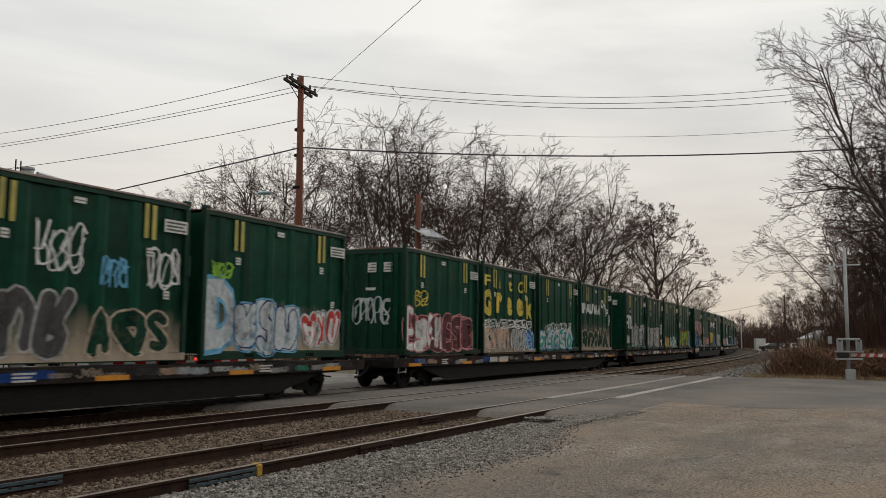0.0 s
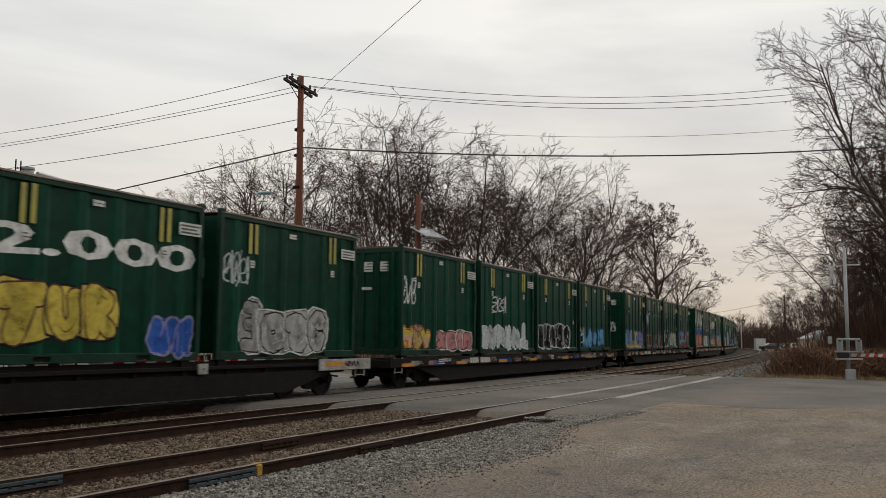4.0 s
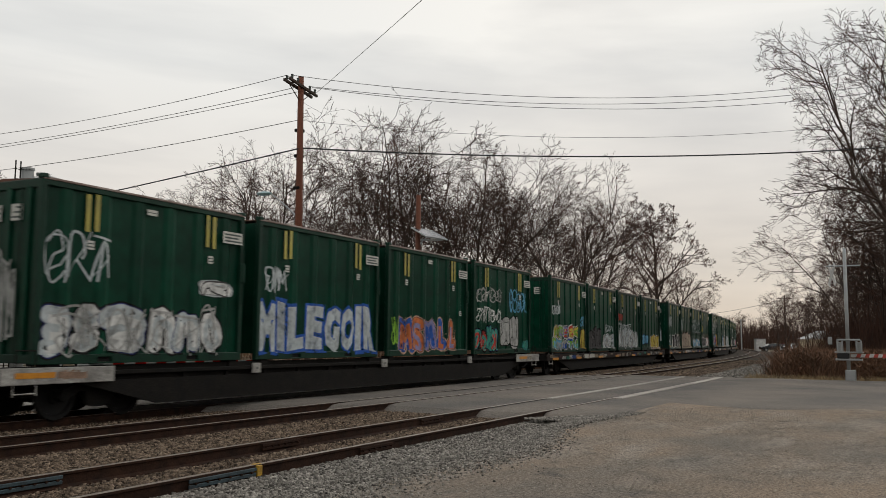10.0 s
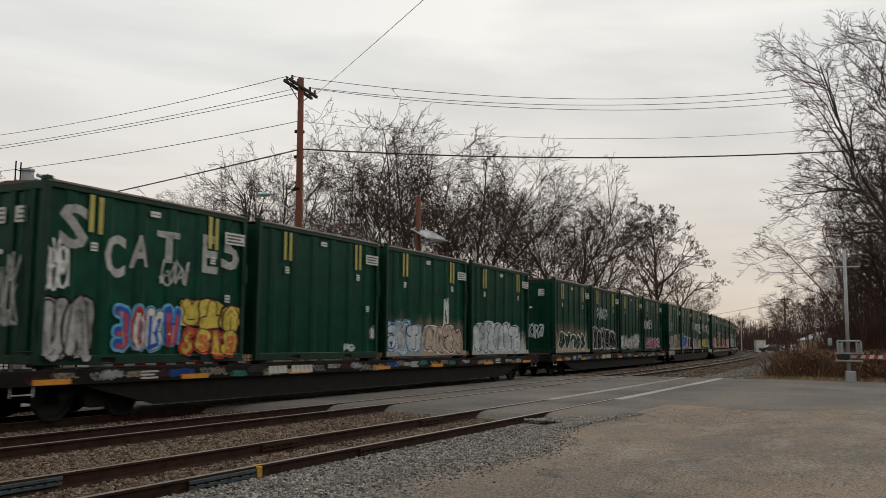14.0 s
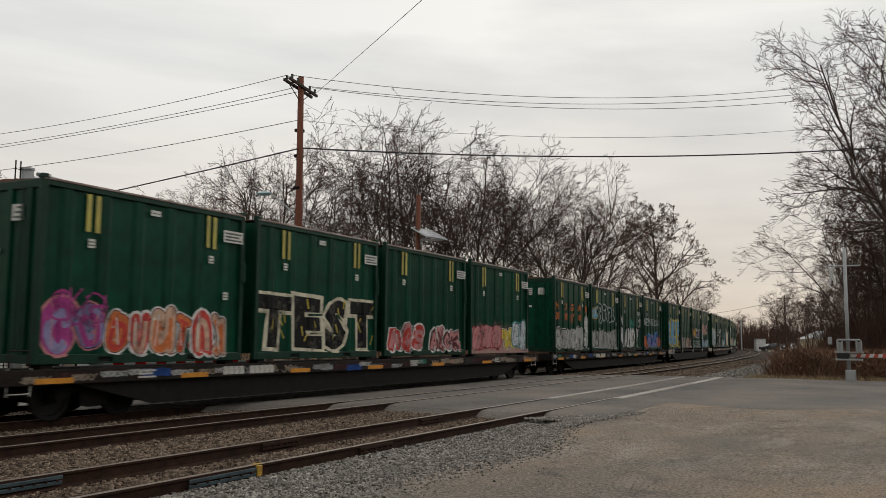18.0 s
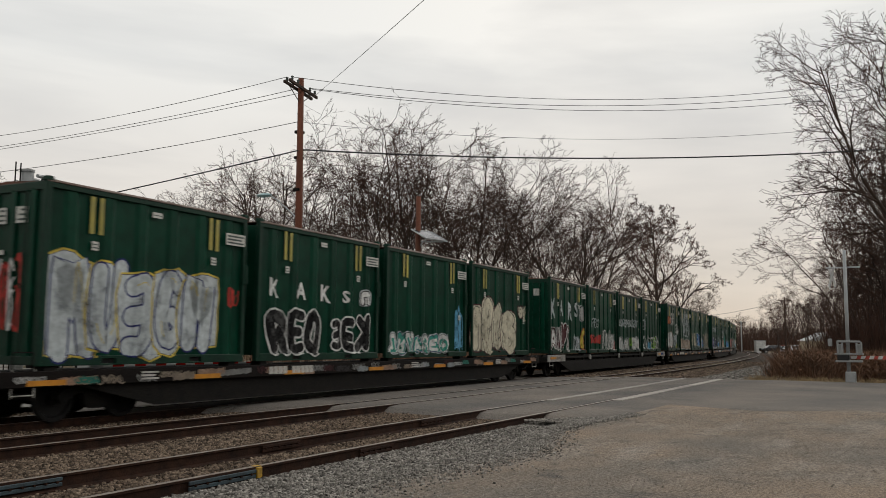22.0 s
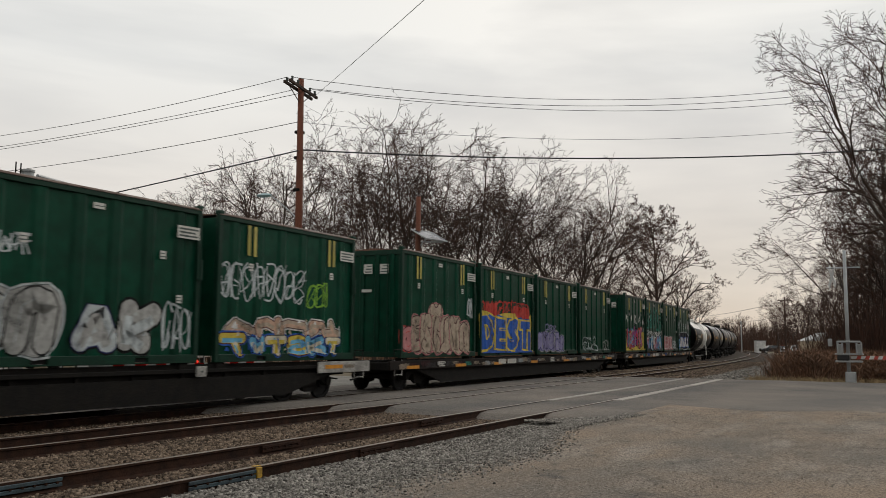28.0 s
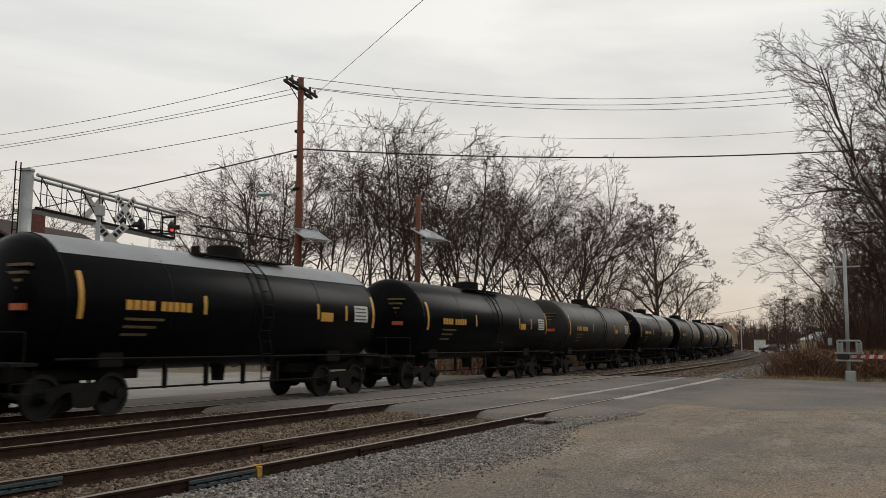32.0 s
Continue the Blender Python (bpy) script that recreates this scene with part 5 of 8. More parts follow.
def piece(f, r, x0, x1, z0, z1, cols, n, line=0.04):
    """Interlocking forms in several paints that share one outline, with inner strokes and chips of paint."""
    edge = cols[-1]
    fills = cols[:-1] or cols
    shapes = forms(r, x0, x1, z0, z1, n, r.random() < 0.3, 0.42)
    f.layer += 0.4
    for strokes, w, a, lw, base, h in shapes:
        for st in strokes:
            f.ribbon(st, w + 3.2 * line, edge, True)
    for k, (strokes, w, a, lw, base, h) in enumerate(shapes):
        tone, other = fills[k % len(fills)], fills[(k + 1) % len(fills)]
        ink = INNER.get(tone, edge)
        for st in strokes:
            f.layer += 0.4
            f.ribbon(st, w + 1.3 * line, ink, True)
        for st in strokes:
            f.layer += 0.4
            f.ribbon(st, w, tone, True)
        if len(fills) > 1:
            for st in strokes:
                f.layer += 0.3
                f.ribbon([(x, z - w * 0.22) for x, z in st], w * 0.45, other)
        for _ in range(4):
            cx, cz = a + lw * r.uniform(0.1, 0.9), base + h * r.uniform(0.1, 0.9)
            s1 = r.uniform(0.05, 0.18) * lw
            f.layer += 0.3
            f.poly([(cx, cz), (cx + s1, max(0.04, cz + r.uniform(-0.5, 0.5) * s1)), (cx + s1 * 0.6, cz + s1 * 0.7)], r.choice(cols))
        f.layer += 0.3
        x = a + lw * r.uniform(0.1, 0.9)
        f.ribbon([(x, base + h * r.uniform(0.1, 0.3)), (x + r.uniform(-0.2, 0.2) * lw, base + h * r.uniform(0.6, 0.95))], line * 0.7, edge)


def tag(f, r, x0, x1, z0, z1, cols, n, line=0.05):
    """Loose handwritten strokes."""
    for k, (strokes, w, a, lw, base, h) in enumerate(forms(r, x0, x1, z0, z1, max(2, round(n * 1.7)), True, 0.08)):
        for st in strokes:
            f.layer += 0.4
            f.ribbon(st, line * r.uniform(0.75, 1.2), cols[k % len(cols)])
        f.layer += 0.4
        f.ribbon([(a + lw * r.uniform(-0.1, 0.3), base + h * r.uniform(0.0, 0.4)), (a + lw * r.uniform(0.4, 0.7), base + h * r.uniform(0.3, 0.7)), (a + lw * r.uniform(0.8, 1.2), base + h * r.uniform(0.5, 1.05))], line * r.uniform(0.5, 0.9), cols[k % len(cols)])


WORDS = {}


def word_mesh(text, fat):
    if (text, fat) not in WORDS:
        cu = bpy.data.curves.new("lettering", "FONT")
        cu.body, cu.offset, cu.resolution_u = text, fat, 2
        ob = new("lettering", cu)
        me = bpy.data.meshes.new_from_object(ob.evaluated_get(bpy.context.evaluated_depsgraph_get()))
        WORDS[text, fat] = ([(v.co.x, v.co.y) for v in me.vertices], [tuple(p.vertices) for p in me.polygons])
        bpy.data.objects.remove(ob)
        bpy.data.curves.remove(cu)
        bpy.data.meshes.remove(me)
    return WORDS[text, fat]


def word(f, r, x0, x1, z0, z1, cols, text, line=0.03):
    base, _ = word_mesh(text, 0.03)
    bx0, bx1, bz0, bz1 = min(v[0] for v in base), max(v[0] for v in base), min(v[1] for v in base), max(v[1] for v in base)
    ph = r.uniform(0, 6)
    for fat, key in ((0.11, cols[1]), (0.055, cols[0])) if len(cols) > 1 else ((0.03, cols[0]),):
        vs, fs = word_mesh(text, fat)
        f.layer += 2
        q = [(x0 + (x - bx0) / (bx1 - bx0) * (x1 - x0), max(0.04, z0 + (z - bz0) / (bz1 - bz0) * (z1 - z0) + 0.04 * math.sin(ph + 3 * x))) for x, z in vs]
        for face in fs:
            f.poly([q[i] for i in face], key)


def letters(f, r, x0, x1, z0, z1, cols, text):
    """Fat hand-sprayed letters, each uneven in size and slant, outlined as one body, with short strokes of shine."""
    n = len(text)
    ws = [r.uniform(0.88, 1.14) * (0.6 if c in "iI1l." else 1.0) for c in text]
    edge = cols[1] if len(cols) > 1 else None
    put, a = [], x0
    for c, w_ in zip(text, ws):
        w = (x1 - x0) * w_ / sum(ws)
        h = (z1 - z0) * (r.uniform(0.88, 1.0) if n > 1 else 1.0)
        put.append((c, a - 0.03 * w, w * (1.06 if n > 1 else 1.0), z0 + (z1 - z0 - h) * r.uniform(0, 0.6), h, r.uniform(-0.06, 0.12) * w))
        a += w
    for fat, key in ((0.12, edge), (0.065, cols[0])):
        if not key:
            continue
        f.layer += 1.5
        for k, (c, a, w, base, h, sl) in enumerate(put):
            box, _ = word_mesh(c, 0.12)
            bx0, bx1, bz0, bz1 = min(v[0] for v in box), max(v[0] for v in box), min(v[1] for v in box), max(v[1] for v in box)
            vs, fs = word_mesh(c, fat)
            q = []
            for x, z in vs:
                u, t = (x - bx0) / (bx1 - bx0), (z - bz0) / (bz1 - bz0)
                q.append((a + w * u + sl * (t - 0.5) + 0.03 * w * math.sin(5 * t + k), max(0.04, base + h * t + 0.03 * h * math.sin(4 * u + 2 * k))))
            f.layer += 0.12
            for face in fs:
                f.poly([q[i] for i in face], key)
    if len(cols) > 2:
        for c, a, w, base, h, sl in put:
            for _ in range(4):
                f.layer += 0.1
                x, z = a + w * r.uniform(0.15, 0.85), base + h * r.uniform(0.1, 0.8)
                f.ribbon([(x, z), (x + w * r.uniform(-0.12, 0.12), z + h * r.uniform(0.08, 0.2))], 0.05, r.choice(cols[2:]))


def slab(f, r, x0, x1, z0, z1, cols, n):
    """A rolled-on patch of one paint with an uneven top."""
    f.poly([(x0, z0), (x1, z0)] + [(x1 + (x0 - x1) * k / 12, z1 - (z1 - z0) * r.uniform(0, 0.12)) for k in range(13)], cols[0])


def oval(f, r, x0, x1, z0, z1, cols, n, line=0.07):
    """A filled oval with a loose outline."""
    b = blob(r, (x0 + x1) / 2, (z0 + z1) / 2, x1 - x0, z1 - z0, 28, 2.6, 0.03)
    f.poly(grown(b, line), cols[1])
    f.layer += 0.5
    f.poly(b, cols[0])


STYLE = {"L": letters, "R": slab, "O": oval, "B": bubble, "H": hollow, "P": piece, "T": tag, "W": word}


def paint(car, i, spec):
    """Sprays a container: items 'kind x0 x1 z0 z1 paints count-or-word', in shares of its side's length and height."""
    t = CONTAINERS[car, i]
    for k, item in enumerate(spec.split(";")):
        kind, x0, x1, z0, z1, cols, what = item.split()
        r = random.Random(f"{car} {i} {k}")
        X0, X1, Z0, Z1 = (-0.5 + float(x0)) * (CL - 0.1), (-0.5 + float(x1)) * (CL - 0.1), 0.03 + float(z0) * CH, float(z1) * CH
        f = Flat()
        if kind == "F":
            n = 10
            f.poly([(X0, Z0), (X1, Z0)] + [(X1 + (X0 - X1) * j / n, Z1) for j in range(n + 1)], "F" + cols)
            f.build(t, "washed-out paint fading upwards")
            continue
        f.layer = 2 + 4 * k
        STYLE[kind](f, r, X0, X1, Z0, Z1, list(cols), what.replace("_", " ") if kind in "LW" else int(what))
        names = " and ".join(dict.fromkeys(CNAME[c] for c in cols[:2]))
        f.build(t, names + {"O": " painted oval", "B": " bubble-letter graffiti", "H": " outline graffiti", "P": " angular graffiti piece", "T": " scrawled tag", "W": " graffiti lettering", "L": " block-letter graffiti", "R": " rolled-on paint"}[kind])


def head_tag(car, cols, z0, z1, n):
    """A scrawl on the leading end wall of the first container."""
    f, r = Flat(), random.Random(900 + car)
    tag(f, r, -0.85, 0.85, z0 * CH, z1 * CH, list(cols), n, 0.07)
    sh = Shape()
    for pts, slot, lay in f.polys:
        k = len(sh.v)
        sh.v += [(-CL / 2 - 0.012 - 0.001 * lay, -x, z) for x, z in pts]
        sh.f.append(tuple(range(k, k + len(pts))))
        sh.s.append(slot)
    ob = part("graffiti", sh.mesh("graffiti", [SPRAY[c] for c in f.keys]), None, CONTAINERS[car, 0], CNAME[cols[0]] + " tag on the end wall")
    ob["kind"] = "stuff"


paint(-1, 0, "B 0 0.9 0.02 0.4 gw 4;T 0.1 0.5 0.5 0.7 w 3")
paint(-1, 1, "P 0.05 0.9 0.02 0.36 ngw 5;T 0.1 0.6 0.5 0.7 w 3")
paint(-1, 2, "F 0 1 0 0.42 s 1;H 0.0 0.52 0.03 0.48 ga 3;H 0.54 0.95 0.03 0.33 s 3;T 0.32 0.53 0.5 0.78 w 2;T 0.8 0.98 0.44 0.72 w 2;T 0.58 0.72 0.43 0.62 c 2")
paint(-1, 3, "F 0 1 0.05 0.55 s 1;L 0.02 0.22 0.02 0.56 qc D;B 0.2 0.66 0.02 0.44 qc 3;P 0.66 0.99 0.05 0.4 rwq 3;T 0.05 0.18 0.54 0.66 l 2")
head_tag(0, "q", 0.3, 0.55, 3)
paint(0, 0, "B 0.0 1.0 0.03 0.42 np 6;H 0.0 1.0 0.03 0.43 pw 7;T 0.1 0.3 0.45 0.62 y 1")
paint(0, 1, "F 0 1 0 0.45 s 1;L 0.0 0.17 0.38 0.73 y G;L 0.23 0.37 0.42 0.71 y r;L 0.42 0.56 0.4 0.67 y e;L 0.62 0.77 0.4 0.67 y e;L 0.82 0.97 0.38 0.69 y k;W 0.03 0.13 0.75 0.88 y F;W 0.28 0.31 0.74 0.86 y i;W 0.46 0.53 0.72 0.85 y t;W 0.65 0.74 0.7 0.85 y C;P 0.0 0.5 0.02 0.32 fsw 4;B 0.52 0.82 0.02 0.3 gw 3;P 0.8 0.98 0.02 0.28 bcw 2;T 0 1 0.28 0.4 w 5")
paint(0, 2, "P 0.03 0.95 0.02 0.32 qtc 5;T 0.1 0.9 0.2 0.4 w 4")
paint(0, 3, "F 0 1 0 0.6 s 1;L 0.05 0.66 0.53 0.72 w FAUNA;L 0.66 0.75 0.64 0.8 w O;L 0.74 0.83 0.58 0.74 w F;L 0.82 0.9 0.52 0.66 w F;L 0.9 0.98 0.43 0.58 w E;H 0.05 0.95 0.03 0.33 s 5")
paint(1, 0, "W 0.03 0.13 0.36 0.6 w q;W 0.15 0.27 0.34 0.6 w n;B 0.3 0.64 0.06 0.46 gw 4;T 0.66 0.98 0.04 0.42 q 4;T 0.0 0.22 0.1 0.26 w 2;T 0.7 0.98 0.32 0.46 w 3")
paint(1, 1, "B 0.02 0.78 0.02 0.46 gk 4;T 0.84 0.98 0.26 0.52 w 2;P 0.84 0.98 0.03 0.2 wr 1")
paint(1, 2, "P 0.03 0.42 0.02 0.26 yn 3;P 0.46 0.92 0.02 0.24 wtq 4")
paint(1, 3, "L 0.08 0.76 0.03 0.42 lr JEPS;T 0.02 0.22 0.46 0.6 w 2;B 0.82 0.97 0.03 0.2 cq 2;T 0.82 0.98 0.18 0.4 w 2")
paint(2, 0, "P 0.0 0.54 0.03 0.2 bc 5;P 0.0 0.54 0.17 0.38 vdv 5;L 0.0 0.58 0.4 0.72 gr SOLEZ;P 0.54 0.97 0.3 0.72 gqro 4;P 0.58 0.68 0.03 0.24 yw 1;B 0.75 0.87 0.02 0.25 wk 1;P 0.89 0.99 0.03 0.22 rw 1;T 0.66 0.95 0.74 0.82 l 2")
paint(2, 1, "P 0.02 0.5 0.03 0.3 fnw 4;P 0.52 0.98 0.05 0.28 fo 3;T 0.04 0.24 0.38 0.54 q 2;P 0.9 0.98 0.2 0.36 c 1")
paint(2, 2, "W 0.05 0.98 0.56 0.74 w 2.000;B 0.08 0.62 0.1 0.46 yk 3;P 0.74 0.99 0.02 0.28 bv 2")
paint(2, 3, "B 0.15 0.82 0.02 0.42 gw 4;T 0.02 0.2 0.5 0.75 q 2")
paint(3, 0, "T 0.0 0.2 0.45 0.75 w 2;P 0.0 0.4 0.03 0.28 yfo 3;B 0.45 1 0.03 0.25 pw 4")
paint(3, 1, "H 0.02 0.98 0.03 0.35 wq 6;T 0.2 0.5 0.45 0.65 w 2")
paint(3, 2, "B 0.05 0.9 0.03 0.38 kw 5")
paint(3, 3, "P 0.1 0.85 0.05 0.34 cb 5;T 0.02 0.2 0.1 0.4 w 1")
head_tag(4, "q", 0.3, 0.5, 3)
paint(4, 0, "L 0.08 0.44 0.03 0.36 vc FWL;L 0.47 0.6 0.05 0.33 yv X;L 0.58 0.95 0.03 0.34 vb FES;P 0.06 0.9 0.02 0.1 yc 5;T 0.0 0.06 0.05 0.35 w 1;T 0.9 0.97 0.3 0.5 q 1")
paint(4, 1, "T 0.03 0.22 0.42 0.74 q 2;H 0.05 0.34 0.03 0.3 pn 2;H 0.55 0.72 0.03 0.32 pn 2;H 0.84 0.98 0.03 0.28 pn 2;P 0.72 0.8 0.03 0.3 t 1;T 0.4 0.7 0.6 0.7 t 2")
paint(4, 2, "H 0.0 0.42 0.02 0.42 w 2;B 0.42 0.54 0.12 0.26 wk 1;H 0.5 1.0 0.02 0.36 wg 4")
paint(4, 3, "L 0.12 0.9 0.05 0.42 cr OCAT;P 0.3 0.8 0.04 0.12 rn 3;T 0.0 0.08 0.2 0.38 b 1")
paint(5, 0, "P 0.03 1.0 0.3 0.5 bc 7;B 0.06 1.0 0.03 0.42 onf 5;F 0 1 0 0.25 p 1;L 0.06 0.21 0.48 0.96 w d;L 0.28 0.42 0.5 0.94 w R;L 0.5 0.61 0.55 0.93 w 0;L 0.7 0.76 0.45 0.9 w i;L 0.85 0.98 0.46 0.88 w d")
paint(5, 1, "W 0.04 0.16 0.44 0.68 s K;W 0.26 0.38 0.46 0.64 s A;W 0.5 0.6 0.4 0.62 s K;W 0.71 0.8 0.44 0.6 s S;B 0.88 0.98 0.42 0.57 sg 1;B 0.06 0.62 0.02 0.34 wk 5;P 0.66 1 0.02 0.3 tb 3")
paint(5, 2, "L 0.05 0.2 0.5 0.79 w F;L 0.28 0.41 0.5 0.77 w A;L 0.49 0.62 0.5 0.77 w R;L 0.68 0.79 0.5 0.75 w P;T 0.02 0.25 0.38 0.48 c 4;T 0.68 0.75 0.26 0.38 c 1;T 0.9 0.98 0.24 0.36 c 2;P 0.01 0.3 0.03 0.3 fwr 3;P 0.29 0.62 0.03 0.29 wrf 3;P 0.64 0.86 0.03 0.2 yo 3;P 0.9 0.98 0.1 0.24 y 1")
paint(5, 3, "P 0.02 0.98 0.22 0.38 cb 8;R 0.04 0.98 0.02 0.28 f 1;L 0.05 0.98 0.02 0.34 fa ERSOVE;T 0.66 0.78 0.3 0.52 c 2")
paint(6, 0, "B 0.0 0.48 0.02 0.32 nw 4;B 0.58 0.88 0.02 0.32 sw 3;P 0.86 0.98 0.05 0.2 bc 1;T 0.68 0.8 0.54 0.68 l 2;T 0.84 0.98 0.5 0.72 l 2")
paint(6, 1, "T 0.06 0.26 0.48 0.66 c 3;T 0.02 1.0 0.28 0.46 c 6;L 0.0 1.0 0.02 0.42 g VUSPUD;T 0.3 0.7 0.36 0.5 q 4")
paint(6, 2, "H 0.02 0.35 0.02 0.25 ww 2;B 0.38 0.98 0.02 0.4 dq 4;T 0.05 0.95 0.42 0.62 g 4")
paint(6, 3, "P 0.02 0.52 0.02 0.26 cb 4;H 0.55 0.98 0.02 0.26 w 3;T 0.1 0.25 0.45 0.7 w 2")
head_tag(7, "g", 0.12, 0.6, 4)
paint(7, 0, "P 0.0 0.98 0.03 0.36 qwk 6;T 0.02 0.32 0.44 0.74 q 2;B 0.76 0.93 0.42 0.53 wq 1;T 0.05 0.95 0.03 0.36 g 4")
paint(7, 1, "L 0.01 0.99 0.02 0.45 qb MILEGOIR;T 0.05 0.22 0.48 0.68 q 2")
paint(7, 2, "P 0.1 0.92 0.02 0.4 bovf 5;T 0.05 0.12 0.1 0.35 l 1")
paint(7, 3, "T 0.05 0.5 0.34 0.52 w 4;B 0.46 0.8 0.04 0.46 gk 2;T 0.05 0.5 0.55 0.75 g 3;T 0.62 0.97 0.48 0.76 c 3;P 0.0 0.42 0.03 0.3 trtk 4;P 0.86 0.98 0.04 0.16 t 2")
paint(8, 0, "P 0.08 0.84 0.18 0.38 ylvrw 5;P 0.06 0.84 0.03 0.2 lcgbw 5;T 0.06 0.26 0.5 0.64 q 3;T 0.86 0.98 0.36 0.52 c 2;B 0.86 0.98 0.02 0.34 yk 1")
paint(8, 1, "B 0.03 0.48 0.02 0.36 ak 3;P 0.52 0.98 0.03 0.28 gqw 4;T 0.6 0.9 0.28 0.42 q 2")
paint(8, 2, "P 0.02 0.98 0.03 0.36 gqw 6;T 0.05 0.6 0.25 0.48 q 4;T 0.0 0.25 0.5 0.62 r 2")
paint(8, 3, "B 0.05 0.38 0.1 0.3 ck 2;B 0.5 0.98 0.03 0.3 yw 4;F 0.45 1 0 0.4 s 1")
head_tag(9, "q", 0.12, 0.62, 3)
paint(9, 0, "F 0.85 1 0 0.6 s 1;T 0.02 0.3 0.48 0.7 q 3;T 0.02 0.22 0.02 0.34 q 3;B 0.3 0.92 0.02 0.34 kw 4;P 0.05 0.25 0.02 0.1 yc 2")
paint(9, 1, "F 0 1 0 0.7 s 1;B 0.05 0.97 0.02 0.4 sk 5;T 0.02 0.13 0.4 0.7 q 3")
paint(9, 2, "H 0.05 0.48 0.38 0.72 q 3;H 0.52 0.95 0.36 0.68 q 3;P 0.08 0.96 0.02 0.24 wcq 6")
paint(9, 3, "B 0.05 0.6 0.03 0.28 ag 4;H 0.62 0.98 0.03 0.3 pw 3;F 0.1 0.9 0.05 0.55 s 1;T 0.08 0.22 0.42 0.6 y 2")
head_tag(10, "g", 0.2, 0.62, 4)
paint(10, 0, "W 0.06 0.18 0.64 0.9 g S;W 0.25 0.35 0.5 0.76 g C;W 0.37 0.46 0.56 0.76 g A;W 0.5 0.62 0.62 0.82 g T;W 0.74 0.84 0.58 0.84 g E;W 0.86 0.97 0.6 0.86 g 5;T 0.52 0.68 0.46 0.66 g 1;B 0.0 0.22 0.02 0.4 gk 2;P 0.3 0.66 0.05 0.34 brwc 4;B 0.64 1 0.2 0.42 yk 3;P 0.64 1 0.03 0.24 oyr 4;T 0.0 0.1 0.4 0.68 w 2")
paint(10, 1, "T 0.7 0.8 0.05 0.12 q 1;B 0.95 0.99 0.16 0.26 wg 1")
paint(10, 2, "F 0 1 0 0.55 s 1;B 0.02 0.42 0.02 0.34 qc 3;B 0.44 0.98 0.02 0.32 sw 4;T 0.7 0.78 0.3 0.6 w 1")
paint(10, 3, "B 0.03 0.9 0.02 0.38 qw 5;F 0 1 0 0.4 w 1")
head_tag(11, "q", 0.2, 0.4, 3)
paint(11, 0, "F 0 1 0 0.6 s 1;H 0.1 0.95 0.03 0.3 w 5")
paint(11, 1, "B 0.05 0.95 0.03 0.4 kw 5;T 0.2 0.6 0.5 0.7 q 3")
paint(11, 2, "P 0.05 0.95 0.03 0.3 wgq 6")
paint(11, 3, "P 0.1 0.95 0.05 0.26 pmw 4;T 0.05 0.5 0.4 0.6 w 3")
head_tag(12, "q", 0.36, 0.55, 3)
paint(12, 0, "F 0.0 1.0 0 0.55 s 1;P 0.08 0.15 0.05 0.86 s 1;H 0.0 0.4 0.4 0.6 q 3;B 0.02 0.42 0.03 0.3 gw 3;P 0.46 0.9 0.03 0.4 sk 3;H 0.86 0.98 0.05 0.38 q 2")
paint(12, 1, "B 0.02 0.56 0.02 0.36 bw 3;B 0.58 0.97 0.02 0.3 rwk 4")
paint(12, 2, "F 0 1 0 0.4 s 1;L 0.06 0.18 0.46 0.7 w S;L 0.25 0.33 0.46 0.62 w C;L 0.34 0.46 0.44 0.66 w A;L 0.48 0.58 0.44 0.66 w T;L 0.66 0.77 0.42 0.66 w E;L 0.84 0.94 0.36 0.68 w 5;B 0.02 0.5 0.02 0.3 sw 4;B 0.6 0.98 0.02 0.26 gw 3")
paint(12, 3, "L 0.06 0.16 0.48 0.7 w S;L 0.24 0.81 0.44 0.68 w CATE;L 0.86 0.96 0.38 0.66 w 5;L 0.05 0.66 0.02 0.3 yk ORBL;T 0.68 0.95 0.02 0.28 q 2")
paint(13, 0, "P 0.0 0.3 0.05 0.38 mvp 2;P 0.28 0.97 0.03 0.34 orfw 6;T 0.05 0.3 0.2 0.42 m 2")
paint(13, 1, "L 0.0 1.0 0.03 0.5 key TEST")
paint(13, 2, "P 0.03 0.5 0.03 0.32 rpw 3;P 0.52 0.98 0.03 0.28 npw 4")
paint(13, 3, "F 0 1 0 0.5 p 1;B 0.02 0.55 0.03 0.36 pr 3;P 0.52 0.74 0.03 0.3 ye 1;B 0.72 0.98 0.03 0.42 qt 2")
paint(14, 0, "W 0.04 0.13 0.56 0.68 o N;W 0.27 0.36 0.57 0.68 o O;W 0.46 0.55 0.57 0.68 o G;W 0.68 0.77 0.57 0.68 o A;W 0.88 0.96 0.57 0.68 o N;T 0.04 0.14 0.43 0.54 o 1;T 0.27 0.36 0.43 0.54 o 1;T 0.46 0.55 0.4 0.54 o 1;T 0.68 0.77 0.44 0.54 o 1;B 0.05 0.86 0.03 0.36 gw 5;T 0.86 0.98 0.05 0.55 w 3")
paint(14, 1, "H 0.3 0.92 0.44 0.76 q 5;P 0.05 0.24 0.5 0.68 cy 2;B 0.05 0.98 0.02 0.34 gq 6")
paint(14, 2, "L 0.0 0.88 0.02 0.42 wk RANDY;T 0.02 0.14 0.42 0.6 w 1;T 0.84 0.98 0.4 0.72 w 1;T 0.45 0.6 0.35 0.58 t 2")
paint(14, 3, "P 0.05 0.3 0.02 0.32 op 2;P 0.22 0.8 0.02 0.36 bvc 3;P 0.74 1.0 0.02 0.3 ob 2;T 0.05 0.95 0.45 0.6 q 4")
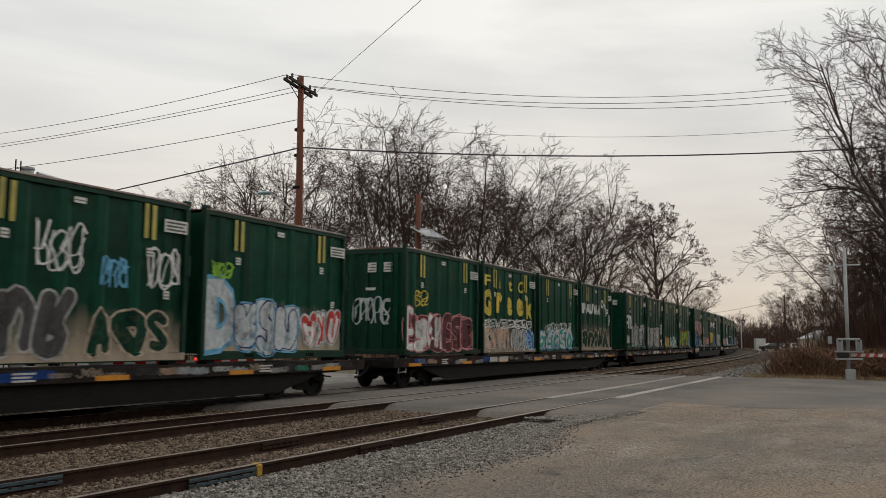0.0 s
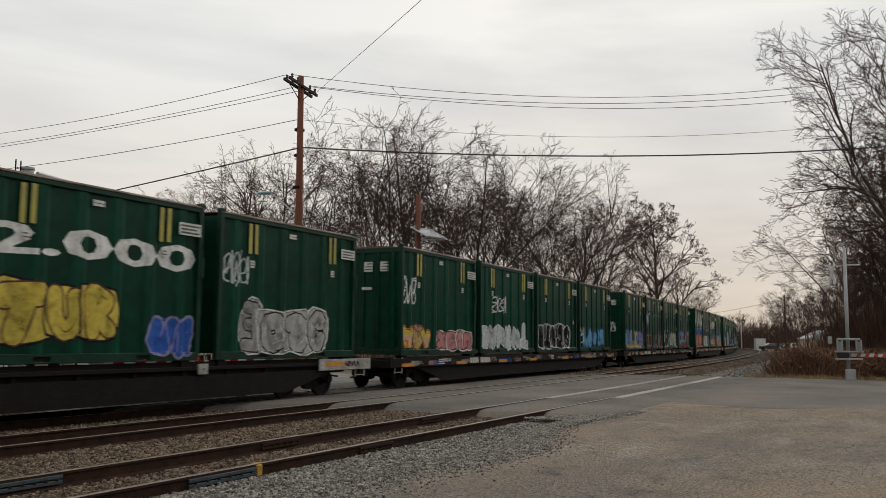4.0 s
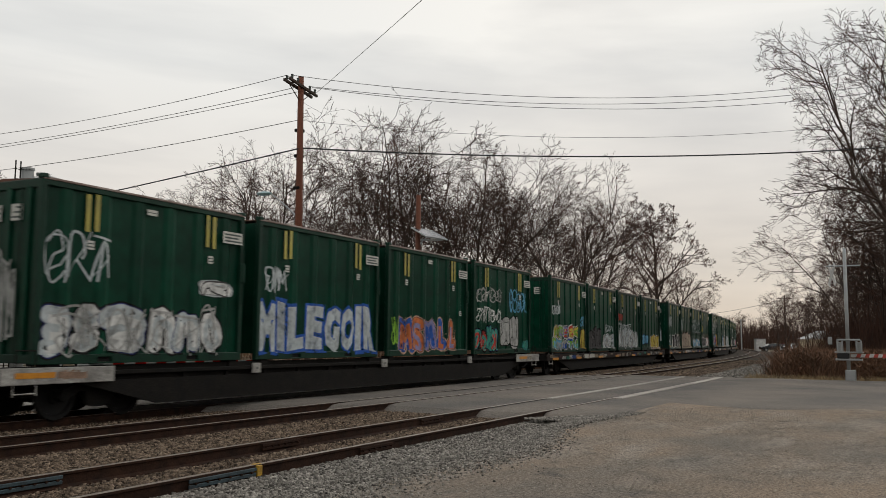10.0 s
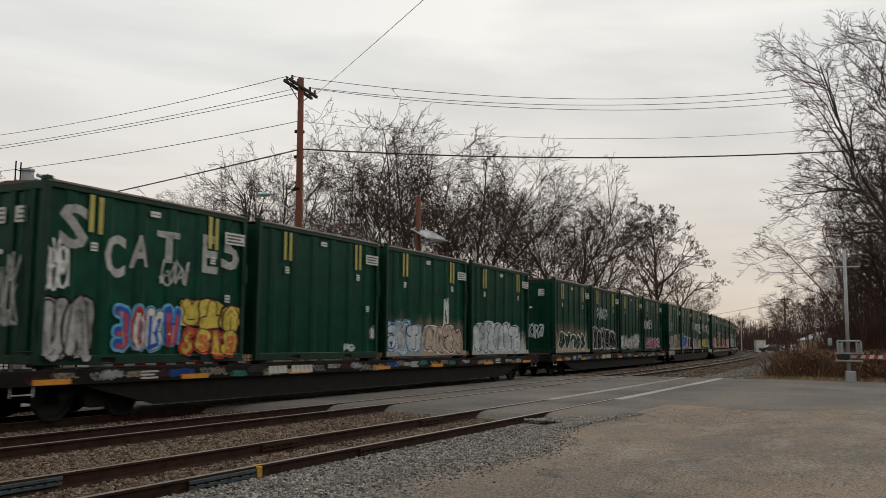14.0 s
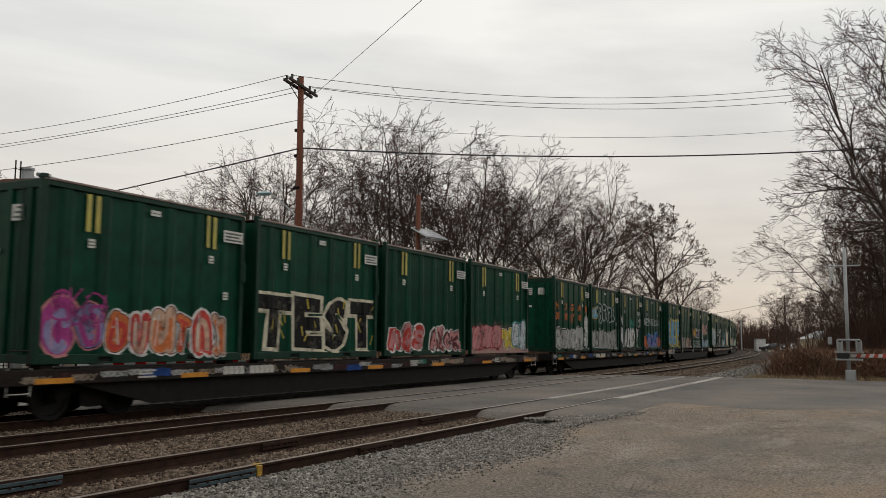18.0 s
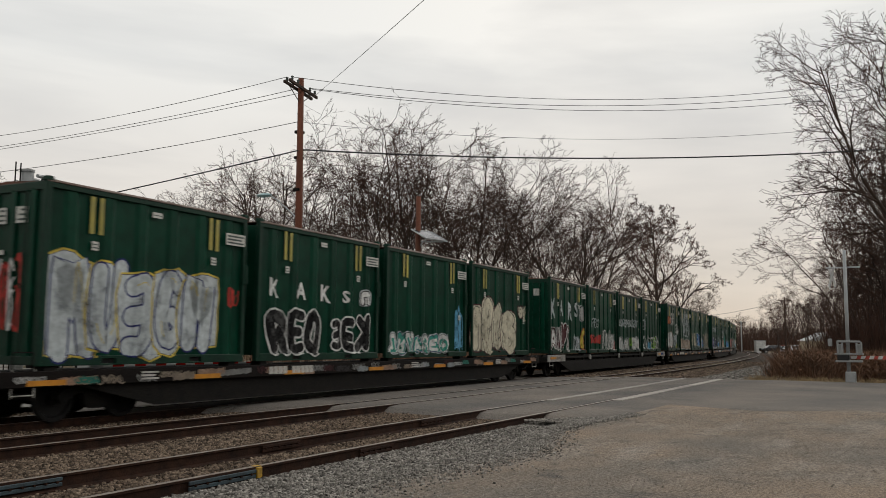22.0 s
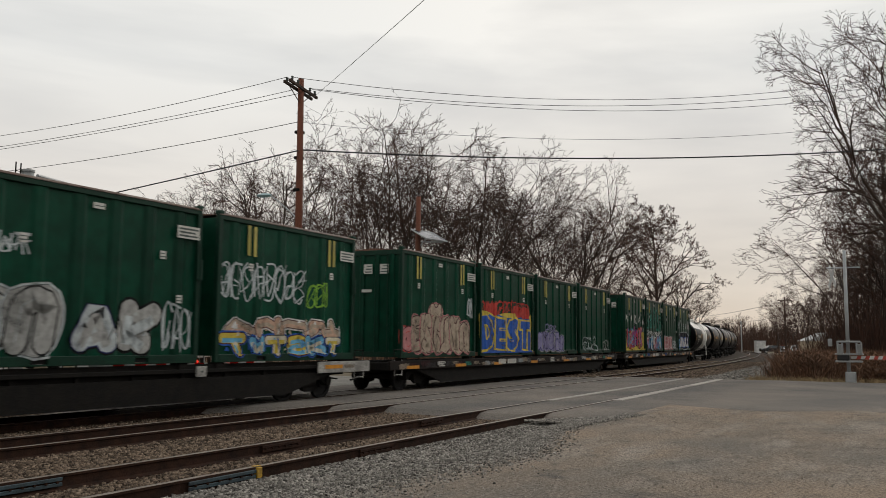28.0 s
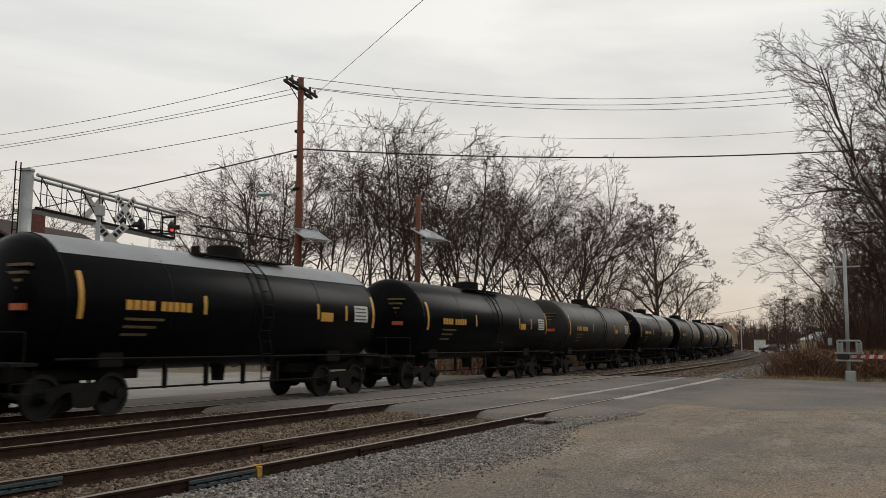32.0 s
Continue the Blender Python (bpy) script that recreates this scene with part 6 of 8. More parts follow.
paint(15, 0, "L 0.02 0.95 0.02 0.68 cybq CHUF;T 0.78 0.98 0.02 0.22 y 1")
paint(15, 1, "B 0.03 0.38 0.02 0.3 gs 4;B 0.5 0.86 0.02 0.26 sp 4;P 0.88 0.98 0.03 0.28 rw 1")
paint(15, 2, "P 0.02 0.5 0.26 0.52 onye 3;P 0.48 0.98 0.26 0.5 dnw 4;H 0.05 0.95 0.02 0.2 q 5")
paint(15, 3, "P 0.15 0.9 0.34 0.66 pfw 4;P 0.05 0.9 0.02 0.24 qcw 4;P 0.0 0.12 0.2 0.5 q 1")
head_tag(16, "rw", 0.2, 0.6, 4)
paint(16, 0, "B 0.03 0.9 0.02 0.65 qy 5;T 0.9 0.98 0.36 0.5 r 1")
paint(16, 1, "W 0.08 0.15 0.46 0.6 w K;W 0.28 0.36 0.46 0.6 w A;W 0.48 0.56 0.44 0.58 w K;W 0.67 0.73 0.46 0.57 w S;B 0.84 0.93 0.44 0.58 wq 1;H 0.06 0.52 0.03 0.38 wk 3;H 0.56 0.96 0.03 0.38 wk 3")
paint(16, 2, "P 0.04 0.82 0.02 0.24 wtq 7;T 0.86 0.98 0.05 0.5 c 3")
paint(16, 3, "B 0.0 0.82 0.02 0.66 en 4;B 0.82 0.9 0.44 0.6 en 1;T 0.9 0.98 0.4 0.6 e 1")
paint(17, 0, "W 0.04 0.13 0.46 0.74 q K;W 0.27 0.36 0.5 0.72 q A;W 0.5 0.59 0.46 0.72 q R;W 0.69 0.77 0.5 0.72 q S;B 0.85 0.97 0.46 0.68 gq 1;P 0.0 0.56 0.02 0.42 nwnw 4;T 0.65 0.84 0.03 0.26 q 3;P 0.85 0.98 0.02 0.36 yo 1")
paint(17, 1, "P 0.08 0.45 0.14 0.28 r 3;H 0.1 0.4 0.38 0.52 q 2;T 0.5 0.98 0.03 0.36 w 4;B 0.86 0.98 0.02 0.2 pw 1")
paint(17, 2, "T 0.02 0.96 0.42 0.58 q 6;P 0.05 0.5 0.03 0.26 wgq 4;P 0.6 0.98 0.03 0.26 wq 4;T 0.5 0.62 0.1 0.26 l 1")
paint(17, 3, "T 0.05 0.95 0.03 0.3 w 5;P 0.3 0.45 0.03 0.2 c 1;T 0.5 0.75 0.05 0.28 l 2;T 0.05 0.2 0.4 0.6 q 1")
head_tag(18, "q", 0.38, 0.58, 3)
paint(18, 0, "B 0.0 0.42 0.05 0.46 wf 2;B 0.02 0.3 0.55 0.76 on 1;T 0.3 0.6 0.55 0.85 w 3;T 0.68 0.95 0.35 0.62 w 2;T 0.5 0.75 0.08 0.36 q 3;P 0.68 0.78 0.06 0.18 ly 1")
paint(18, 1, "T 0.02 0.95 0.55 0.9 q 6;T 0.3 0.98 0.3 0.6 q 5;B 0.02 0.98 0.02 0.28 sw 6;P 0.4 0.6 0.04 0.2 fw 1")
paint(18, 2, "L 0.04 0.2 0.06 0.44 e R;L 0.24 0.4 0.02 0.44 e U;L 0.38 0.58 0.06 0.44 e L;P 0.6 0.94 0.08 0.44 bcq 3")
paint(18, 3, "P 0.02 0.36 0.03 0.3 cbp 3;T 0.36 0.98 0.03 0.44 s 4;B 0.0 0.1 0.02 0.36 qk 1")
head_tag(19, "q", 0.3, 0.5, 4)
paint(19, 0, "P 0.02 0.56 0.02 0.38 dvw 3;P 0.58 0.98 0.02 0.32 dkw 3;T 0.08 0.95 0.5 0.66 q 5")
paint(19, 1, "P 0.04 0.46 0.03 0.24 bcw 4;T 0.66 0.98 0.05 0.3 q 3;B 0.25 0.38 0.28 0.42 tg 1")
paint(19, 2, "B 0.05 0.62 0.03 0.3 sa 4;T 0.1 0.6 0.35 0.6 q 3;T 0.65 0.95 0.1 0.4 t 3")
paint(19, 3, "P 0.04 0.98 0.03 0.26 cbq 6;T 0.1 0.3 0.5 0.7 q 2")
head_tag(20, "g", 0.3, 0.6, 3)
paint(20, 0, "F 0 1 0 0.4 p 1;B 0.15 0.9 0.03 0.4 pw 3")
paint(20, 1, "P 0.08 0.66 0.02 0.3 aag 5;T 0.05 0.6 0.26 0.36 r 5;B 0.66 0.8 0.05 0.3 wk 1;B 0.78 0.95 0.03 0.34 wk 1")
paint(20, 2, "B 0.02 0.38 0.04 0.48 gq 2;P 0.42 0.82 0.04 0.44 qgk 2;T 0.82 0.98 0.06 0.4 q 2;T 0.05 0.25 0.58 0.7 q 2")
paint(20, 3, "T 0.02 0.65 0.42 0.7 q 5;T 0.62 0.8 0.4 0.6 l 2;P 0.02 0.98 0.16 0.32 sfw 5;P 0.02 0.98 0.02 0.2 yceb 6")
paint(21, 0, "B 0.0 0.16 0.05 0.3 pr 1;B 0.12 0.98 0.02 0.44 sp 6;B 0.35 0.52 0.3 0.56 sp 1;T 0.88 0.98 0.4 0.62 q 2")
paint(21, 1, "T 0.0 1.0 0.42 0.64 r 7;B 0.1 0.3 0.44 0.58 rr 3;B 0.6 0.95 0.44 0.57 rr 5;R 0.0 0.98 0.02 0.5 y 1;R 0.01 0.965 0.02 0.47 b 1;L 0.0 0.95 0.03 0.46 by DEST")
paint(21, 2, "B 0.02 0.72 0.02 0.3 vg 5;T 0.2 0.5 0.25 0.4 v 2")
paint(21, 3, "H 0.08 0.6 0.03 0.26 q 3;H 0.75 0.98 0.03 0.2 g 2")
paint(22, 0, "R 0.0 1.0 0.02 0.4 y 1;P 0.08 0.95 0.03 0.5 mrpmi 7;T 0.1 0.9 0.1 0.46 c 4;W 0.02 0.09 0.52 0.65 w 9;W 0.1 0.16 0.5 0.62 w 4;W 0.29 0.36 0.53 0.65 w 4;W 0.48 0.57 0.5 0.66 w K;W 0.68 0.76 0.52 0.65 w A;W 0.86 0.93 0.48 0.61 w 6")
paint(22, 1, "L 0.02 0.18 0.44 0.84 xt E;L 0.24 0.38 0.42 0.84 xt 3;L 0.46 0.57 0.42 0.84 xt 0;L 0.63 0.76 0.4 0.82 xt R;L 0.82 0.93 0.58 0.84 xt E;T 0.8 0.96 0.36 0.56 t 2;P 0.02 0.98 0.02 0.32 pvcqi 7;T 0.0 1.0 0.24 0.4 w 6")
paint(22, 2, "R 0.02 0.62 0.02 0.32 p 1;L 0.04 0.62 0.03 0.32 pw HPAY;T 0.68 0.98 0.05 0.24 q 3")
paint(22, 3, "W 0.06 0.14 0.48 0.64 q K;W 0.24 0.32 0.5 0.63 q A;W 0.44 0.52 0.48 0.62 q E;W 0.62 0.7 0.5 0.62 q S;B 0.82 0.93 0.48 0.64 gq 1;O 0.04 0.93 0.03 0.42 iq 1;W 0.08 0.86 0.08 0.29 wb AIRWALK;T 0.0 0.12 0.02 0.3 c 1")
# ================= trees =================
def strand_mesh(name, strands, sides, material, smooth=False):
    """Tapered stems, each a run of points with radii, as one mesh."""
    V, L, n0 = [], [], 0
    ring = np.arange(sides) * 2 * math.pi / sides
    groups = {}
    for pts, rad in strands:
        groups.setdefault(len(pts), []).append((pts, rad))
    for k, items in groups.items():
        P, R = np.array([p for p, _ in items]), np.array([r for _, r in items])
        D = np.empty_like(P)
        D[:, 1:-1], D[:, 0], D[:, -1] = P[:, 2:] - P[:, :-2], P[:, 1] - P[:, 0], P[:, -1] - P[:, -2]
        D /= np.linalg.norm(D, axis=2, keepdims=True) + 1e-9
        A = np.where(np.abs(D[..., 2:3]) < 0.9, np.array([0, 0, 1.0]), np.array([1.0, 0, 0]))
        U = np.cross(D, A)
        U /= np.linalg.norm(U, axis=2, keepdims=True) + 1e-9
        W = np.cross(D, U)
        q = P[:, :, None] + R[:, :, None, None] * (U[:, :, None] * np.cos(ring)[:, None] + W[:, :, None] * np.sin(ring)[:, None])
        V.append(q.reshape(-1, 3))
        m = len(items)
        base = n0 + (np.arange(m) * k * sides)[:, None, None] + (np.arange(k - 1) * sides)[None, :, None]
        a, b = np.arange(sides), (np.arange(sides) + 1) % sides
        L.append(np.stack([base + a, base + b, base + b + sides, base + a + sides], -1).reshape(-1, 4))
        n0 += m * k * sides
    v, f = np.concatenate(V), np.concatenate(L)
    me = bpy.data.meshes.new(name)
    me.vertices.add(len(v)), me.loops.add(f.size), me.polygons.add(len(f))
    me.vertices.foreach_set("co", v.reshape(-1))
    me.loops.foreach_set("vertex_index", f.reshape(-1).astype(np.int32))
    me.polygons.foreach_set("loop_start", (np.arange(len(f)) * 4).astype(np.int32))
    if smooth:
        me.polygons.foreach_set("use_smooth", [True] * len(f))
    me.materials.append(material)
    me.update(calc_edges=True)
    return me


class Tree:
    """A bare winter tree: stems fork into limbs that sweep upwards, then branches, twigs and twiglets; heavy wood in one mesh, fine twigs in another."""

    def __init__(self, seed, h, stems=1, fork=0.2, limbs=4, spread=30, kids=(8, 7, 4, 2), reach=(0.6, 0.38, 0.46, 0.5), lift=0.04, thin=0.0145, pods=0, turn=0.0, girth=0.016, leader=0.0):
        self.rg, self.h, self.kids, self.reach, self.lift, self.thin, self.pods = np.random.RandomState(seed), h, kids, reach, lift, thin, pods
        self.wood, self.twig = [], []
        for k in range(stems):
            a = 6.283 * k / stems + seed
            lean = 0.0 if stems == 1 else 0.2
            d = np.array([math.cos(a) * lean + turn, math.sin(a) * lean, 1.0])
            p = np.array([math.cos(a), math.sin(a), 0]) * (0.015 * h * (stems > 1))
            r = girth * h / stems ** 0.5
            q, d = self.run(p - (0, 0, 0.5), d, fork * h * self.rg.uniform(0.8, 1.2) + 0.5, r * 1.15, r * 0.85, 6, 0.04, 0.02)
            if leader:                          # one stem to the top, limbs along it
                q, d = self.run(q[-1], d, leader * h, r * 0.85, r * 0.2, 9, 0.05, 0.04)
                for m in range(limbs):
                    t = (m + self.rg.rand()) / limbs
                    i = min(int(t * 8), 7)
                    b, s = m * 2.4 + seed, radians(spread) * self.rg.uniform(0.8, 1.2)
                    e = np.array([math.cos(b) * math.sin(s), math.sin(b) * math.sin(s), math.cos(s)])
                    self.branch(q[i] + (q[i + 1] - q[i]) * self.rg.rand(), e, reach[0] * h * (1.0 - 0.6 * t) * self.rg.uniform(0.8, 1.15), r * (0.5 - 0.35 * t), 1)
                continue
            for m in range(limbs):
                b = 6.283 * (m + self.rg.uniform(-0.3, 0.3)) / limbs + seed * 1.7
                s = radians(spread) * (self.rg.uniform(0.75, 1.2) if m else 0.25)
                e = np.array([math.cos(b) * math.sin(s), math.sin(b) * math.sin(s), math.cos(s)]) + d * 0.35
                at = q[-1] - (q[-1] - q[-2]) * self.rg.uniform(0, 1.0)
                self.branch(at, e / np.linalg.norm(e), reach[0] * h * self.rg.uniform(0.78, 1.08) * (1.1 if m == 0 else 1), r * self.rg.uniform(0.34, 0.5), 1)

    def run(self, p, d, length, r0, r1, n, wob, up):
        pts = [p]
        for _ in range(n - 1):
            d = d + self.rg.normal(0, wob, 3) + (0, 0, up)
            d = d / np.linalg.norm(d)
            pts.append(pts[-1] + d * length / (n - 1))
        pts = np.array(pts)
        (self.wood if r0 > 0.035 else self.twig).append((pts, np.linspace(r0, r1, n)))
        return pts, d

    def branch(self, p, d, length, r, level):
        n = (0, 9, 6, 4, 2)[min(level, 4)]
        r = max(r, self.thin * (1, 1, 1, 1, 0.75)[min(level, 4)])
        pts, _ = self.run(p, d, length, r, max(r * 0.34, self.thin * 0.6), n, (0, 0.1, 0.14, 0.17, 0.2)[min(level, 4)], self.lift * (0, 1, 1, 0.7, 0.3)[min(level, 4)])
        if level > len(self.kids):
            if self.pods and self.rg.rand() < self.pods:
                c = pts[-1] + self.rg.normal(0, 0.05, 3)
                self.twig.append((np.array([c - (0, 0, 0.09), c, c + (0, 0, 0.07)]), np.array([0.01, self.rg.uniform(0.02, 0.04), 0.01])))
            return
        cnt = self.kids[level - 1]
        for k in range(cnt):
            t = 0.3 + 0.7 * ((k + self.rg.rand()) / cnt) ** 0.62
            i = min(int(t * (n - 1)), n - 2)
            u = t * (n - 1) - i
            q = pts[i] + (pts[i + 1] - pts[i]) * u
            ax = pts[i + 1] - pts[i]
            ax = ax / np.linalg.norm(ax)
            w = self.rg.normal(0, 1, 3) + np.array([q[0], q[1], 0]) / self.h * 2.0
            w = w - ax * (w @ ax)
            w /= np.linalg.norm(w) + 1e-9
            ang = radians(self.rg.uniform(28, 60))
            e = ax * math.cos(ang) + w * math.sin(ang)
            ln = length * self.reach[min(level, 3)] * self.rg.uniform(0.7, 1.25) * (1.12 - 0.32 * t)
            self.branch(q, e, ln, r * (1 - 0.6 * t) * 0.76, level + 1)

    def meshes(self):
        return strand_mesh("trunk", self.wood, 6, M_BARK, True), strand_mesh("crown", self.twig, 3, M_TWIG)


def grown_tree(*a, **k):
    t = Tree(*a, **k)
    z = np.sort(np.concatenate([p[:, 2] for p, _ in t.twig]))
    return t.meshes(), float(z[int(len(z) * 0.991)])


PROTO = [grown_tree(11, 16, 1, 0.2, 5, 38), grown_tree(12, 16, 2, 0.18, 3, 34), grown_tree(13, 16, 1, 0.16, 6, 54, reach=(0.64, 0.38, 0.45, 0.5), lift=0.085),
         grown_tree(14, 16, 2, 0.2, 3, 36), grown_tree(23, 16, 1, 0.18, 22, 50, kids=(6, 5, 4, 3), reach=(0.36, 0.42, 0.45, 0.5), lift=0.045, pods=0.25, leader=0.68), grown_tree(16, 16, 3, 0.16, 2, 29),
         grown_tree(17, 16, 1, 0.25, 7, 44, kids=(9, 7, 4, 3), reach=(0.58, 0.33, 0.46, 0.5), lift=0.03, thin=0.0095, girth=0.013), grown_tree(18, 16, 1, 0.25, 14, 34, kids=(5, 4, 3), reach=(0.24, 0.45, 0.45, 0.5), girth=0.009, leader=0.7)]
SMALL = [grown_tree(31, 16, 2, 0.15, 3, 28, kids=(6, 5, 3), thin=0.03), grown_tree(32, 16, 3, 0.12, 2, 25, kids=(6, 5, 3), thin=0.03), grown_tree(33, 16, 1, 0.2, 5, 34, kids=(6, 5, 3), thin=0.03)]
TREE_LABEL = ("bare grey-brown winter tree with fine upright twigs", "bare multi-stemmed winter tree behind the tracks", "bare spreading winter tree with tangled branches")


def plant(x, y, h, k, spin, wide=1.0, far=False):
    (trunk, crown), h0 = (SMALL[k % 3] if far else PROTO[k % len(PROTO)])
    t = thing("tree", TREE_LABEL[k % 3], "tree", pose(x, y, -0.3, 0, 0, spin), group="bare trees")
    t.scale = (h / h0 * wide, h / h0 * wide, h / h0)
    part("trunk", trunk, None, t)
    part("crown", crown, None, t)
    return t


ROW = "46.8,44.8,11.4,2 46.5,41.1,14.6,2 42.9,35,14.6,0 46.6,34.4,16.6,3 51.9,35.2,18,5 49.5,31.1,16.8,1 55.8,32,19.3,7 58.7,30.9,16.6,1 61.7,29.5,16.6,3 66.5,29.1,17.5,5 67.7,26.8,17,3 76.6,27.3,19.3,0"
ROW += " 81.6,27.3,18.6,3 89.5,27.8,17.5,3 99.6,28.2,10.5,5 113.5,28.4,21.3,4 133,30.0,15.0,3 153,34,12.6,2 54.3,32.8,18.6,7 60.7,29.9,18.3,7 62,31,17.5,2"
for k, item in enumerate(ROW.split()):          # the belt of trees behind the train
    x, y, h, form = (float(v) for v in item.split(","))
    plant(x, y, 0.96 * h, int(form), 67 * k, 1.0)
ROW = "62.8,53.2,16.5 73.3,44.2,18 85.8,35.7,17 96.6,34,15.5 113.9,36,11.5 125.5,37,10.5 48.8,68.8,15.3 58.7,61,11.4"
for k, item in enumerate(ROW.split()):          # second rank
    x, y, h = (float(v) for v in item.split(","))
    plant(x, y, h, (0, 5, 3, 2, 3, 1)[k % 6], 41 * k + 20)
ROW = "51.9,-1.6,19.6,6,150 66.4,0.9,15.5,4,10 61.5,-2.5,17,5,60 84.9,5.0,9.5,3,70 72.4,3.0,13.2,1,120 62.6,0.6,12.5,3,200 68.2,-1.5,15.8,5,250 82.8,3,11,0,300 89.8,1.0,13.7,5,20 56,-2.6,15.5,1,140 70,1,9,5,0 75,3.4,8,3,40 78,0.5,9.5,5,80 66,-1,9,3,120 82,2,9,1,160 92,9,7.5,3,30 100,11,8,5,70 110,13,8,3,200 105,9.5,8.5,5,240 60,-3.5,10,5,300"
for item in ROW.split():                        # beside the road on this side of the tracks
    x, y, h, form, spin = (float(v) for v in item.split(","))
    plant(x, y, h, int(form), spin)
ROW = "271,47,11 241,39,9.6 253,38,8.4 233,29,7.1 277,34,9.8 215,20,6.1 194,15,6.3 313,50,10.9 317,45,8.1 342,40,9.6 290,40,9 330,60,11 113,8.5,9.5 97.5,7.0,7.5 109.3,6,8.9"
ROW += " 150,5,9 165,8,8 180,3,10 200,10,9 225,12,9 250,18,9 140,0,10 128,4,8 300,25,10 280,10,11 330,30,12 360,60,12 380,45,12 400,70,13 120,2,11 105,-1,12 96,0,12 260,52,10 236,46,9 222,42,8"
for k, item in enumerate(ROW.split()):          # far end of the line
    x, y, h = (float(v) for v in item.split(","))
    plant(x, y, h, 5 * k + 2, 31 * k, 1.0, True)


# dense low growth under the trees, dry brush and grass
def blades(name, count, place, height, width, material, label, category, seed, bend=0.5):
    rg = np.random.RandomState(seed)
    p = place(rg, count)
    n = len(p)
    h = rg.uniform(height[0], height[1], n)
    a = rg.uniform(0, 6.28, n)
    w = rg.uniform(0.6, 1.3, n) * width
    lean = rg.normal(0, bend, (n, 2)) * h[:, None]
    u = np.stack([np.cos(a) * w, np.sin(a) * w, 0 * a], -1)
    mid = p + np.stack([lean[:, 0] * 0.35, lean[:, 1] * 0.35, h * 0.55], -1)
    top = p + np.stack([lean[:, 0], lean[:, 1], h], -1)
    v = np.stack([p - u, p + u, mid + u * 0.8, mid - u * 0.8, top], 1).reshape(-1, 3)
    k = 5 * np.arange(n)
    me = bpy.data.meshes.new(name)
    loops = np.stack([k, k + 1, k + 2, k + 3, k + 3, k + 2, k + 4], -1).reshape(-1)
    starts = np.stack([7 * np.arange(n), 7 * np.arange(n) + 4], -1).reshape(-1)
    me.vertices.add(len(v)), me.loops.add(len(loops)), me.polygons.add(len(starts))
    me.vertices.foreach_set("co", v.reshape(-1))
    me.loops.foreach_set("vertex_index", loops.astype(np.int32))
    me.polygons.foreach_set("loop_start", starts.astype(np.int32))
    me.materials.append(material)
    me.update(calc_edges=True)
    return tagged(new(name, me), label, category, kind="stuff")


def thicket(x0, x1, y0, y1, z=-0.3):
    def place(rg, n):
        x, y = rg.uniform(x0, x1, n), rg.uniform(y0, y1, n)
        keep = np.sin(x * 1.7 + np.sin(y * 2.1)) + np.sin(y * 1.9 + 1) + rg.uniform(-1.5, 1.5, n) > -0.4
        return np.stack([x[keep], y[keep], np.full(keep.sum(), z)], -1)
    return place


def mounds(x0, x1, y0, y1, seed, z=-0.3):
    """Clumps of growth: stems gather round scattered middles."""
    def place(rg, n):
        m = max(12, int((x1 - x0) * (y1 - y0) / 4))
        cx, cy, cr = rg.uniform(x0, x1, m), rg.uniform(y0, y1, m), rg.uniform(0.4, 1.3, m)
        k = rg.randint(0, m, n)
        x, y = cx[k] + rg.normal(0, 1, n) * cr[k] * 0.7, cy[k] + rg.normal(0, 1, n) * cr[k] * 0.7
        keep = (x > x0 - 0.4) & (y < y1 + 0.4)
        return np.stack([x[keep], y[keep], np.full(keep.sum(), z)], -1)
    return place


def far_band(rg, n):
    a = np.radians(rg.uniform(-6, 14, n))
    d = rg.uniform(250, 420, n)
    x, y = d * np.cos(a), d * np.sin(a)
    keep = np.abs(y - (16.5 + (x - 13) ** 2 / 1902)) > 9
    return np.stack([x[keep], y[keep], np.full(keep.sum(), -0.4)], -1)


blades("brush", 30000, mounds(45.6, 62, -6.0, 6.6, 5), (0.4, 1.75), 0.016, M_BRUSH, "dry red-brown brush beside the crossing", "brush", 21, 0.55)
blades("brush", 12000, mounds(60, 130, -10.0, 8.0, 6), (0.8, 2.6), 0.022, M_BRUSH, "dry red-brown brush along the tracks", "brush", 22, 0.4)
def sprigs(rg, n):
    """Withered leaves held at all heights of the brush."""
    p = mounds(45.6, 60, -6.0, 6.6, 5)(rg, n)
    p[:, 2] += rg.uniform(0, 1, len(p)) ** 0.7 * 1.45
    return p


blades("brush", 22000, sprigs, (0.05, 0.22), 0.03, M_BRUSH, "withered red-brown leaves on the brush", "brush", 31, 1.2)
def line_side(rg, n):
    x = rg.uniform(42.5, 125, n)
    y = 20.6 + (x - 13) ** 2 / 1902 + rg.uniform(0, 1, n) ** 1.5 * 5
    return np.stack([x, y, np.full(n, -0.3)], -1)


blades("brush", 16000, line_side, (0.4, 1.9), 0.02, M_BRUSH, "dry brown brush behind the main track", "brush", 32, 0.4)
blades("grass", 7000, thicket(42.2, 46.0, -4.0, 6.8, -0.15), (0.06, 0.28), 0.008, M_GRASS, "pale dry grass at the road edge", "grass", 23, 0.6)
blades("brush", 9000, thicket(44, 120, 27, 62), (1.0, 3.0), 0.02, M_BRUSH, "dense brown undergrowth below the bare trees", "brush", 24, 0.35)
blades("thicket", 20000, mounds(58, 130, -20, 5.0, 7), (1.5, 6.5), 0.017, M_TWIG, "tangled bare saplings under the roadside trees", "thicket", 25, 0.3)
blades("far_woods", 12000, far_band, (4.0, 10.5), 0.07, M_TWIG, "dark line of far winter woods", "woods", 26, 0.16)

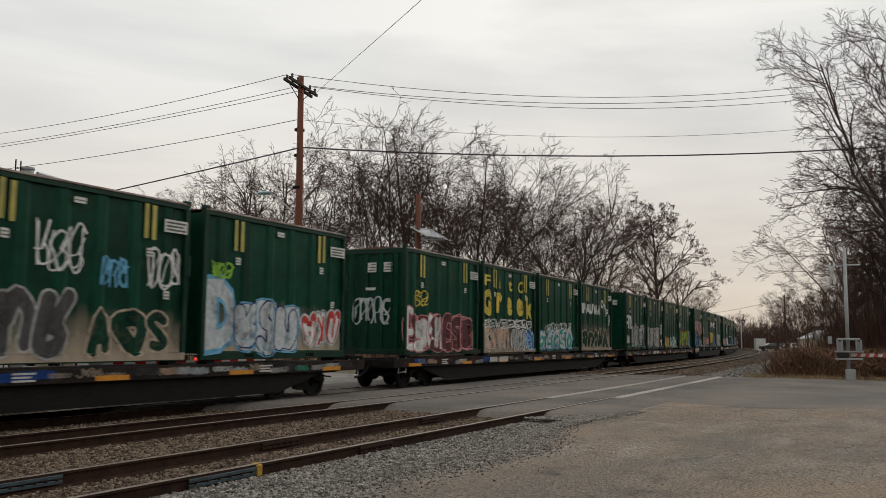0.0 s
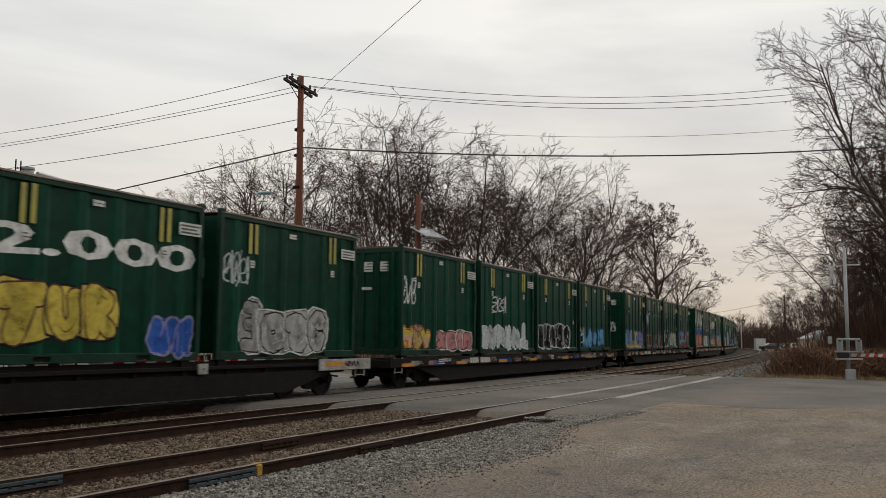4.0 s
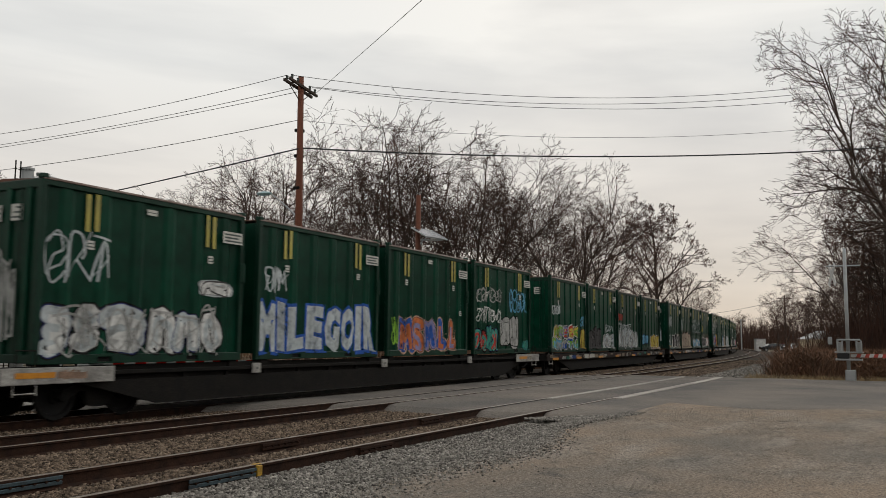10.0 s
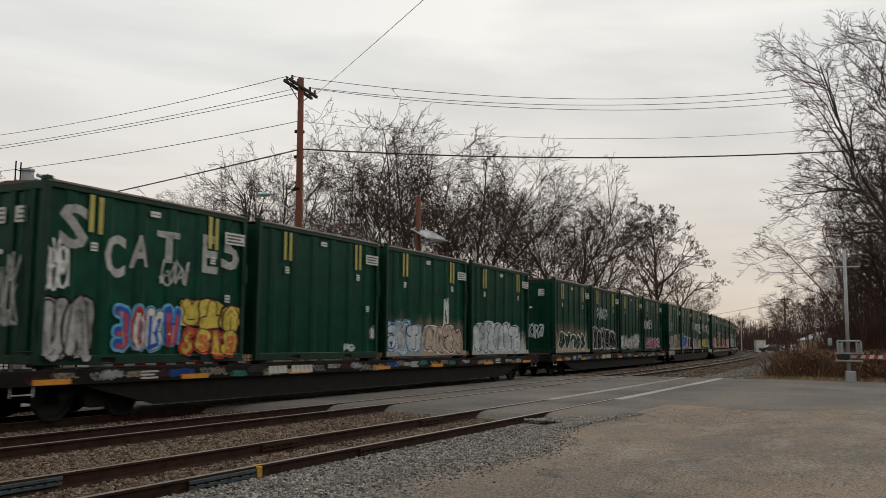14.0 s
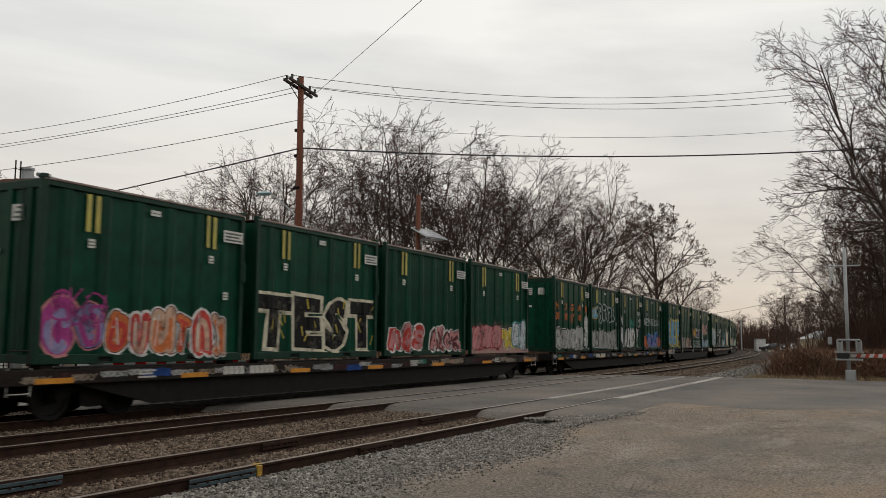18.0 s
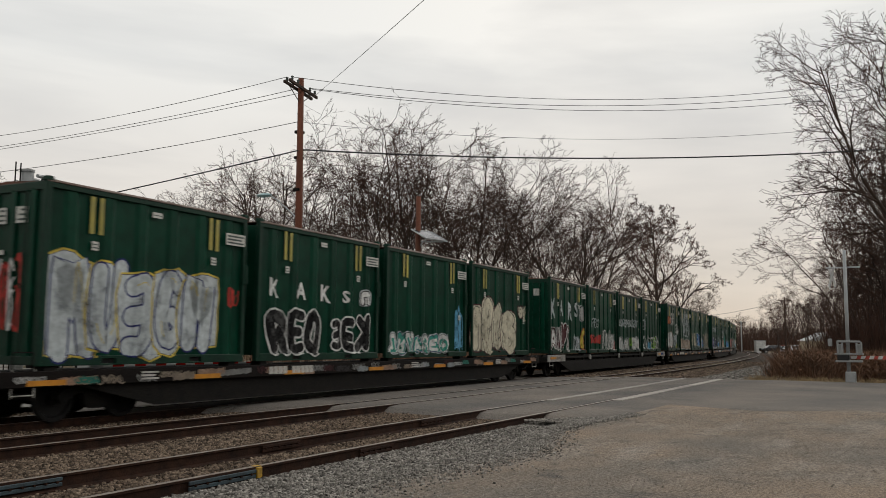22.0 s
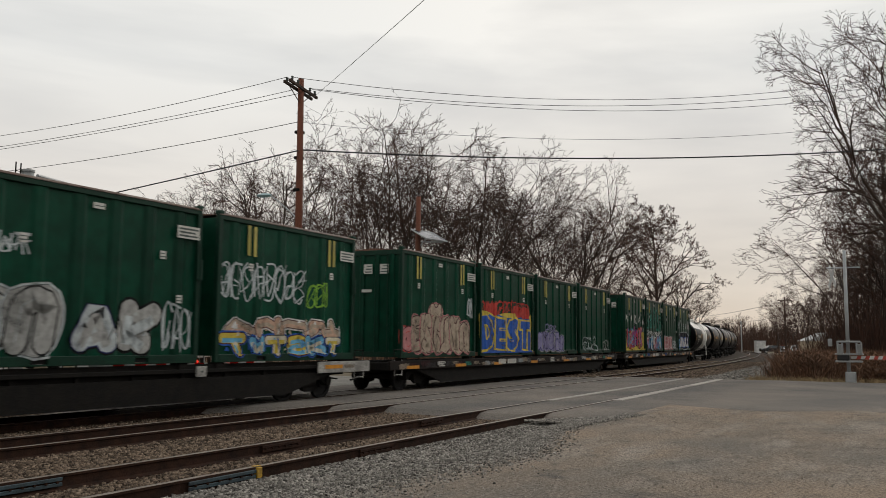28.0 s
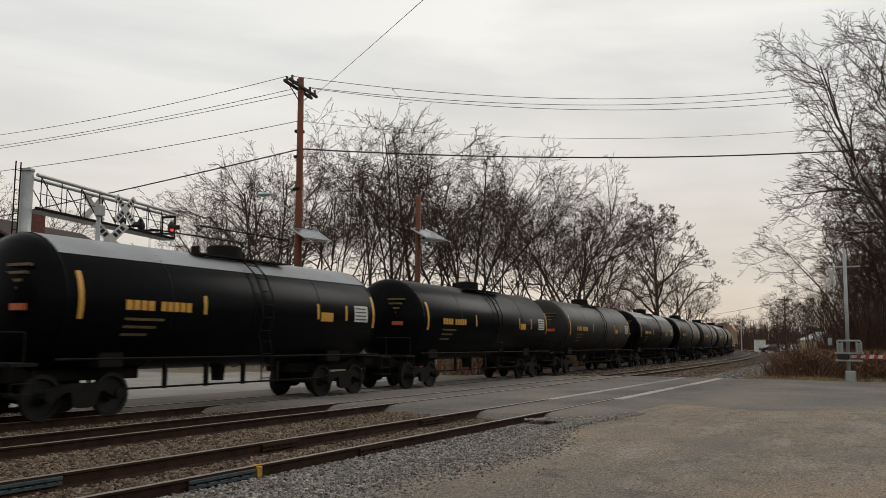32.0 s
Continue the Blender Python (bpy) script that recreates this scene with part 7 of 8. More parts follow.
# ================= poles and wires =================
def wire(name, a, b, sag, r, material, label, n=24):
    a, b = Vector(a), Vector(b)
    pts = [a.lerp(b, i / n) - Vector((0, 0, 4 * sag * (i / n) * (1 - i / n))) for i in range(n + 1)]
    return solid(name, Shape().tube(pts, r, 5), material, label, "cable")


def utility_pole():
    t = thing("utility_pole", "tall red-brown wooden utility pole with a crossarm", "utility pole", Matrix.Translation((31.75, 24.4, -0.35)))
    part("post", Shape().tube([(0, 0, 0), (-0.15, -0.06, 7), (-0.42, -0.18, 13.95)], [0.2, 0.17, 0.13], 12), M_WOODPOLE, t, smooth=True)
    for ax, ay, az, spin, half in ((-0.40, -0.32, 13.44, 96, 1.22), (-0.34, 0.02, 13.44, 96, 1.22)):
        arm = part("crossarm", Shape().box(-0.055, 0.055, -half, half, -0.065, 0.065, 0.012), M_BARK, t, "dark weathered crossarm", at=pose(ax, ay, az, 4.5, 0, spin))
        for y in (-1.0, -0.55, 0.5, 1.0):
            part("insulator", Shape().tube([(0, y, 0.06), (0, y, 0.13), (0, y, 0.16), (0, y, 0.24), (0, y, 0.27)], [0.03, 0.075, 0.045, 0.07, 0.02], 8), M_INK, arm)
    for y in (-0.75, 0.6):
        part("brace", Shape().tube([(-0.5 - y * 0.98, -0.15 + y * 0.15, 13.36 + 0.1 * y), (-0.4, -0.17, 12.75)], 0.022, 5), M_BARK, t)
    for z in (8.7, 10.2, 11.4):
        part("bracket", Shape().box(-0.4, -0.05, -0.2, 0.15, z, z + 0.14, 0.02), M_BLACK, t)
    # street lamp on a curved bracket
    arm3 = Shape().tube([(-0.2, -0.05, 7.4), (-0.35, 0.45, 7.9), (-0.55, 0.95, 8.35), (-0.62, 1.25, 8.55)], 0.035, 6)
    part("lamp_arm", arm3, M_GALV, t, "grey curved lamp bracket")
    hd = Shape()
    for i, (d, w, h0, h1) in enumerate(((0, 0.06, 0, 0.05), (0.12, 0.15, -0.07, 0.1), (0.4, 0.19, -0.1, 0.12), (0.62, 0.12, -0.06, 0.08), (0.68, 0.04, 0, 0.03))):
        hd.v += [(-d * 0.3, d - w * 0.0, h0), (-d * 0.3 - w, d, (h0 + h1) / 2), (-d * 0.3, d, h1), (-d * 0.3 + w, d, (h0 + h1) / 2)]
    for i in range(4):
        for k in range(4):
            hd.f.append((i * 4 + k, i * 4 + (k + 1) % 4, i * 4 + 4 + (k + 1) % 4, i * 4 + 4 + k))
            hd.s.append(0)
    part("lamp_head", hd, mat("pale_teal_lamp_housing", (0.28, 0.45, 0.47), 0.4, 0.1, var=0.1, bump=0), t, "pale teal street lamp head", at=(-0.62, 1.2, 8.55))
    return t


def solar_post(name, x, y, zpanel, dx, dy, tall, label):
    t = thing(name, label, "solar panel", Matrix.Translation((x, y, -0.35)))
    if tall:
        part("post", Shape().tube([(0, 0, 0), (0, 0, tall)], [0.15, 0.12], 10), M_WOODPOLE, t, smooth=True)
    pan = part("panel", Shape().box(-0.75, 0.75, -0.52, 0.52, -0.02, 0.02, 0.008), mat("solar_glass", (0.13, 0.15, 0.18), 0.12, 0.0, var=0.15, scale=6, bump=0, tint=(0.09, 0.1, 0.13)), t, "dark solar panel",
               at=pose(dx, dy, zpanel, 28, 0, -11.5))
    part("frame", Shape().box(-0.79, 0.79, -0.56, -0.52, -0.03, 0.03).box(-0.79, 0.79, 0.52, 0.56, -0.03, 0.03).box(-0.79, -0.75, -0.52, 0.52, -0.03, 0.03).box(0.75, 0.79, -0.52, 0.52, -0.03, 0.03), M_GALV, pan)
    part("mount", Shape().tube([(0, 0, zpanel - 0.3), (dx + 0.35, dy - 0.55, zpanel - 0.3)], 0.035, 6).tube([(0.05, -0.1, zpanel - 0.5), (dx, dy, zpanel)], 0.03, 6), M_GALV, t)
    return t


utility_pole()
solar_post("solar_post", 31.6, 24.34, 6.65, 0.01, -0.68, 0, "tilted solar panel mounted on the wooden utility pole")
solar_post("solar_post", 36.15, 20.65, 7.01, 0.24, -0.49, 8.9, "short brown wooden post with a tilted solar panel")
# wires leaving the pole towards both sides
ENDL, ENDR = (28.6, 66), (54.6, -3.9)
for a, z, sag, r in (((30.28, 24.2, 13.38), 13.74, 1.05, 0.014), ((30.83, 24.2, 12.95), 12.53, 0.77, 0.014), ((31.21, 24.2, 12.87), 11.96, 0.54, 0.014)):
    wire("power_line", a, (*ENDL, z), sag, r, M_WIREG, "thin grey power line from the pole")
wire("power_line", (31.1, 24.2, 11.49), (*ENDL, 11.24), 0.77, 0.016, M_WIREG, "grey cable sagging from the pole")
wire("telephone_cable", (31.24, 24.2, 10.2), (*ENDL, 6.21), 0.27, 0.032, M_WIRE, "thick black telephone cable")
for a, z, sag in (((30.75, 24.2, 13.5), 17.17, 1.56), ((31.95, 24.2, 13.3), 16.66, 1.36), ((32.14, 24.2, 13.3), 16.27, 1.43)):
    wire("power_line", a, (*ENDR, z), sag, 0.014, M_WIREG, "thin grey power line over the crossing")
wire("power_line", (31.48, 24.2, 11.57), (*ENDR, 14.46), 1.2, 0.010, M_WIREG, "faint grey line over the crossing")
wire("telephone_cable", (31.58, 24.2, 10.29), (*ENDR, 12.67), 0.64, 0.035, M_WIRE, "thick black telephone cable over the crossing")
wire("guy_wire", (31.78, 23.8, 12.8), (-35.0, -42.03, -0.06), 0.3, 0.009, M_WIREG, "thin guy wire from the pole down to the lot", 48)


# ================= crossing signals =================
M_REDLENS = mat("red_lens", (0.5, 0.02, 0.015), 0.25, 0, var=0.05, bump=0)
M_REDLIT = mat("lit_red_lens", (0.8, 0.05, 0.03), 0.3, 0, var=0.02, bump=0, emit=1.2)
M_SIGNAL = mat("signal_black", (0.015, 0.015, 0.016), 0.6, 0, var=0.15, bump=0.05)
M_SIGNW = mat("reflective_white", (0.55, 0.55, 0.53), 0.5, 0, var=0.15, scale=5, bump=0, tint=(0.38, 0.38, 0.37))


def crossbuck(t, at):
    """Two crossed boards with dark bars where the lettering is."""
    for k, ang in enumerate((48, -48)):
        b = part("board", Shape().box(-0.6, 0.6, -0.012 - 0.02 * k, 0.012 - 0.02 * k, -0.115, 0.115, 0.006), M_SIGNW, t, "white crossbuck board", at=at @ pose(0, 0, 0, 0, ang, 0))
        sh = Shape()
        for x in [-0.5 + 0.13 * i for i in range(8)]:
            if abs(x + 0.05) > 0.16:
                sh.box(x, x + 0.09, -0.016 - 0.02 * k, -0.011 - 0.02 * k, -0.065, 0.065)
        part("lettering", sh, M_SIGNAL, b)


def flasher(t, at, lit):
    """A round black signal head with a hood and a red lens."""
    h = part("signal_head", Shape().lathe([(-0.12, 0.05), (-0.11, 0.12), (0.0, 0.16), (0.0, 0.3), (0.015, 0.3), (0.015, 0.12)], 0, 0, 20), M_SIGNAL, t, at=at)
    sh = Shape()
    n = 10
    for i in range(n + 1):
        a = radians(-10 + 200 * i / n)
        for d, r in ((0.015, 0.165), (0.33 - 0.08 * abs(i - n / 2) / n, 0.15)):
            sh.v.append((d, r * math.cos(a), r * math.sin(a)))
    for i in range(n):
        sh.f.append((2 * i, 2 * i + 1, 2 * i + 3, 2 * i + 2))
        sh.s.append(0)
    part("hood", sh, M_SIGNAL, h)
    part("lens", Shape().lathe([(0.018, 0.15), (0.04, 0.11), (0.05, 0.0)], 0, 0, 16), M_REDLIT if lit else M_REDLENS, h, "red lens")


def gantry():
    t = thing("signal_gantry", "grey steel cantilever signal bridge over the road with flashing lights", "signal gantry", pose(17.5, 24.1, -0.3, 0, 0, 15))
    part("mast", Shape().tube([(0, 0, 0), (0, 0, 7.03)], 0.19, 14), M_GALV, t, smooth=True)
    part("cap", Shape().tube([(0, 0, 7.03), (0, 0, 7.1)], 0.21, 14), M_GALV, t)
    for x in (-0.42, -0.2):
        part("ladder_rail", Shape().tube([(x, 0.1, 0.3), (x, 0.1, 7.28)], 0.022, 6), M_BLACK, t)
    for k in range(22):
        part("rung", Shape().tube([(-0.42, 0.1, 0.5 + 0.31 * k), (-0.2, 0.1, 0.5 + 0.31 * k)], 0.012, 5), M_BLACK, t)
    L = 8.35
    for y in (-0.28, 0.28):
        part("chord", Shape().tube([(0.1, y, 6.92), (L, y, 6.9)], 0.06, 8), M_GALV, t)
        part("chord", Shape().box(0.1, L, y - 0.04, y + 0.04, 5.84, 5.92, 0.006), M_BLACK, t)
    for k in range(9):
        x = 0.3 + (L - 0.35) * k / 8
        for y in (-0.28, 0.28):
            part("strut", Shape().tube([(x, y, 5.9), (x, y, 6.85)], 0.016, 5), M_BLACK, t)
            if k < 8 and k % 2 == 0:
                part("diagonal", Shape().tube([(x, y, 6.88), (x + 1.0, y, 5.92)], 0.018, 5), M_BLACK, t)
    part("handrail", Shape().tube([(0.2, -0.3, 6.35), (L, -0.3, 6.4)], 0.014, 5), M_BLACK, t)
    part("walkway", Shape().box(0.2, L, -0.26, 0.26, 5.80, 5.84, 0.004), M_GALV, t)
    part("end_frame", Shape().box(L - 0.03, L + 0.03, -0.3, 0.3, 5.84, 5.9).box(L - 0.03, L + 0.03, -0.3, 0.3, 6.72, 6.8).box(L - 0.03, L + 0.03, -0.3, -0.26, 5.84, 6.8).box(L - 0.03, L + 0.03, 0.26, 0.3, 5.84, 6.8), M_BLACK, t)
    crossbuck(t, pose(4.6, -0.45, 6.5, 0, 0, -18))
    crossbuck(t, pose(4.0, 0.4, 6.5, 0, 0, 162))
    for x, lit, r in ((5.6, False, 108), (6.85, False, 98), (7.86, True, -85)):
        flasher(t, pose(x, -0.42 if r < 0 else 0.3, 6.22, 0, 0, r), lit)
    for x in (5.6, 6.85, 7.86):
        part("bracket", Shape().box(x - 0.04, x + 0.04, -0.45, 0.4, 5.98, 6.06, 0.006), M_BLACK, t)
    return t


def gate_mast():
    t = thing("crossing_gate", "grey crossing-gate mast with crossbuck and a lowered striped arm", "crossing gate", Matrix.Translation((16.55, 19.75, -0.25)))
    part("mast", Shape().tube([(0, 0, 0), (0.12, 0.05, 5.45)], [0.075, 0.06], 10), M_GALV, t, smooth=True)
    part("cap_plate", Shape().box(0.0, 0.24, -0.06, 0.1, 5.2, 5.5, 0.01), M_GALV, t)
    crossbuck(t, pose(0.42, -0.1, 4.55, 0, 0, -40))
    part("cross_tube", Shape().tube([(-1.0, 0.3, 2.7), (0.75, -0.2, 2.7)], 0.035, 8), M_SIGNAL, t)
    flasher(t, pose(-0.75, 0.22, 2.7, 0, 0, -12), False)
    flasher(t, pose(0.6, -0.16, 2.7, 0, 0, 95), False)
    part("gate_motor", Shape().box(-0.2, 0.3, -0.25, 0.25, 0.75, 1.35, 0.03), M_GALV, t)
    arm = part("gate_arm", Shape().box(0.2, 7.4, -0.02, 0.02, 0.98, 1.08, 0.006), M_SIGNW, t, "white and red striped gate arm")
    for k in range(8):
        x = 0.8 + 0.8 * k
        part("stripe", Shape().box(x, x + 0.4, -0.023, 0.023, 0.977, 1.083), M_REDLENS, arm, "red stripe")
    for x, lit in ((2.0, True), (4.05, True), (5.5, True)):
        part("gate_lamp", Shape().tube([(x, -0.07, 1.13), (x, 0.02, 1.13)], 0.05, 10), M_REDLIT if lit else M_REDLENS, arm, "lit red gate lamp")
    return t


def near_gate():
    t = thing("crossing_gate", "grey crossing-gate mast seen from behind with its mechanism and arm", "crossing gate", Matrix.Translation((41.3, 2.25, -0.18)))
    part("mast", Shape().tube([(0, 0, 0), (0, 0, 5.85)], [0.08, 0.068], 12), M_GALV, t, smooth=True)
    part("base", Shape().box(-0.2, 0.16, -0.28, 0.14, 0.0, 0.62, 0.03), M_GALV, t)
    part("base_flange", Shape().tube([(0, 0, 0), (0, 0, 0.08)], 0.24, 12), M_GALV, t)
    part("bracket_plate", Shape().box(-0.2, 0.2, -0.55, 0.5, 1.02, 1.1, 0.01).box(-0.2, 0.2, -0.6, 0.52, 1.34, 1.4, 0.01), M_GALV, t)
    part("mechanism_box", Shape().box(-0.24, 0.2, -0.05, 0.42, 1.1, 1.34, 0.03), M_SIGNAL, t, "dark gate mechanism")
    for y0, y1 in ((0.22, 0.4), (-0.52, -0.34)):
        fr = Shape()
        fr.tube([(-0.22, y0, 1.38), (-0.22, y0, 1.86), (-0.22, y1, 1.92), (-0.22, y1, 1.38)], 0.035, 7)
        fr.tube([(0.15, y0, 1.38), (0.15, y0, 1.86), (0.15, y1, 1.92), (0.15, y1, 1.38)], 0.035, 7)
        part("guard_bar", fr, M_GALV, t, "pale steel guard bar")
    part("guard_rail", Shape().tube([(-0.24, -0.5, 1.9), (-0.24, 0.38, 1.9)], 0.045, 7), M_GALV, t)
    part("guard_plate", Shape().box(-0.1, 0.05, 0.24, 0.38, 1.4, 1.8, 0.02), M_GALV, t)
    part("guard_plate", Shape().box(-0.1, 0.05, -0.5, -0.36, 1.4, 1.8, 0.02), M_GALV, t)
    part("counterweight", Shape().box(-0.12, 0.1, 0.62, 0.78, 1.7, 2.02, 0.02), M_GALV, t)
    arm = part("gate_arm", Shape().box(-0.03, 0.03, -5.0, -0.1, 1.16, 1.3, 0.01), M_SIGNW, t, "red and white striped gate arm")
    for k in range(14):
        y = -0.3 - 0.33 * k
        part("stripe", Shape().prism([(y, 1.157), (y - 0.16, 1.157), (y - 0.22, 1.303), (y - 0.06, 1.303)], "x", -0.034, 0.034), mat("red_stripe", (0.45, 0.07, 0.05), 0.6, var=0.15, bump=0), arm, "red stripe")
    part("cross_tube", Shape().tube([(0.0, -0.6, 5.1), (0.0, 0.75, 5.1)], 0.03, 8), M_GALV, t)
    crossbuck(t, pose(0.3, 0.55, 4.75, 0, 0, 22))
    return t


gantry()
gate_mast()
near_gate()

# ================= houses, fence, cars beyond the tracks =================
M_SIDING = mat("tan_siding", (0.52, 0.42, 0.29), 0.8, 0, var=0.12, scale=1.2, bump=0.05, tint=(0.43, 0.35, 0.25))
M_ROOF = mat("brown_shingle", (0.07, 0.05, 0.045), 0.95, 0, var=0.35, scale=3, bump=0.4, bscale=20)
M_TRIM = mat("white_trim", (0.7, 0.7, 0.68), 0.6, 0, var=0.06, bump=0)
M_BRICK = mat("red_brick", (0.16, 0.06, 0.045), 0.9, 0, var=0.3, scale=6, bump=0.3)
M_PANE = glass("window_pane")


def window(t, x, z, w, h, y):
    f = part("window", Shape().box(x - w / 2 - 0.09, x + w / 2 + 0.09, y - 0.05, y + 0.02, z - 0.09, z + h + 0.09, 0.01), M_TRIM, t, "white-framed window")
    part("pane", Shape().box(x - w / 2, x + w / 2, y - 0.056, y - 0.048, z, z + h / 2 - 0.02), M_PANE, f, "dark glass")
    part("pane", Shape().box(x - w / 2, x + w / 2, y - 0.056, y - 0.048, z + h / 2 + 0.02, z + h), M_PANE, f, "dark glass")


def house(m, width, depth, eave, ridge, windows, label, gable=False):
    t = thing("house", label, "house", m)
    b = Shape()
    b.box(0, width, 0, depth, 0, eave)
    part("wall", b, M_SIDING, t)
    for k in range(int(eave / 0.24)):
        z = 0.24 * k
        part("siding_board", Shape().add([(0, -0.002, z + 0.235), (width, -0.002, z + 0.235), (width, -0.028, z), (0, -0.028, z)], [(0, 1, 2, 3)]), M_SIDING, t)
    r = Shape()
    if gable:
        r.prism([(-0.4, eave - 0.1), (width / 2, ridge), (width + 0.4, eave - 0.1), (width + 0.4, eave + 0.08), (width / 2, ridge + 0.2), (-0.4, eave + 0.08)], "y", -0.35, depth + 0.35)
        part("gable", Shape().add([(0, 0.0, eave), (width, 0.0, eave), (width / 2, 0.0, ridge)], [(0, 1, 2)]), M_SIDING, t)
    else:
        r.prism([(-0.45, eave - 0.05), (depth / 2, ridge), (depth + 0.45, eave - 0.05), (depth + 0.45, eave + 0.12), (depth / 2, ridge + 0.2), (-0.45, eave + 0.12)], "x", -0.3, width + 0.3)
        part("fascia", Shape().box(-0.3, width + 0.3, -0.5, -0.45, eave - 0.1, eave + 0.1), M_TRIM, t)
        for x in (0.0, width - 0.12):
            part("corner_board", Shape().box(x, x + 0.12, -0.035, 0.0, 0, eave), M_TRIM, t)
    part("roof", r, M_ROOF, t)
    for x, z, w, h in windows:
        window(t, x, z, w, h, -0.03)
    return t


house(pose(36.8, 50.7, -0.3, 0, 0, 12.7), 10.4, 8.0, 7.75, 9.8, ((1.1, 5.9, 0.75, 1.15), (4.0, 5.9, 0.62, 1.1), (7.3, 5.9, 0.62, 1.1), (3.9, 3.2, 0.62, 1.0), (8.2, 3.1, 0.8, 1.15)),
      "two-storey tan-sided house with white-framed windows")
ch = thing("chimney", "red-brown brick chimney with a pale cap", "chimney", pose(40.3, 54.2, 9.2))
part("shaft", Shape().box(-0.4, 0.4, -0.4, 0.4, -1.0, 1.15, 0.02), M_BRICK, ch)
part("cap", Shape().box(-0.48, 0.48, -0.48, 0.48, 1.15, 1.27, 0.02).tube([(0, 0, 1.27), (0, 0, 1.5)], 0.13, 8), M_BRICK, ch)
house(pose(61.5, 62.0, -0.3, 0, 0, -35), 8.0, 7.0, 4.3, 7.4, ((3.6, 3.6, 0.8, 1.1),), "tan gabled house behind the bare trees", True)
fence = thing("fence", "tall white vinyl privacy fence", "fence", pose(33.5, 48.3, -0.3, 0, 0, 2))
for k in range(6):
    part("post", Shape().box(2.0 * k - 0.07, 2.0 * k + 0.07, -0.07, 0.07, 0, 2.75, 0.012).box(2.0 * k - 0.09, 2.0 * k + 0.09, -0.09, 0.09, 2.75, 2.82, 0.02), M_TRIM, fence)
    if k < 5:
        for j in range(12):
            x = 2.0 * k + 0.09 + 0.152 * j
            part("board", Shape().box(x, x + 0.145, -0.02, 0.02, 0.2, 2.5), M_TRIM, fence)
        part("rail", Shape().box(2.0 * k + 0.07, 2.0 * k + 1.93, -0.04, 0.04, 2.5, 2.64, 0.01), M_TRIM, fence)
        part("rail", Shape().box(2.0 * k + 0.07, 2.0 * k + 1.93, -0.04, 0.04, 0.12, 0.26, 0.01), M_TRIM, fence)

M_CARW = mat("white_car_paint", (0.68, 0.69, 0.7), 0.25, 0, var=0.03, bump=0)
M_CARD = mat("dark_car_paint", (0.03, 0.032, 0.036), 0.25, 0, var=0.05, bump=0)
M_CARR = mat("dull_red_car_paint", (0.28, 0.05, 0.04), 0.3, 0, var=0.05, bump=0)
M_TYRE = mat("tyre_rubber", (0.018, 0.018, 0.018), 0.9, 0, var=0.2, bump=0.2)
M_TAIL = mat("tail_lamp_red", (0.4, 0.02, 0.02), 0.25, 0, var=0.05, bump=0)
M_HEADL = mat("headlamp_glass", (0.6, 0.62, 0.65), 0.1, 0, var=0.05, bump=0)
SIDE = {"suv": ([(-2.3, 0.45), (2.25, 0.45), (2.32, 0.8), (2.25, 1.0), (1.2, 1.12), (0.5, 1.68), (-1.7, 1.74), (-2.2, 1.2), (-2.35, 1.05)],
                [(0.95, 1.14), (0.45, 1.6), (-1.6, 1.66), (-2.05, 1.2)]),
        "pickup": ([(-2.9, 0.6), (2.75, 0.6), (2.85, 0.95), (2.8, 1.25), (1.5, 1.36), (0.85, 1.95), (-0.9, 1.98), (-1.1, 1.35), (-2.9, 1.35)],
                   [(1.35, 1.38), (0.8, 1.87), (-0.8, 1.9), (-0.95, 1.38)])}


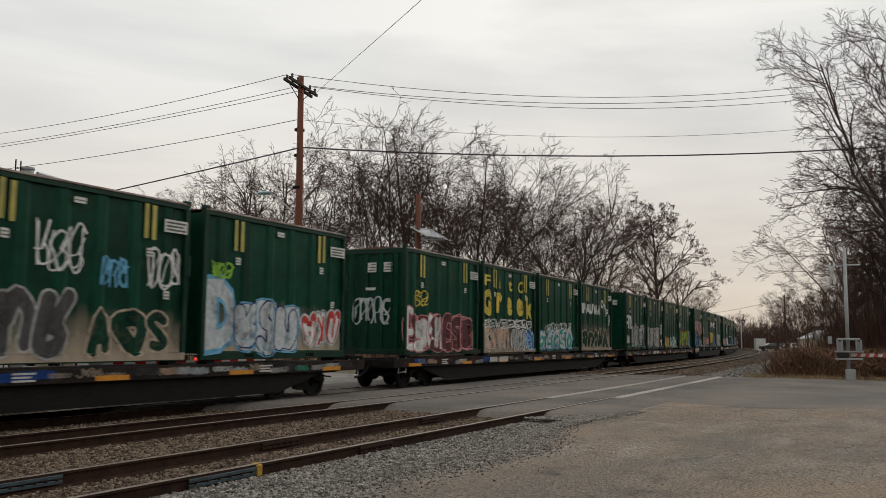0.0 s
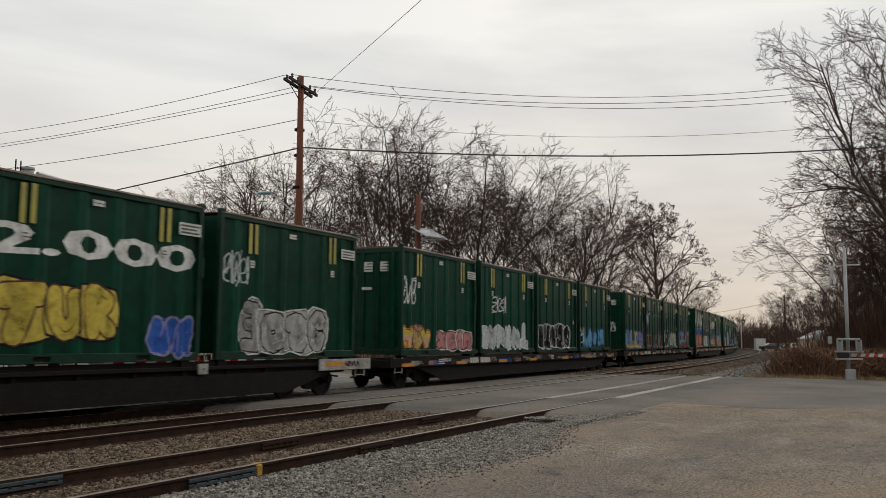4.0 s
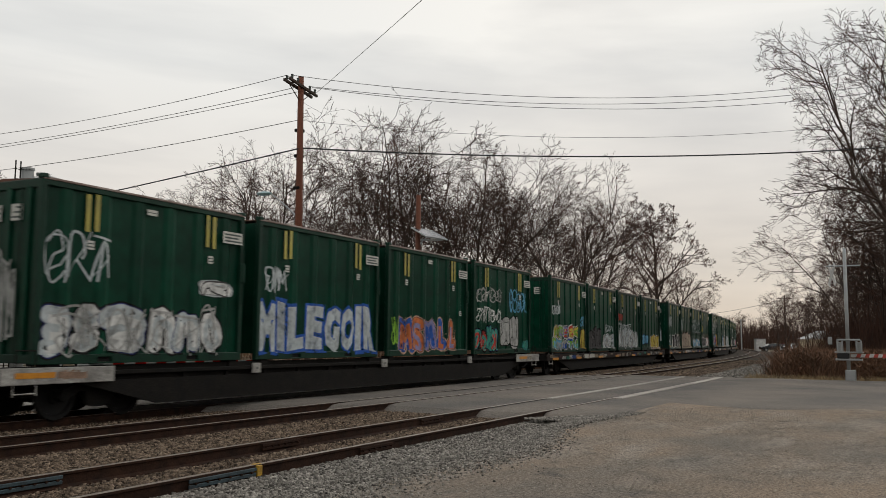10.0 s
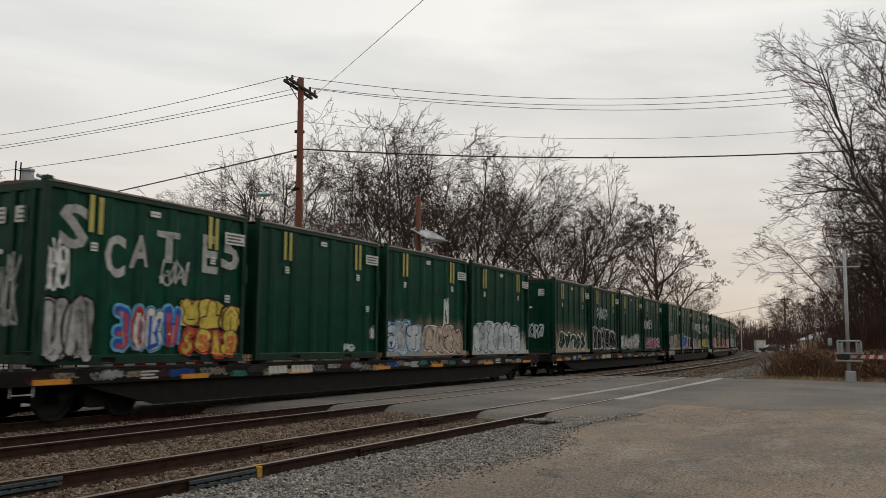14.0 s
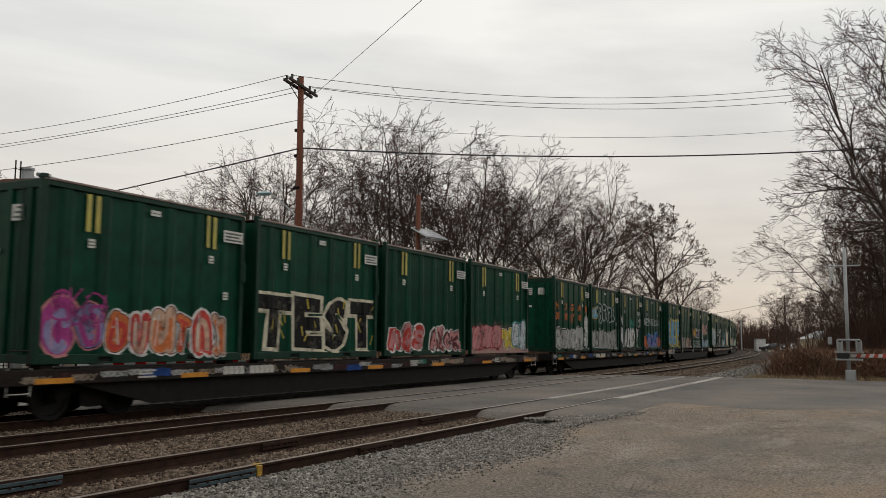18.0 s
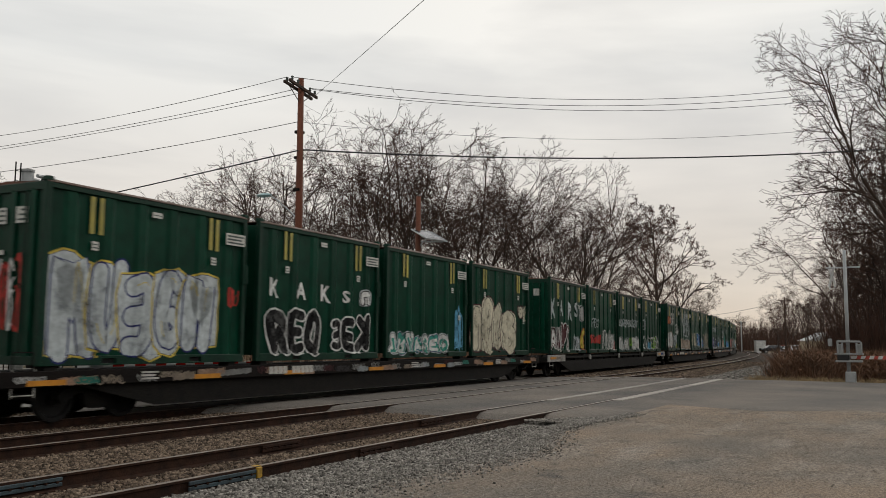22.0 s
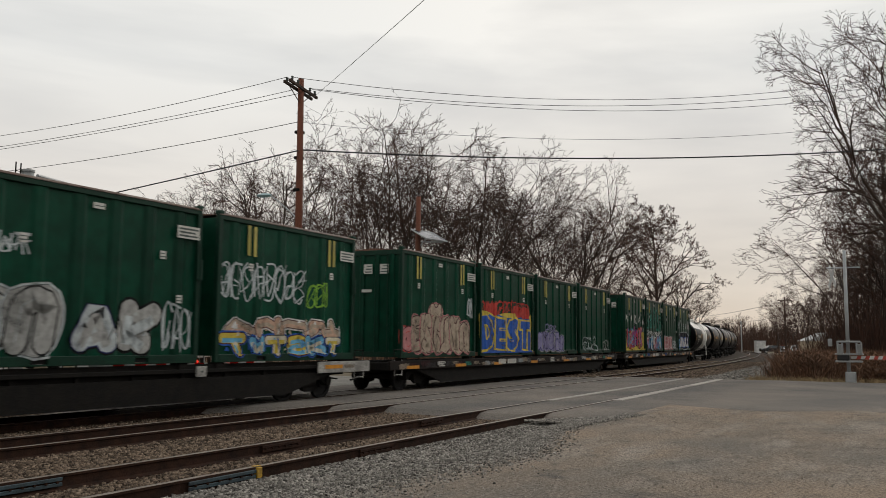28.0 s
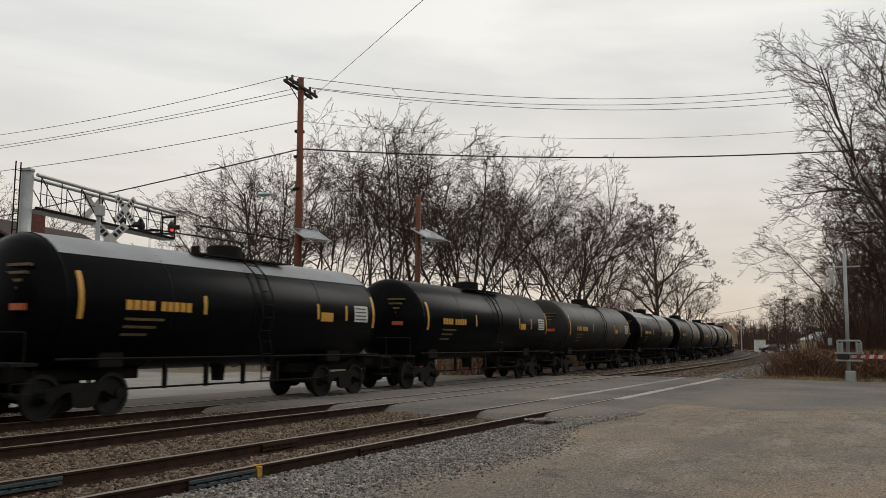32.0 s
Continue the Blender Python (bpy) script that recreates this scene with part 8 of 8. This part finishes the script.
def car(m, kind, paint, label):
    side, cabin = SIDE[kind]
    w = 0.94 if kind == "suv" else 1.0
    t = thing("pickup_truck" if kind == "pickup" else "car", label, "pickup" if kind == "pickup" else "car", m)
    sh, n = Shape(), len(side)
    for y, k in ((-w, 0.97), (-w + 0.1, 1.0), (w - 0.1, 1.0), (w, 0.97)):
        for x, z in side:
            top = max(0.0, z - 1.1)
            sh.v.append((x * k, y * (1 - 0.22 * top), z))
    for a in range(3):
        for i in range(n):
            sh.f.append((a * n + i, a * n + (i + 1) % n, (a + 1) * n + (i + 1) % n, (a + 1) * n + i))
            sh.s.append(0)
    sh.f += [tuple(range(n)), tuple(range(3 * n, 4 * n))]
    sh.s += [0, 0]
    body = part("body", sh, paint, t)
    for sgn in (-1, 1):
        g = Shape().add([(x, sgn * (w * (1 - 0.22 * max(0, z - 1.1)) + 0.006), z) for x, z in cabin], [(0, 1, 2, 3)])
        part("side_window", g, M_PANE, t, "dark side glass")
    (xa, za), (xb, zb) = side[4], side[5]
    g = Shape().add([(xa - 0.08 + 0.02, -w * 0.84, za + 0.06), (xa - 0.06, w * 0.84, za + 0.06), (xb + 0.08, w * 0.74, zb - 0.06), (xb + 0.08, -w * 0.74, zb - 0.06)], [(0, 1, 2, 3)])
    g.v = [(x + 0.03, y, z + 0.03) for x, y, z in g.v]
    part("windscreen", g, M_PANE, t, "dark windscreen")
    if kind == "suv":
        (xa, za), (xb, zb) = side[7], side[6]
        g = Shape().add([(xa - 0.012, -w * 0.84, za + 0.05), (xa - 0.012, w * 0.84, za + 0.05), (xb - 0.06, w * 0.75, zb - 0.1), (xb - 0.06, -w * 0.75, zb - 0.1)], [(0, 1, 2, 3)])
        part("rear_window", g, M_PANE, t, "dark rear window")
    for sgn in (-1, 1):
        for x in ((-1.35, 1.4) if kind == "suv" else (-1.75, 1.85)):
            r = 0.36 if kind == "suv" else 0.42
            wh = part("wheel", Shape().tube([(x, sgn * (w - 0.22), r), (x, sgn * (w + 0.01), r)], r, 18), M_TYRE, t)
            part("rim", Shape().tube([(x, sgn * (w - 0.1), r), (x, sgn * (w + 0.02), r)], r * 0.62, 14), M_GALV, wh)
        part("tail_lamp", Shape().box(side[0][0] - 0.06, side[0][0] + 0.05, sgn * w * 0.82 - 0.12, sgn * w * 0.82 + 0.12, 0.95, 1.15, 0.01), M_TAIL, t, "red tail lamp")
        part("headlamp", Shape().box(side[2][0] - 0.08, side[2][0] + 0.01, sgn * w * 0.78 - 0.18, sgn * w * 0.78 + 0.18, 0.84, 1.0, 0.01), M_HEADL, t, "headlamp")
    part("bumper", Shape().box(side[0][0] - 0.08, side[0][0] + 0.04, -w * 0.9, w * 0.9, 0.42, 0.68, 0.03), M_CARD, t)
    part("grille", Shape().box(side[2][0] - 0.05, side[2][0] + 0.02, -w * 0.5, w * 0.5, 0.72, 1.08, 0.01), M_CARD, t, "dark grille")
    part("plate", Shape().box(side[0][0] - 0.09, side[0][0] - 0.06, -0.16, 0.16, 0.72, 0.84), M_SIGNW, t)
    return t


car(pose(35.4, 45.2, -0.3, 0, 0, 28), "suv", M_CARW, "white SUV parked by the fence, seen from behind")
car(pose(48.2, 46.4, -0.3, 0, 0, 215), "pickup", M_CARW, "white pickup truck parked nose out under the trees")
car(pose(190, 21.0, -0.3, 0, 0, 150), "suv", M_CARW, "small white car far along the tracks")
car(pose(196, 25.5, -0.3, 0, 0, 120), "suv", M_CARD, "dark car waiting far along the tracks")
car(pose(203, 24.0, -0.3, 0, 0, 100), "suv", M_CARR, "red car far along the tracks")
car(pose(176, 16.5, -0.3, 0, 0, 170), "pickup", M_CARW, "white pickup far beyond the brush")
cab = thing("equipment_cabinet", "white railway equipment cabinet far along the line", "cabinet", pose(205, 29.0, -0.3, 0, 0, 20))
part("housing", Shape().box(-1.2, 1.2, -1.0, 1.0, 0, 2.6, 0.03), M_TRIM, cab)
part("roof", Shape().box(-1.3, 1.3, -1.1, 1.1, 2.6, 2.75, 0.03), M_GALV, cab)
part("door", Shape().box(-0.45, 0.45, -1.03, -1.0, 0.1, 2.1, 0.01), M_GALV, cab)
hut = thing("shed", "low pale shed beyond the brush", "shed", pose(160, 12.5, -0.3, 0, 0, 15))
part("wall", Shape().box(-5, 5, -3, 3, 0, 2.6), M_SIDING, hut)
part("roof", Shape().prism([(-3.3, 2.55), (0, 4.0), (3.3, 2.55)], "x", -5.3, 5.3), M_GALV, hut)
for k, (x, y, h) in enumerate(((149.7, 17.2, 9.6), (215, 34.5, 7.5))):
    pl = thing("utility_pole", "thin dark utility pole far along the line", "utility pole", Matrix.Translation((x, y, -0.35)))
    part("post", Shape().tube([(0, 0, 0), (0, 0, h)], [0.16, 0.11], 8), M_BARK if k == 0 else M_GALV, pl)
    part("crossarm", Shape().box(-0.06, 0.06, -1.1, 1.1, h - 0.6, h - 0.48), M_BARK, pl)
wire("power_line", (149.7, 17.2, 8.6), (262, 60, 9.5), 0.8, 0.03, M_WIREG, "thin distant power line")
wire("power_line", (149.7, 17.2, 6.2), (262, 60, 7.5), 0.8, 0.03, M_WIREG, "thin distant power line")
motions()
